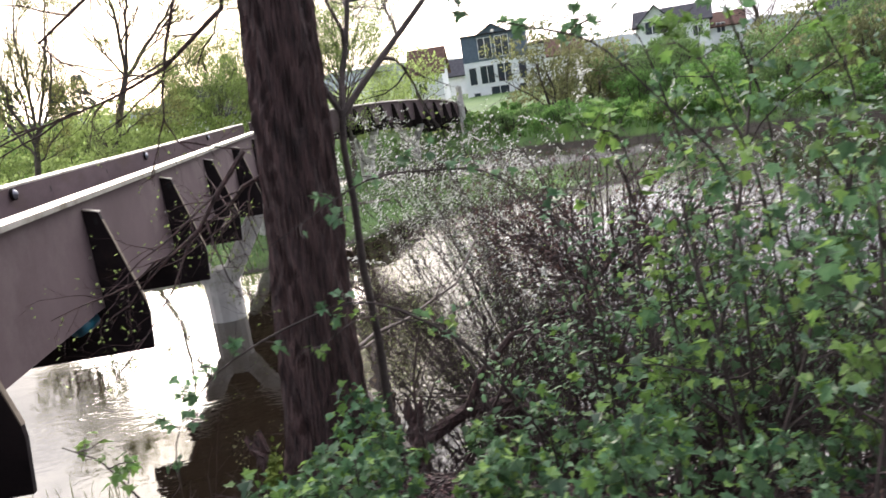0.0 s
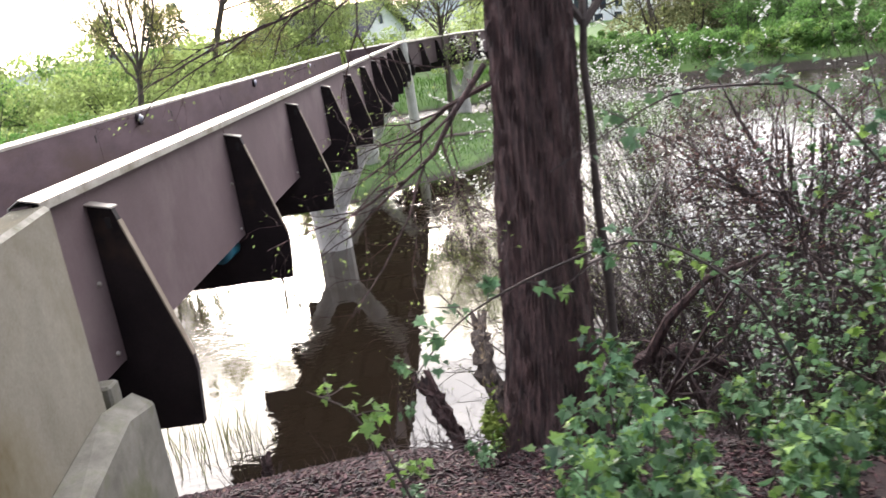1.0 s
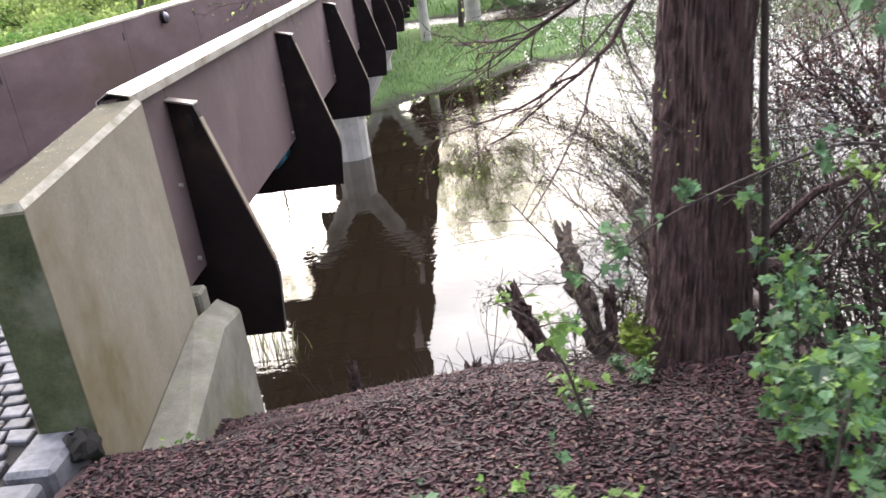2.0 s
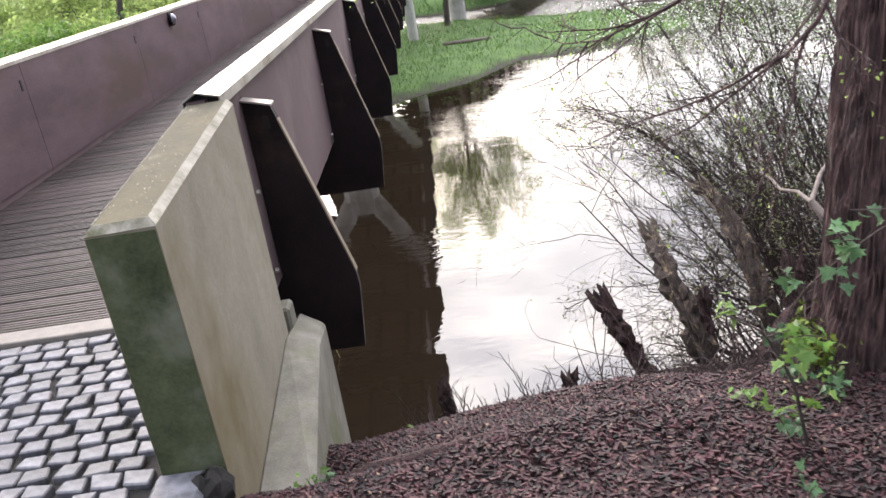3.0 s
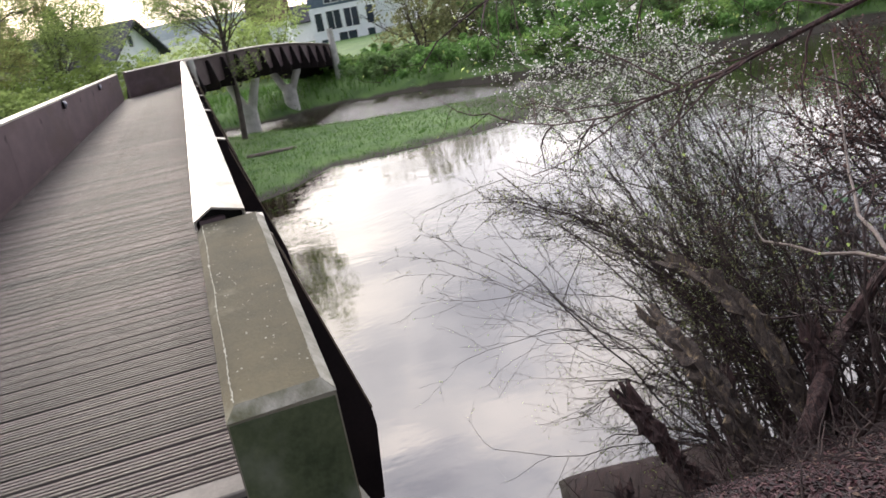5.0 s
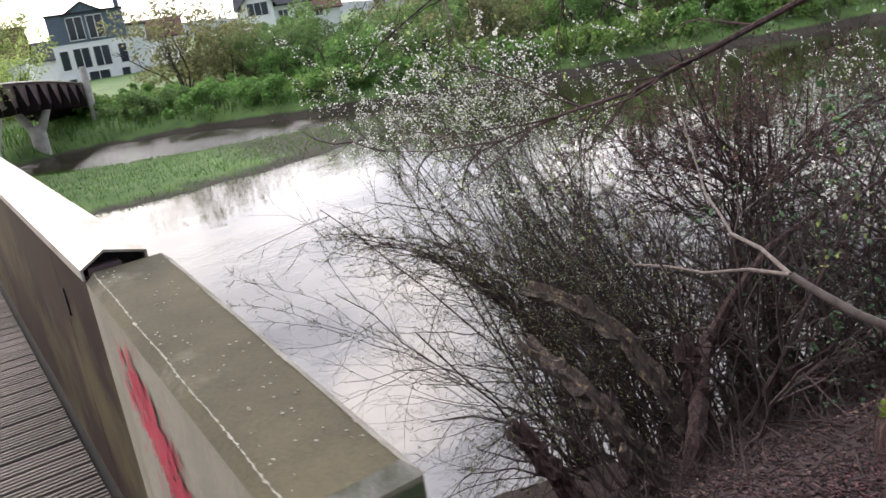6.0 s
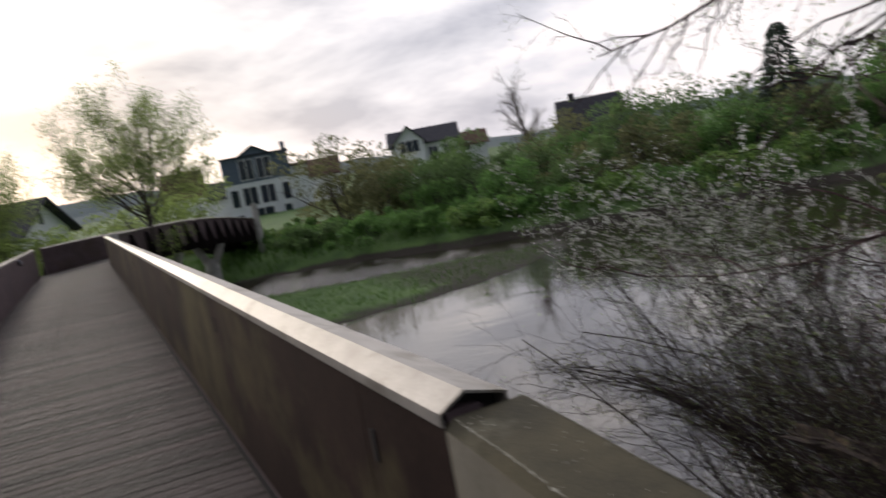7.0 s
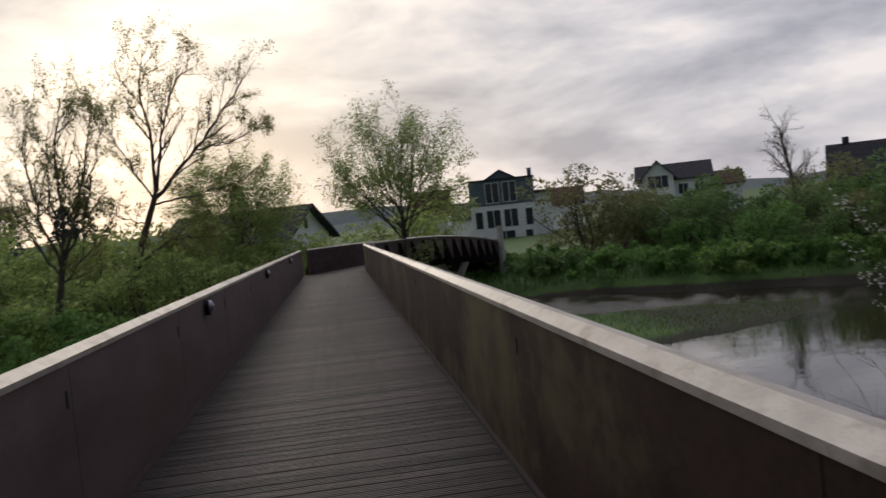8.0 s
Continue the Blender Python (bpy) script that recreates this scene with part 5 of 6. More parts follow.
while len(spots) < 70:
    x, y = rng.uniform(2.5, 6.2), rng.uniform(-2.75, -0.5)
    if x > 1.26 * (y + 2.65) + (0.75 if y < -1.3 else 1.3) and (x > 3.0 or y < -1.9) and math.hypot(x - 2.7, y + 1.03) > 0.45:
        spots.append((x, y, rng.choice((0, 4)) if x < 4.2 else rng.choice((0, 4, 1, 1, 2, 5))))
spots = [(x, y, k) for x, y, k in spots if x > 2.10 + 0.323 * (y + 4.1) and not (k not in (0, 4) and x < 4.0)]
spots = [(x, y, k) for x, y, k in spots if not 3.12 < x < 3.17 + 0.16 * (y + 4.76) or (k == 0 and x > 3.3)]
spots += [(2.78, -1.95, 0), (2.95, -2.2, 0), (2.88, -1.62, 4), (3.05, -1.95, 0), (2.98, -1.42, 4), (2.82, -2.35, 0), (3.08, -2.5, 0), (3.3, -2.3, 0), (3.45, -2.05, 0), (3.55, -2.45, 0), (3.38, -1.8, 0), (3.62, -1.95, 0), (3.75, -2.3, 0), (4.35, -1.15, 6), (4.75, -0.75, 6), (5.1, -1.3, 6), (4.55, -1.75, 5), (5.5, -0.9, 6), (4.95, 0.1, 6), (5.35, -1.9, 6), (5.9, -0.4, 6), (4.6, -0.1, 6)]
for n, (x, y, k) in enumerate(spots):
    z = float(near_bank(np.array(x), np.array(y)))
    m = pose(x, y, z, rng.uniform(-8, 8), rng.uniform(-8, 8), rng.uniform(0, 360))
    copy_thing(first[k], m)


def seedling(at, h, seed, spray=3):
    """A very small seedling with a few fresh leaves."""
    rng = np.random.default_rng(seed)
    t = thing("seedling", at, "tiny fresh green seedling in the bark litter", "seedling", group="seedlings on the bank")
    s, tips = Shape(), []
    for _ in range(spray):
        d = np.array([0, 0, 1.0]) + rng.normal(size=3) * 0.45
        tips.append(way_of(at, d / np.linalg.norm(d), h * rng.uniform(0.6, 1.1), 4, 0.15, (0, 0, 0.02), rng))
        s.tube(tips[-1], np.linspace(0.003, 0.0012, 5), 4)
    part("stem", s, "twig", t)
    l = Shape()
    foliage(l, rng, tips, 6, 0.034, MAPLE, 0.35, 0.4, 0.015)
    part("foliage", l, "leaf_light" if seed % 2 else "leaf", t)


for n, (x, y, h) in enumerate(((1.66, -2.16, 0.16), (1.82, -2.08, 0.15), (2.02, -2.0, 0.13), (2.08, -2.22, 0.2), (2.15, -1.60, 0.14), (2.12, -1.35, 0.09), (2.40, -1.32, 0.12), (2.46, -1.22, 0.14), (2.36, -1.16, 0.12), (0.52, -1.28, 0.08), (0.56, -1.22, 0.07), (0.75, 0.10, 0.10), (1.0, 0.22, 0.10), (1.22, 0.18, 0.07))):
    seedling((x, y, float(near_bank(np.array(x), np.array(y)))), h, 300 + n, 3 if h < 0.2 else 5)
for k, ob in enumerate(first):
    x, y = 5.8 + 0.25 * k, -1.2 + 0.2 * k
    ob.location = (x, y, float(near_bank(np.array(x), np.array(y))))


def sprig(at, h, seed, lean):
    """A bare weed of a few thin stems at the edge of the bank."""
    rng = np.random.default_rng(seed)
    t = thing("weed", at, "thin dry weed with bare twigs at the bank edge", "weed", group="weeds along the bank")
    for k in range(3 + seed % 3):
        s, tips = Shape(), []
        d = np.array([0, 0, 1.0]) + rng.normal(size=3) * 0.35 + np.asarray(lean)
        grow(s, rng, np.asarray(at) - [0, 0, 0.03], d / np.linalg.norm(d), h * rng.uniform(0.6, 1.15), 0.0035, [(6, 0.12, (0, 0, 0.0), 4, 5, 45, 0.35, 0.5), (3, 0.2, (0, 0, 0.02), 3, 0, 0, 0, 0.5)], 0, tips)
        part("stem", s, "twig_red", t)


wrng = random.Random(21)
for n in range(30):
    x = 0.75 + 1.9 * (n + wrng.random()) / 30
    y = 0.02 + 0.36 * wrng.random() - 0.06 * (x > 1.8)
    sprig((x, y, float(near_bank(np.array(x), np.array(y)))), wrng.choice((0.15, 0.2, 0.28, 0.4)) * (1.6 if n in (13, 16, 22) else 1.0), 500 + n, (wrng.uniform(-0.4, 0.2), wrng.uniform(0, 0.4), 0))


# arching canes with leaves along them
def cane(run, seed, leaf="leaf", n=26, size=0.034):
    rng = np.random.default_rng(seed)
    run = np.array(run, float)
    t = thing("cane", tuple(run[0]), "long arching cane with small green leaves", "cane", group="canes on the bank")
    k = np.linspace(0, len(run) - 1, 26)
    pts = np.stack([np.interp(k, np.arange(len(run)), run[:, c]) for c in range(3)], -1)
    pts[1:-1] = (pts[:-2] + 2 * pts[1:-1] + pts[2:]) / 4
    pts[1:-1] = (pts[:-2] + 2 * pts[1:-1] + pts[2:]) / 4
    s = Shape()
    s.tube(pts, np.linspace(0.007, 0.002, len(pts)), 5)
    part("stem", s, "twig", t)
    tips = []
    for _ in range(n // 3):
        s = Shape()
        i = rng.integers(4, 25)
        tips.append(way_of(pts[i], spread(1, rng)[0] + [0, 0, 0.5], rng.uniform(0.06, 0.16), 3, 0.2, (0, 0, 0), rng))
        s.tube(tips[-1], np.linspace(0.003, 0.0015, 4), 4)
        part("shoot", s, "twig", t)
    l = Shape()
    foliage(l, rng, tips, 4.0, size, MAPLE, 0.3, 0.6, 0.015)
    part("foliage", l, leaf, t)


cane([(3.75, -1.3, 0.0), (3.45, -1.55, 0.62), (3.05, -1.70, 0.95), (2.66, -1.70, 0.84), (2.40, -1.62, 0.70), (2.16, -1.50, 0.42), (2.14, -1.46, 0.05)], 1, n=54, size=0.044)
cane([(2.14, -1.72, 0.05), (2.08, -1.76, 0.30), (1.98, -1.79, 0.50), (1.86, -1.80, 0.58)], 9, "leaf_light", n=27, size=0.046)
cane([(4.1, -1.2, 0.0), (4.0, -1.5, 0.9), (3.6, -1.7, 1.35), (3.15, -1.8, 1.40), (2.75, -1.8, 1.2)], 2, n=48, size=0.042)
cane([(4.5, -1.1, 0.0), (4.35, -1.3, 0.9), (4.15, -1.55, 1.38), (3.95, -1.75, 1.45)], 11, "leaf_light", n=60, size=0.055)
cane([(4.9, -1.4, 0.1), (4.7, -1.6, 1.1), (4.45, -1.75, 1.6), (4.2, -1.95, 1.75)], 12, "leaf_light", n=60, size=0.052)
cane([(5.2, -0.9, 0.1), (5.0, -1.1, 1.3), (4.7, -1.3, 1.95), (4.3, -1.4, 2.05)], 13, n=66, size=0.052)
cane([(4.8, -0.6, 0.0), (4.7, -0.8, 1.2), (4.45, -1.0, 1.8), (4.0, -1.1, 1.9)], 14, n=66, size=0.050)
cane([(5.5, -1.1, 0.1), (5.3, -1.3, 1.4), (5.0, -1.4, 1.9), (4.7, -1.5, 1.85)], 15, "leaf_light", n=60, size=0.052)
cane([(4.6, -1.6, 0.1), (4.5, -1.8, 1.2), (4.0, -1.9, 1.75), (3.5, -2.0, 1.9)], 3, n=54, size=0.044)
cane([(3.6, -0.9, -0.1), (3.4, -1.0, 0.55), (3.0, -1.18, 0.72), (2.75, -1.26, 0.60)], 4, "leaf_light", n=36, size=0.042)


# ---------------------------------------------------------------- trees and shrubs farther off
TREE = [(8, 0.06, (0, 0, 0.04), 8, 11, 46, 0.66, 0.35), (7, 0.12, (0, 0, 0.06), 5, 7, 42, 0.58, 0.4), (5, 0.16, (0, 0, 0.02), 4, 6, 40, 0.55, 0.4), (4, 0.2, (0, 0, 0.0), 3, 5, 40, 0.55, 0.4), (2, 0.2, (0, 0, -0.02), 3, 0, 0, 0, 0.5)]


def far_tree(at, height, r, seed, leaf, per, size, label, outline=RHOMB, lean=(0, 0), spec=TREE, category="tree"):
    rng = np.random.default_rng(seed)
    t = thing("tree", at, label, category, group="trees by the river")
    s, tips = Shape(), []
    d = np.array([lean[0], lean[1], 1.0])
    trunk = height * 0.58
    grow(s, rng, np.asarray(at) - [0, 0, 0.2], d / np.linalg.norm(d), trunk, r, spec, 0, tips)
    part("trunk", s, "far_bark", t)
    if per:
        l = Shape()
        foliage(l, rng, tips, per, size, outline, 0.0, 0.1, size * 0.6)
        part("crown", l, leaf, t)




def round_tree(at, fork, centre, radius, seed, label, limbs=26, thick=1.0, per=7.0, size=0.10, leaf="leaf_willow", tall=0.92, low=-0.35):
    """A broad tree whose limbs fan out into a round airy crown."""
    rng = np.random.default_rng(seed)
    t = thing("tree", at, label, "tree", group="trees by the river")
    s, tips = Shape(), []
    at, fork, centre = np.array(at, float), np.array(fork, float), np.array(centre, float)
    s.tube([at - [0, 0, 0.3], at + (fork - at) * 0.4 + [0.12, 0, 0], at + (fork - at) * 0.75, fork], [0.16 * thick, 0.13 * thick, 0.11 * thick, 0.09 * thick], 9)
    spec = [(7, 0.07, (0, 0, 0.03), 5, 7, 34, 0.46, 0.3), (5, 0.13, (0, 0, 0.02), 4, 5, 38, 0.5, 0.35), (4, 0.16, (0, 0, 0.0), 3, 4, 40, 0.5, 0.4), (3, 0.2, (0, 0, 0), 3, 0, 0, 0, 0.5)]
    for k in range(limbs):
        a = k * 2.4
        up = low + (0.9 - low) * (k + 0.5) / limbs
        goal = centre + radius * np.array([math.cos(a) * math.sqrt(max(0, 1 - min(1, up) ** 2)), math.sin(a) * math.sqrt(max(0, 1 - min(1, up) ** 2)), up * tall])
        base = at + (fork - at) * rng.uniform(0.72, 1.0)
        d = goal - base
        grow(s, rng, base, d / np.linalg.norm(d), np.linalg.norm(d) * 0.80, 0.036 * thick, spec, 0, tips)
    for h in (0.45, 0.52, 0.6, 0.66):
        a = rng.uniform(0, 6.28)
        grow(s, rng, at + (fork - at) * h, np.array([math.cos(a), math.sin(a), 0.35]) / 1.06, 1.5, 0.03, spec[1:], 0, tips)
    part("trunk", s, "far_bark", t)
    l = Shape()
    foliage(l, rng, tips, per, size, RHOMB, 0.0, 0.1, size * 1.6)
    part("crown", l, leaf, t)


round_tree((2.0, 38.2, -3.1), (2.15, 38.2, 2.4), (1.95, 38.2, 4.75), 3.75, 23, "round airy tree in pale spring leaf beside the bridge bend")


def limbed_tree(at, trunk, limbs, seed, label, leaf, thick=0.2, per=4.0, size=0.11, bare=0.45):
    """A half-bare tree: heavy limbs led along their own ways, side branches outwards, leaves only on the outer twigs."""
    rng = np.random.default_rng(seed)
    t = thing("tree", at, label, "tree", group="trees by the river")
    tips = []
    base = np.array(trunk, float)
    s = Shape()
    s.tube(base, np.linspace(thick * 1.25, thick * 0.8, len(base)), 9)
    part("trunk", s, "far_bark", t)
    spec = [(6, 0.10, (0, 0, 0.05), 4, 6, 36, 0.45, 0.35), (5, 0.15, (0, 0, 0.04), 3, 5, 38, 0.5, 0.4), (3, 0.2, (0, 0, 0.02), 3, 0, 0, 0, 0.5)]
    for way, r in limbs:
        way = np.array(way, float)
        k = np.linspace(0, len(way) - 1, 14)
        pts = np.stack([np.interp(k, np.arange(len(way)), way[:, c]) for c in range(3)], -1)
        pts[1:-1] = (pts[:-2] + 2 * pts[1:-1] + pts[2:]) / 4 + rng.normal(size=(12, 3)) * 0.06
        radii = np.linspace(r, r * 0.25, len(pts))
        s = Shape()
        s.tube(pts, radii, 6)
        reach = float(np.linalg.norm(way[-1] - way[0]))
        for f in np.linspace(bare, 1.0, 17):
            i = min(int(f * 13), 12)
            d = pts[i + 1] - pts[i]
            d = d / np.linalg.norm(d) + spread(1, rng)[0] * 0.75 + [0, 0, 0.15]
            grow(s, rng, pts[i], d / np.linalg.norm(d), reach * rng.uniform(0.20, 0.40), max(radii[i] * 0.5, 0.014), spec, 0, tips)
        part("limb", s, "far_bark", t)
    keep = [p for p in tips if math.sin(p[-1][0] * 1.7 + p[-1][2] * 1.1) + math.sin(p[-1][1] * 1.3 - p[-1][2] * 1.5 + 1) > -0.7]
    l = Shape()
    foliage(l, rng, keep, per, size, RHOMB, 0.1, 0.1, size * 1.1)
    part("crown", l, leaf, t)


limbed_tree((-14.3, 51.8, -2.9), [(-14.4, 51.8, -3.1), (-13.9, 51.8, -0.4), (-12.9, 51.8, 2.6), (-11.9, 51.8, 5.2)],
            [([(-11.9, 51.8, 5.2), (-11.7, 51.5, 8.8), (-12.2, 51.3, 11.6), (-11.6, 51.2, 14.0)], 0.13),
             ([(-11.8, 51.8, 5.4), (-11.2, 52.2, 9.0), (-10.3, 52.4, 11.8), (-9.2, 52.6, 13.3)], 0.11),
             ([(-11.9, 51.8, 5.0), (-10.0, 51.4, 6.9), (-8.4, 51.2, 8.5), (-6.8, 51.0, 10.4), (-5.9, 50.8, 11.5)], 0.13),
             ([(-9.0, 51.2, 7.7), (-7.0, 51.6, 8.0), (-4.7, 51.8, 9.0)], 0.07),
             ([(-12.0, 51.8, 4.9), (-13.4, 52.0, 7.5), (-14.8, 52.2, 10.4)], 0.08),
             ([(-11.9, 51.8, 4.6), (-9.0, 51.0, 5.0), (-6.4, 50.6, 5.5)], 0.07),
             ([(-12.6, 51.8, 3.4), (-14.5, 51.2, 4.2), (-16.2, 51.0, 5.0)], 0.06),
             ([(-13.4, 51.8, 1.0), (-11.0, 51.0, 2.4), (-8.8, 50.6, 2.2)], 0.06)], 33, "half-bare willow with forked leaning limbs and budding twigs", "leaf_bud", 0.22, 6.5, 0.12, 0.22)
limbed_tree((-15.0, 40.5, -2.9), [(-15.0, 40.5, -3.1), (-14.6, 40.5, -0.5), (-14.2, 40.5, 1.6)],
            [([(-14.2, 40.5, 1.6), (-13.9, 40.4, 4.0), (-14.0, 40.3, 7.0), (-13.4, 40.2, 9.3)], 0.10),
             ([(-14.1, 40.5, 1.9), (-13.2, 40.7, 4.6), (-12.5, 40.9, 7.4), (-12.2, 41.0, 9.4)], 0.09),
             ([(-14.3, 40.5, 1.4), (-15.0, 40.2, 4.0), (-15.3, 40.0, 6.4), (-15.0, 39.9, 8.8)], 0.09),
             ([(-14.1, 40.5, 1.7), (-12.9, 40.1, 3.4), (-12.2, 39.8, 5.6), (-11.5, 39.6, 7.8)], 0.07),
             ([(-14.4, 40.5, 1.0), (-15.8, 40.8, 3.2), (-17.0, 41.0, 6.2)], 0.07),
             ([(-14.6, 40.5, 0.2), (-13.2, 40.2, 1.6), (-11.6, 40.0, 3.4)], 0.06),
             ([(-14.2, 40.5, 2.2), (-14.6, 40.8, 5.4), (-14.3, 41.0, 8.6)], 0.07)], 34, "many-stemmed half-bare willow with fine budding twigs", "leaf_bud", 0.17, 6.5, 0.10, 0.18)
round_tree((-8.6, 62.0, -2.9), (-8.4, 62.0, 0.9), (-8.4, 62.0, 5.2), 5.0, 35, "pale green willow in young leaf beyond the bridge", 26, 1.2, 8.0, 0.15)


def shrub(at, w, h, seed, leaf, label, size=0.16, n=2600, category="shrub"):
    """A many-stemmed shrub with an uneven leafy crown."""
    rng = np.random.default_rng(seed)
    t = thing("shrub", at, label, category, group="shrubs on the far bank")
    tips = []
    for k in range(6):
        s = Shape()
        a = k * 0.9 + rng.random()
        d = np.array([0.6 * math.cos(a), 0.6 * math.sin(a), 1.0])
        grow(s, rng, np.asarray(at) + [0.3 * math.cos(a), 0.3 * math.sin(a), -0.2], d / np.linalg.norm(d), h * 0.75, 0.03 * h ** 0.5, [(5, 0.12, (0, 0, 0.03), 4, 5, 45, 0.5, 0.3), (4, 0.15, (0, 0, 0), 3, 3, 40, 0.5, 0.4), (3, 0.2, (0, 0, 0), 3, 0, 0, 0, 0.5)], 0, tips)
        part("stem", s, "twig", t)
    m = 26
    lumps = rng.normal(size=(m, 3)) * [w * 0.26, w * 0.26, h * 0.14] + [0, 0, h * 0.58]
    lumps[:12, 2] = rng.uniform(0.06, 0.35, 12) * h
    lumps[:12, :2] *= 1.25
    lumps[:, 2] = np.clip(lumps[:, 2], h * 0.05, h * 0.9)
    size_l = rng.uniform(0.10, 0.24, m) * min(w, h * 1.1)
    pick = rng.integers(0, m, n)
    v = spread(n, rng)
    P = np.asarray(at) + lumps[pick] + v * (size_l[pick] * rng.uniform(0.5, 1.05, n) ** 0.6)[:, None] * [1, 1, 0.75]
    P[:, 2] = np.maximum(P[:, 2], at[2] + 0.05)
    l = Shape()
    l.leaves(P, v + spread(n, rng) * 0.8, spread(n, rng) + [0, 0, 0.6], rng.uniform(0.6, 1.4, n) * size, RHOMB)
    part("crown", l, leaf, t)


def on_land(x, y):
    return float(land_height(np.array(float(x)), np.array(float(y))))


SHRUBS = []
rng = random.Random(5)
for x, y, w, h, leaf in (
    (12.0, 53, 3.2, 1.0, "leaf"), (14.6, 52, 3.0, 0.9, "leaf"), (17.2, 50.5, 3.0, 0.9, "leaf"), (10.5, 55, 3, 1.0, "leaf_light"), (14.0, 57, 3.4, 1.0, "leaf"),
    (17.6, 59.0, 6.6, 5.4, "leaf_olive"), (21.6, 61.0, 5.0, 3.6, "leaf_olive"), (24.6, 60.5, 6.0, 3.0, "leaf_dark"), (28.0, 60.0, 6.0, 3.8, "leaf_dark"), (25.0, 54.5, 4.0, 3.4, "leaf_dark"), (29.5, 56.0, 5.0, 3.2, "leaf_dark"),
    (31.5, 53.0, 4.6, 3.2, "leaf_dark"), (33.0, 50.0, 4.2, 3.0, "leaf"), (35.0, 55, 6, 4.4, "leaf_olive"), (37.5, 50, 6, 4.2, "leaf_dark"),
    (40.0, 47.0, 6, 4.4, "leaf_dark"), (43, 52, 7, 5.0, "leaf_dark"), (46, 46, 7, 4.8, "leaf_dark"), (39, 43.5, 3.6, 2.4, "leaf_light"),
    (50, 42, 8, 5.4, "leaf_dark"), (54, 38, 8, 6.0, "leaf_dark"), (24, 66, 7, 3.4, "leaf_olive"), (30, 66, 7, 3.2, "leaf_dark"), (58, 33, 8, 7.5, "leaf_dark"),
    (48, 36, 5, 3.2, "leaf"), (64, 28, 9, 8, "leaf_dark"), (22.5, 53.0, 3.0, 1.8, "leaf"), (28, 50.5, 3.0, 1.6, "leaf"),
):
    SHRUBS.append((x, y, w, h, leaf))
for x, y, w, h, leaf in (
    (-20, 52, 7, 4.2, "leaf_willow"), (-26, 44, 7, 4.2, "leaf_willow"), (-13, 56, 7, 4.6, "leaf_willow"), (-24, 60, 8, 4.0, "leaf_light"), (-20, 66, 7, 4.5, "leaf_willow"),
    (-31, 55, 9, 4.5, "leaf_light"), (-17, 38, 5, 2.4, "leaf_light"), (-22, 33, 6, 2.6, "leaf"), (-1, 68, 5, 2.6, "leaf_willow"), (3.5, 62, 5, 4.2, "leaf_willow"), (7, 66, 6, 4.6, "leaf_willow"),
    (-37, 62, 10, 6, "leaf_willow"), (-28, 70, 10, 6, "leaf_willow"), (-10.5, 33, 4, 2.2, "leaf"), (-42, 48, 9, 5, "leaf_light"), (-12, 47, 5, 4.2, "leaf_willow"), (-16, 45, 5, 3.4, "leaf_willow"), (-5, 60, 5, 3.6, "leaf_willow"), (-8.5, 50, 4, 2.8, "leaf_willow"),
):
    SHRUBS.append((x, y, w, h, leaf))
for k in range(17):
    x = 12.5 + 2.6 * k + rng.uniform(-0.7, 0.7)
    y = float(between(x, BANK_X, BANK_Y)) + 2.4 + rng.uniform(0, 1.2)
    SHRUBS.append((x, y, rng.uniform(3.0, 4.2), rng.uniform(0.8, 1.2) + 0.03 * k, rng.choice(("leaf", "leaf_light", "leaf_dark"))))
for k in range(12):
    x = 24 + 3.4 * k + rng.uniform(-1, 1)
    y = float(between(x, BANK_X, BANK_Y)) + 8.0 + rng.uniform(0, 3)
    SHRUBS.append((x, y, rng.uniform(4.5, 6.5), rng.uniform(2.2, 3.0) + 0.1 * k, rng.choice(("leaf_dark", "leaf_dark", "leaf_olive", "leaf"))))
for x, y, w, h, leaf in ((-22, 49, 5, 2.6, "leaf_willow"), (-18, 46, 5, 2.6, "leaf_willow"), (-15, 49, 5, 2.8, "leaf_willow"), (-11.5, 53, 5, 3.0, "leaf_willow"), (-9, 58, 5, 3.0, "leaf_willow"), (-25, 52, 6, 3.4, "leaf_willow"), (-20, 41, 5, 2.4, "leaf_willow"), (-17, 57, 6, 4.4, "leaf_willow"), (-13, 62, 6, 4.2, "leaf_willow"), (-6, 66, 5, 2.6, "leaf_willow")):
    SHRUBS.append((x, y, w, h, leaf))
for n, (x, y, w, h, leaf) in enumerate(SHRUBS):
    leaf = "leaf_bank" if leaf == "leaf" else leaf
    words = {"leaf_bank": "low bright green shrub on the river bank", "leaf_light": "fresh light green shrub by the meadow", "leaf_willow": "pale green willow shrub in young leaf", "leaf_dark": "dense dark green shrub on the far bank", "leaf_olive": "tall brownish budding shrub on the far bank"}[leaf]
    shrub((x, y, on_land(x, y)), w * 1.15, h * 1.35, 100 + n, leaf, words, 0.150 + 0.017 * w, int(1150 + 490 * w))
far_tree((35.3, 60.0, -1.6), 14.6, 0.17, 31, "", 0, 0.1, "slender bare tree standing above the shrubs", spec=[(9, 0.04, (0, 0, 0.08), 6, 20, 42, 0.34, 0.3), (5, 0.1, (0, 0, 0.06), 4, 8, 40, 0.5, 0.3), (4, 0.15, (0, 0, 0.03), 3, 6, 40, 0.5, 0.4), (3, 0.2, (0, 0, 0.0), 3, 0, 0, 0, 0.5)])


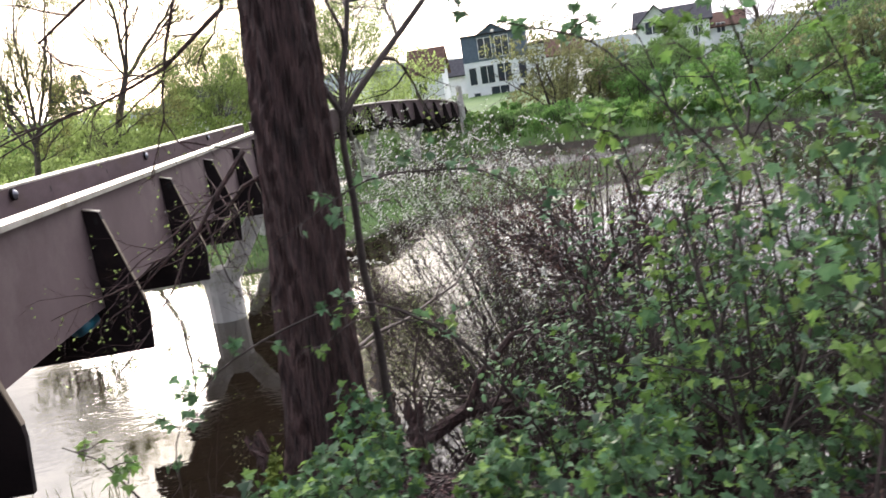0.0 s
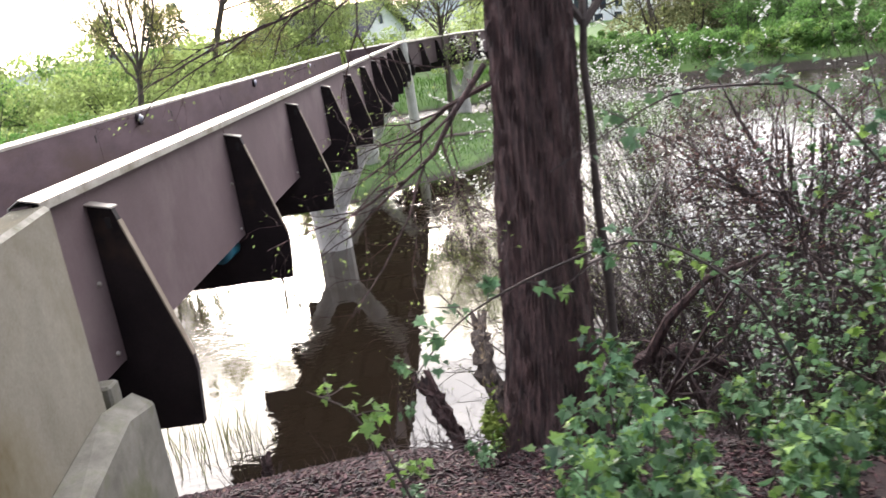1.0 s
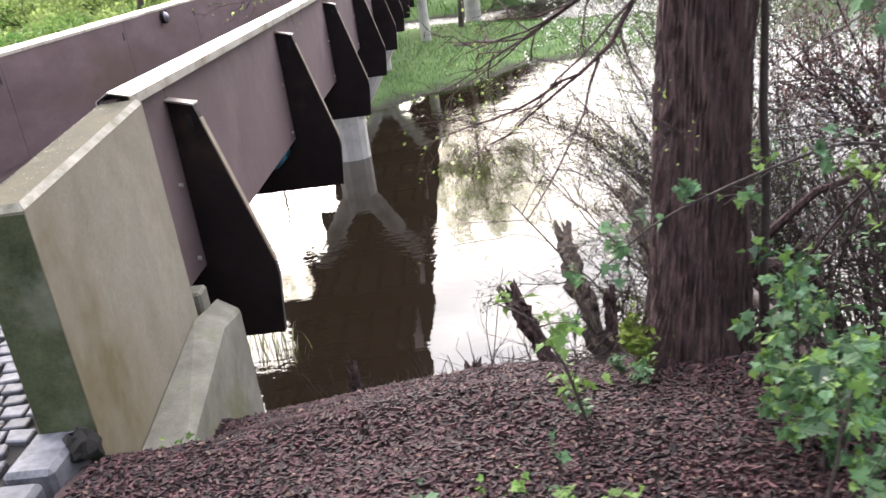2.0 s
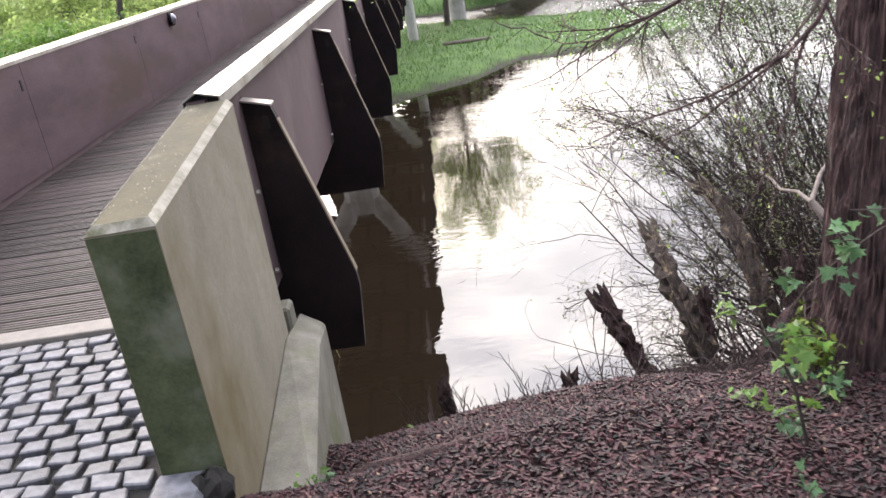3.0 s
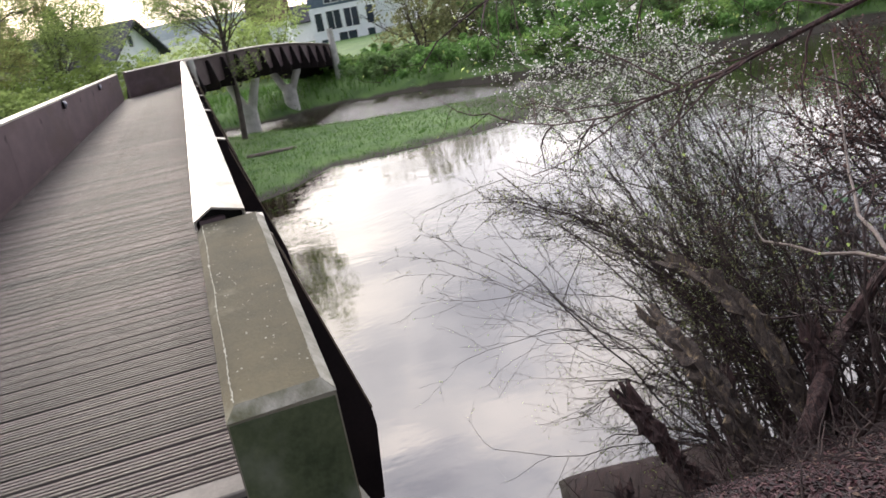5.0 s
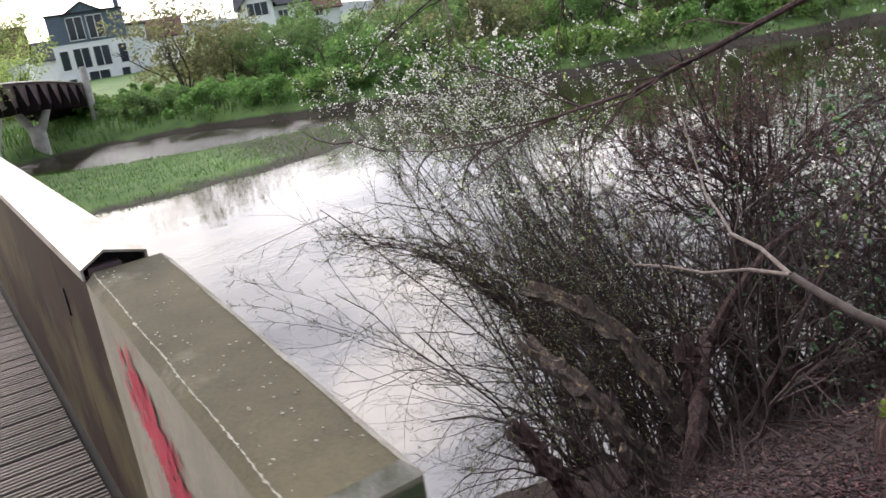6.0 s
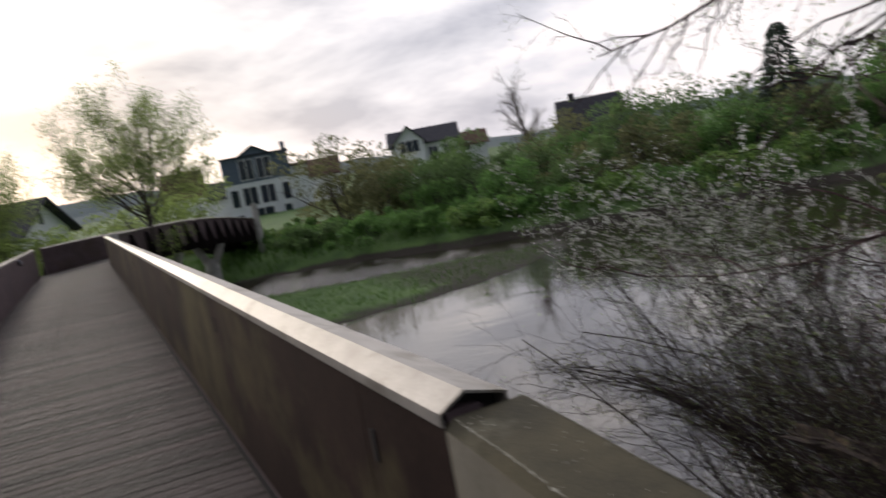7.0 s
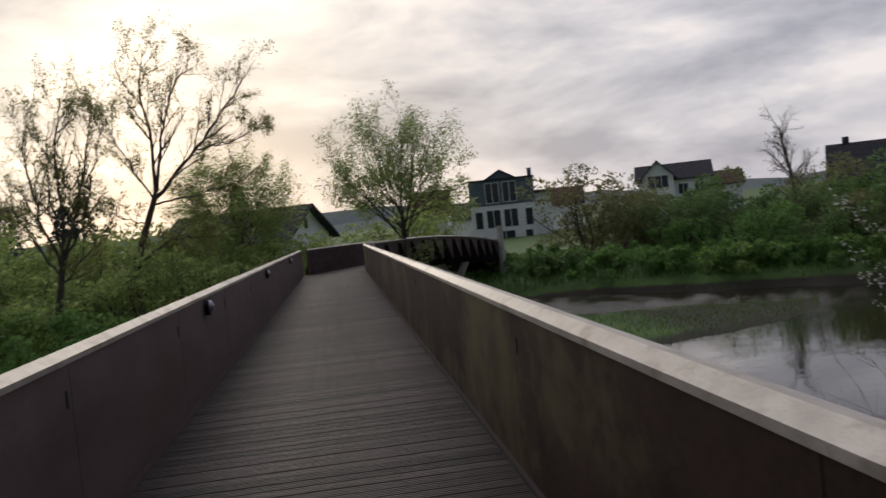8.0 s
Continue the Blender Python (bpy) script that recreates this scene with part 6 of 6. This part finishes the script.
# ---------------------------------------------------------------- houses beyond the river
def windows_on(house, o, u, n, rows):
    """Windows of one wall. o: its foot, u: along, n: outward. rows: (along, sill, width, height, panes)."""
    axes = (u, n, UP)
    for s, z, w, h, panes in rows:
        f = Shape()
        t = 0.09
        rings = [[(x0, d, z0), (x1, d, z0), (x1, d, z1), (x0, d, z1)] for x0, x1, z0, z1, d in ((s - t, s + w + t, z - t, z + h + t, 0.0), (s - t, s + w + t, z - t, z + h + t, 0.06), (s, s + w, z, z + h, 0.06), (s, s + w, z, z + h, 0.0))]
        f.add(np.asarray(o, float) + np.array(rings).reshape(-1, 3) @ np.asarray(axes, float), quads=[(4 * r + i, 4 * r + (i + 1) % 4, 4 * ((r + 1) % 4) + (i + 1) % 4, 4 * ((r + 1) % 4) + i) for r in range(4) for i in range(4)])
        win = part("window", f, "trim", house)
        for k in range(1, panes):
            x = s + w * k / panes
            b = Shape()
            b.box((x - 0.05, 0.0, z), (x + 0.05, 0.05, z + h), axes, o)
            part("mullion", b, "trim", win)
        for k in range(panes):
            p = Shape()
            p.box((s + w * k / panes + 0.02, 0.004, z), (s + w * (k + 1) / panes - 0.02, 0.025, z + h), axes, o)
            part("pane", p, "glass", win)


def block(shape, o, u, n, w, d, z0, z1):
    shape.box((0, -d, z0), (w, 0, z1), (u, n, UP), o)


def gable_roof(shape, o, u, n, w, d, eave, ridge, over=0.5, along=True, t=0.22):
    """A pitched roof: the ridge runs along u (or along n) over a block of w by d."""
    axes = (u, n, UP)
    if along:
        s = (ridge - eave) / (d / 2)
        prof = [(over, eave - s * over), (-d / 2, ridge), (-d - over, eave - s * over), (-d - over, eave - s * over + t), (-d / 2, ridge + t), (over, eave - s * over + t)]
        shape.prism(prof, -over, w + over, (n, u, UP), o)
    else:
        s = (ridge - eave) / (w / 2)
        prof = [(-over, eave - s * over), (w / 2, ridge), (w + over, eave - s * over), (w + over, eave - s * over + t), (w / 2, ridge + t), (-over, eave - s * over + t)]
        shape.prism(prof, -d - over, over, axes, o)


def gable_wall(shape, o, u, n, w, d, eave, ridge, along=True):
    axes = (u, n, UP)
    if along:
        shape.prism([(0, eave), (-d / 2, ridge), (-d, eave)], 0, w, (n, u, UP), o)
    else:
        shape.prism([(0, eave), (w / 2, ridge), (w, eave)], -d, 0, axes, o)


def unit(a):
    a = np.array([*a, 0.0])
    return a / np.linalg.norm(a)


# three-storey house with a slate upper floor
u, n, o = unit((0.97, -0.22)), unit((-0.22, -0.97)), np.array([17.75, 112.5, -2.0])
house = thing("house", tuple(o), "white three-storey house with a blue slate top floor", "house", group="houses beyond the river")
w = Shape()
block(w, o, u, n, 9.0, 6.0, -2.0, 5.4)
part("wall", w, "white_wall", house)
w = Shape()
block(w, o + 0.03 * n - 0.05 * u, u, n, 9.1, 6.1, 5.4, 8.9)
part("slate_storey", w, "slate", house, "blue slate-clad top storey")
w = Shape()
gable_wall(w, o + 2.2 * u + 0.15 * n, u, n, 4.5, 6.0, 8.9, 10.2, along=False)
part("dormer", w, "slate", house)
w = Shape()
gable_roof(w, o + 2.2 * u + 0.15 * n, u, n, 4.5, 6.0, 8.9, 10.2, 0.25, along=False, t=0.15)
w.box((-0.2, -6.3, 8.9), (9.2, 0.2, 9.1), (u, n, UP), o)
part("roof", w, "roof_dark", house)
w = Shape()
w.box((8.3, -1.6, 9.1), (8.9, -1.0, 10.2), (u, n, UP), o)
part("chimney", w, "slate", house)
windows_on(house, o + 0.08 * n, u, n, [(2.3, 5.8, 1.8, 2.7, 2), (4.7, 5.8, 1.8, 2.7, 2)])
windows_on(house, o, u, n, [(0.6, 2.3, 1.0, 2.3, 1), (2.2, 2.3, 1.9, 2.4, 2), (4.6, 2.3, 1.9, 2.4, 2), (7.6, 2.3, 1.0, 2.3, 1), (0.9, 0.2, 0.9, 0.9, 1), (3.4, -0.3, 2.5, 2.0, 2), (7.4, 0.2, 1.0, 1.4, 1)])
windows_on(house, o + 9.0 * u, -n, u, [(2.0, 2.6, 1.0, 1.8, 1), (2.0, 6.2, 1.0, 1.6, 1)])

annex = Shape()
block(annex, o + 9.0 * u - 1.6 * n, u, n, 2.4, 4.0, -2.0, 6.6)
part("wall", annex, "white_wall", house)
annex = Shape()
annex.box((-0.02, -4.2, 6.6), (2.6, 0.2, 6.85), (u, n, UP), o + 9.0 * u - 1.6 * n)
part("roof", annex, "roof_dark", house)

# low white house with a long dark roof
u, n, o = unit((8.65, -4.35)), unit((-4.35, -8.65)), np.array([-18.3, 82.6, -2.1])
house = thing("house", tuple(o), "low white house with a long dark gabled roof", "house", group="houses beyond the river")
w = Shape()
block(w, o, u, n, 14.0, 8.6, -2, 4.0)
gable_wall(w, o, u, n, 14.0, 8.6, 4.0, 6.7)
part("wall", w, "white_wall", house)
w = Shape()
gable_roof(w, o, u, n, 14.0, 8.6, 4.0, 6.75, 0.9)
part("roof", w, "roof_dark", house)
w = Shape()
w.box((14.0, -6.6, -1), (14.12, -5.2, 3.4), (u, n, UP), o)
part("boarding", w, "blue_wall", house, "blue boarded panel")
windows_on(house, o, u, n, [(2.0, 1.9, 1.3, 1.2, 2), (6.6, 1.9, 1.5, 1.2, 2), (11.0, 1.9, 0.9, 1.3, 1)])
windows_on(house, o + 14.0 * u, -n, u, [(2.0, 1.9, 0.9, 1.5, 1), (3.6, 4.6, 0.8, 1.0, 1)])


def plain_house(at, along, w, d, eave, ridge, wall, roof, label, rows=(), turned=False, chimneys=()):
    u = unit(along)
    n = np.array([u[1], -u[0], 0.0])
    o = np.array(at, float)
    house = thing("house", at, label, "house", group="houses beyond the river")
    s = Shape()
    block(s, o, u, n, w, d, -3, eave)
    gable_wall(s, o, u, n, w, d, eave, ridge, along=not turned)
    part("wall", s, wall, house)
    s = Shape()
    gable_roof(s, o, u, n, w, d, eave, ridge + 0.05, 0.5, along=not turned)
    roof_ob = part("roof", s, roof, house)
    for x, y in chimneys:
        c = Shape()
        c.box((x, -y - 0.8, ridge - 1.0), (x + 0.8, -y, ridge + 1.1), (u, n, UP), o)
        part("chimney", c, roof, roof_ob)
    windows_on(house, o, u, n, rows)
    return house


plain_house((45.8, 121.5, -1.5), (0.92, -0.39), 10.8, 9, 6.4, 8.7, "white_wall", "roof_dark", "white house with grey gabled roofs above the trees", [(6.0, 4.0, 1.4, 1.5, 2), (8.4, 4.0, 1.4, 1.5, 2)])
plain_house((46.0, 120.0, -1.5), (0.92, -0.39), 4.6, 6, 6.9, 9.2, "white_wall", "roof_dark", "white gabled wing with grouped windows", [(0.8, 5.2, 3.0, 1.8, 3), (1.4, 2.4, 1.8, 1.6, 2)], turned=True)
plain_house((62.6, 97.0, -3.4), (0.86, -0.5), 8.6, 11, 5.0, 10.0, "white_wall", "roof_dark", "large house with a steep dark tiled roof", [(3, 4, 1.2, 1.5, 2)], chimneys=((1.6, 5.2),))
plain_house((10.2, 118.0, -1.8), (0.98, -0.2), 4.8, 9, 4.8, 8.2, "white_wall", "roof_brown", "house with a brown tiled roof behind the trees", [(1.2, 2, 1.2, 1.4, 2)], turned=False)
plain_house((17.0, 135.0, -1.5), (0.98, -0.2), 7, 8, 3.6, 6.0, "white_wall", "roof_dark", "small grey-roofed house between the larger ones")
plain_house((27.5, 126.0, -1.5), (0.95, -0.3), 10, 9, 4.4, 6.8, "white_wall", "roof_brown", "white house with a brown roof behind tall shrubs")
plain_house((58.0, 125.0, -1.5), (0.92, -0.39), 6, 9, 5.0, 7.0, "white_wall", "roof_brown", "white house with a reddish roof", [(2, 4, 1.2, 1.4, 2)])


def conifer(at, h, seed):
    rng = np.random.default_rng(seed)
    t = thing("conifer", at, "dark pointed conifer standing above the shrubs", "conifer", group="trees by the river")
    s, l = Shape(), Shape()
    s.tube([at, (at[0], at[1], at[2] + h)], [0.25, 0.03], 6)
    part("trunk", s, "bark", t)
    n = 2200
    z = rng.random(n) ** 1.4
    a, r = rng.uniform(0, 2 * np.pi, n), (1 - z) * h * 0.30 * rng.uniform(0.3, 1.0, n) + 0.1
    P = np.stack([at[0] + r * np.cos(a), at[1] + r * np.sin(a), at[2] + 0.1 * h + 0.9 * h * z - 0.1 * r], -1)
    l.leaves(P, np.stack([np.cos(a), np.sin(a), np.full(n, -0.3)], -1), spread(n, rng) + [0, 0, 1], rng.uniform(0.4, 0.8, n), LANCE)
    part("crown", l, "needle", t)


for k, (x, y, h) in enumerate(((-25, 76, 9.0), (-33, 84, 10.0), (-44, 80, 9.0), (-29, 95, 11.0), (-60, 90, 12), (47.0, 43.0, 9.4), (-11.5, 92, 10.5))):
    conifer((x, y, -2.4), h, 60 + k)

# log on the spit
lg = Shape()
lg.tube([(1.6, 31.4, -3.10), (2.6, 31.1, -3.06), (3.6, 31.2, -3.08)], [0.12, 0.11, 0.08], 8, closed=True)
solo("log", lg, "pale_wood", "pale fallen log lying on the grassy spit", "log", at=(2.6, 31.1, -3.1), smooth=True)


# ---------------------------------------------------------------- grass
def grass(n, xr, yr, hmin, hmax, seed, label, zmin=-3.32, clear=None):
    rng = np.random.default_rng(seed)
    x, y = rng.uniform(*xr, n), rng.uniform(*yr, n)
    z = land_height(x, y)
    ok = z > zmin
    if clear is not None:
        ok &= clear(x, y)
    P = np.stack([x, y, z - 0.01], -1)[ok]
    s = Shape()
    H = spread(len(P), rng) * 0.35 + [0, 0, 1]
    s.leaves(P, H, spread(len(P), rng), rng.uniform(hmin, hmax, len(P)), [(-0.06, 0), (0.06, 0), (0.03, 0.6), (0, 1), (-0.03, 0.6)], 0.0)
    solo("grass", s, "grass", label, "grass", kind="stuff")


grass(46000, (-6, 20), (21, 42), 0.07, 0.20, 71, "bright green grass on the low spit", -3.39)
grass(30000, (-2, 44), (28, 56), 0.25, 0.6, 72, "tall green grass along the far bank", -3.38, lambda x, y: y > between(x, BANK_X, BANK_Y) + np.clip((x - 9) * 0.2, 0, 0.9))
grass(260, (0.4, 2.6), (0.3, 2.8), 0.06, 0.16, 73, "thin grass tufts at the edge of the bank", -3.3)

rng = np.random.default_rng(55)
reed = Shape()
n = 110
rx, ry = rng.normal(-1.5, 0.35, n), rng.normal(5.8, 0.35, n)
reed.leaves(np.stack([rx, ry, np.full(n, WATER_Z - 0.1)], -1), spread(n, rng) * 0.18 + [0, 0, 1], spread(n, rng), rng.uniform(0.25, 0.6, n), [(-0.02, 0), (0.02, 0), (0.015, 0.6), (0, 1), (-0.015, 0.6)], 0.0)
solo("reeds", reed, "leaf_olive", "thin dry reeds standing in the shallow water", "reeds", kind="stuff")
weeds = Shape()
n = 420
wx, wy = rng.uniform(1.2, 3.4, n), rng.uniform(17.5, 24.0, n)
keep = np.sin(wx * 4 + wy * 1.3) + np.sin(wy * 2.1) > 0.4
n = int(keep.sum())
weeds.leaves(np.stack([wx[keep], wy[keep], np.full(n, WATER_Z + 0.004)], -1), spread(n, rng) * [1, 1, 0.25] + [0, 0, 0.15], spread(n, rng) * 0.4 + [0, 0, 1], rng.uniform(0.05, 0.16, n), LANCE, 0.3)
solo("water_weed", weeds, "grass", "green weeds floating on the water near the spit", "water weed", kind="stuff")

# ---------------------------------------------------------------- bark chips on the bank
rng = np.random.default_rng(14)
chips = Shape()
n = 104000
cx, cy = rng.uniform(0.28, 3.6, n), rng.uniform(-2.9, 1.0, n)
cx[:14000] += 2.4
bare = (cx > 2.1) & (cy > -0.75) & (rng.random(n) < 0.8)
cx, cy = cx[~bare], cy[~bare]
n = len(cx)
cz = near_bank(cx, cy) + hummock(cx, cy) + rng.uniform(0.0, 0.024, n)
ln, wd, th = rng.uniform(0.004, 0.010, n) + rng.exponential(0.0035, n), rng.uniform(0.003, 0.0065, n), rng.uniform(0.0015, 0.005, n)
ax = spread(n, rng) * [1, 1, 0.35]
ax /= np.linalg.norm(ax, axis=1, keepdims=True)
sd = np.cross(ax, spread(n, rng) * 0.35 + [0, 0, 1])
sd /= np.linalg.norm(sd, axis=1, keepdims=True)
up = np.cross(sd, ax)
corner = np.array([[a, b, c] for a in (-1, 1) for b in (-1, 1) for c in (-1, 1)], float)
cv = np.stack([cx, cy, cz], -1)[:, None] + corner[None, :, :1] * (ln[:, None, None] * ax[:, None]) + corner[None, :, 1:2] * (wd[:, None, None] * sd[:, None]) * (1 - 0.4 * (corner[None, :, :1] > 0)) + corner[None, :, 2:3] * (th[:, None, None] * up[:, None])
cq = np.array([(0, 1, 3, 2), (4, 6, 7, 5), (0, 4, 5, 1), (2, 3, 7, 6), (1, 5, 7, 3)])
chips.add(cv.reshape(-1, 3), quads=(cq[None] + (np.arange(n) * 8)[:, None, None]).reshape(-1, 4))
solo("bark_mulch", chips, "chip", "damp reddish bark chips covering the bank", "mulch", kind="stuff")

leaf_litter = Shape()
n = 5200
cx, cy = rng.uniform(0.3, 5.2, n), rng.uniform(-3.0, 1.3, n)
cz = near_bank(cx, cy) + hummock(cx, cy) + rng.uniform(0.010, 0.024, n)
leaf_litter.leaves(np.stack([cx, cy, cz], -1), spread(n, rng) * [1, 1, 0.25], spread(n, rng) * 0.5 + [0, 0, 1], rng.uniform(0.010, 0.030, n), OVAL, 0.5)
solo("leaf_litter", leaf_litter, "litter", "dry pale brown leaves scattered over the bark", "litter", kind="stuff")

sticks = Shape()
for _ in range(900):
    x, y = rng.uniform(1.7, 4.6), rng.uniform(-1.0, 0.55)
    if rng.random() > 0.25 + 0.75 * min(1, max(0, (x - 1.7) * 0.4 + (y + 1.0) * 0.5)):
        continue
    z = float(near_bank(np.array(x), np.array(y))) + rng.uniform(0.01, 0.06)
    d = spread(1, rng)[0] * [1, 1, 0.35]
    sticks.tube(way_of((x, y, z), d / np.linalg.norm(d), rng.uniform(0.10, 0.45), 4, 0.18, (0, 0, -0.01), rng), np.linspace(rng.uniform(0.002, 0.0055), 0.0012, 5), 4)
solo("twig_litter", sticks, "twig_red", "thin dead twigs strewn over the bark litter", "litter", kind="stuff")

# root lying along the foot of the wall
root = Shape()
pts = np.array([(0.50, -1.08, 0), (0.60, -1.14, 0), (0.72, -1.22, 0), (0.89, -1.28, 0), (1.05, -1.22, 0), (1.19, -1.16, 0)])
pts[:, 2] = near_bank(pts[:, 0], pts[:, 1]) + hummock(pts[:, 0], pts[:, 1]) + 0.018
root.tube(pts, [0.03, 0.036, 0.034, 0.028, 0.02, 0.008], 8, closed=True)
solo("root", root, "bark", "dark bare root lying along the bark litter", "root", at=tuple(pts[0]), smooth=True)

# dark wet stone wedged between the paving and the wall
stone = Shape()
srng = np.random.default_rng(6)
a, k, n = np.linspace(0, 2 * np.pi, 13)[:-1], 12, 6
V = [np.stack([0.20 + 0.075 * math.cos(f) * (1 + 0.15 * np.sin(a * 3)) * np.cos(a), -1.41 + 0.075 * math.cos(f) * np.sin(a), np.full(12, -0.03 + 0.07 * math.sin(f))], -1) + srng.normal(size=(12, 3)) * 0.006 for f in np.linspace(-0.6, 1.45, n)]
stone.add(np.concatenate(V), quads=[(i * k + j, i * k + (j + 1) % k, (i + 1) * k + (j + 1) % k, (i + 1) * k + j) for i in range(n - 1) for j in range(k)])
stone.t.append(np.array([((n - 1) * k, (n - 1) * k + j, (n - 1) * k + j + 1) for j in range(1, k - 1)]))
solo("stone", stone, "joint", "dark wet stone wedged beside the wall end", "stone", at=(0.2, -1.41, -0.05))

# ---------------------------------------------------------------- paving
pave = thing("pavement", (-1.4, -1.5, -0.03), "grey granite setts in front of the bridge", "paving", kind="structure")
bed = Shape()
bed.box((-6.0, -9.0, -0.30), (0.10, 0.04, -0.030))
part("bed", bed, "joint", pave)
band = Shape()
band.box((-DECK_W, 0.03, -0.3), (0.0, 0.175, 0.0))
part("threshold", band, "band", pave, "concrete threshold strip", bevel=0.006)


def sett_mesh(lx, ly, seed):
    r = random.Random(seed)
    bm = bmesh.new()
    bmesh.ops.create_cube(bm, size=1)
    for v in bm.verts:
        v.co = Vector((v.co.x * lx, v.co.y * ly, v.co.z * 0.08))
        if v.co.z > 0:
            v.co.x += r.uniform(-0.013, 0.013)
            v.co.y += r.uniform(-0.011, 0.011)
            v.co.z += r.uniform(-0.002, 0.002)
    bmesh.ops.bevel(bm, geom=[e for e in bm.edges if max(v.co.z for v in e.verts) > 0], offset=0.006, segments=1, affect="EDGES")
    for v in bm.verts:
        v.co.z -= 0.04
    me = bpy.data.meshes.new("sett")
    bm.to_mesh(me)
    bm.free()
    me.materials.append(M["sett"])
    return me


sett_kinds = [sett_mesh(random.Random(k).uniform(0.088, 0.106), random.Random(k + 50).uniform(0.075, 0.086), k) for k in range(10)]
rng = random.Random(9)
rest = Shape()
row, y = 0, -0.03
near_count = 0
while y > -8.9:
    x = -0.015 - (0.06 if row % 2 else 0.0) - rng.uniform(0, 0.02)
    while x > -5.9:
        sp = rng.uniform(0.112, 0.128)
        cx, cy = x - sp / 2, y - 0.05 + rng.uniform(-0.004, 0.004)
        if not (cy > -1.33 and cx > -0.055):
            if near_count < 300 and cx > -1.75 and cy > -2.1:
                ob = new("sett", rng.choice(sett_kinds))
                ob.parent = pave
                ob.location = (cx + 1.4, cy + 1.5, 0.03 + rng.uniform(-0.006, 0.004))
                ob.rotation_euler = (rng.uniform(-0.03, 0.03), rng.uniform(-0.03, 0.03), rng.uniform(-0.06, 0.06))
                near_count += 1
            else:
                h, g = rng.uniform(-0.005, 0.004), sp / 2 - 0.010
                lo, hi = (cx - g, cy - 0.041), (cx + g, cy + 0.041)
                ring = [(lo[0], lo[1]), (hi[0], lo[1]), (hi[0], hi[1]), (lo[0], hi[1])]
                k = 0.01
                top = [(lo[0] + k, lo[1] + k), (hi[0] - k, lo[1] + k), (hi[0] - k, hi[1] - k), (lo[0] + k, hi[1] - k)]
                rest.add([(*p, -0.06) for p in ring] + [(*p, h - 0.012) for p in ring] + [(*p, h) for p in top],
                         quads=[(a, (a + 1) % 4, 4 + (a + 1) % 4, 4 + a) for a in range(4)] + [(4 + a, 4 + (a + 1) % 4, 8 + (a + 1) % 4, 8 + a) for a in range(4)] + [(8, 9, 10, 11)])
        x -= sp
    y -= 0.103
    row += 1
part("setts_beyond", rest, "sett_far", pave, kind="stuff")
# larger edging stones beside the wall end
for k in range(7):
    e = Shape()
    e.box((-0.01, -1.62 - 0.34 * k, -0.16), (0.19, -1.335 - 0.34 * k, 0.012 + 0.006 * (k % 3)))
    part("edging_stone", e, "sett", pave, bevel=0.02)

# ---------------------------------------------------------------- deck planks
def plank_mesh(seed):
    r = random.Random(seed)
    s = Shape()
    wd, n = 0.130, 4
    # four rounded ridges along the board, with grooves between
    prof = [(-wd / 2, -0.034), (wd / 2, -0.034), (wd / 2, -0.012)]
    step = wd / n
    for k in range(n - 1, -1, -1):
        a = -wd / 2 + k * step
        prof += [(a + step - 0.0075, -0.0008), (a + step / 2, 0.0), (a + 0.0075, -0.0008), (a, -0.012)]
    s.prism(prof, -DECK_W / 2 + 0.018 + r.uniform(0, 0.008), DECK_W / 2 - 0.018 - r.uniform(0, 0.006), ((0, 1, 0), (1, 0, 0), UP), (0, 0, 0))
    me = s.mesh("plank")
    me.materials.append(M["plank"])
    return me


plank_kinds = [plank_mesh(k) for k in range(4)]
rng = random.Random(4)
y, k = 0.182 + 0.0685, 0
while y < LEN1 + 0.6:
    if k < 290:
        ob = new("plank", rng.choice(plank_kinds))
        ob.parent = bridge
        ob.location = (-DECK_W / 2 + 1.4, y - 0.3, rng.uniform(-0.004, 0.0))
        ob.rotation_euler = (rng.uniform(-0.008, 0.008), 0, rng.uniform(-0.0008, 0.0008))
    y += 0.1425
    k += 1

screws = Shape()
rng = np.random.default_rng(2)
for k in range(90):
    for dx in (-0.008, 0.010):
        x, y = -1.22 + dx + rng.normal() * 0.003, 0.2505 + 0.1425 * k + (0.03 if dx > 0 else -0.03)
        a = np.linspace(0, 2 * np.pi, 7)[:-1]
        screws.add([(x + 0.0042 * math.cos(q), y + 0.0042 * math.sin(q), 0.0012) for q in a] + [(x, y, 0.0022)], tris=[(i, (i + 1) % 6, 6) for i in range(6)])
part("screw_row", screws, "rib_edge", bridge, "row of small screw heads", kind="stuff")
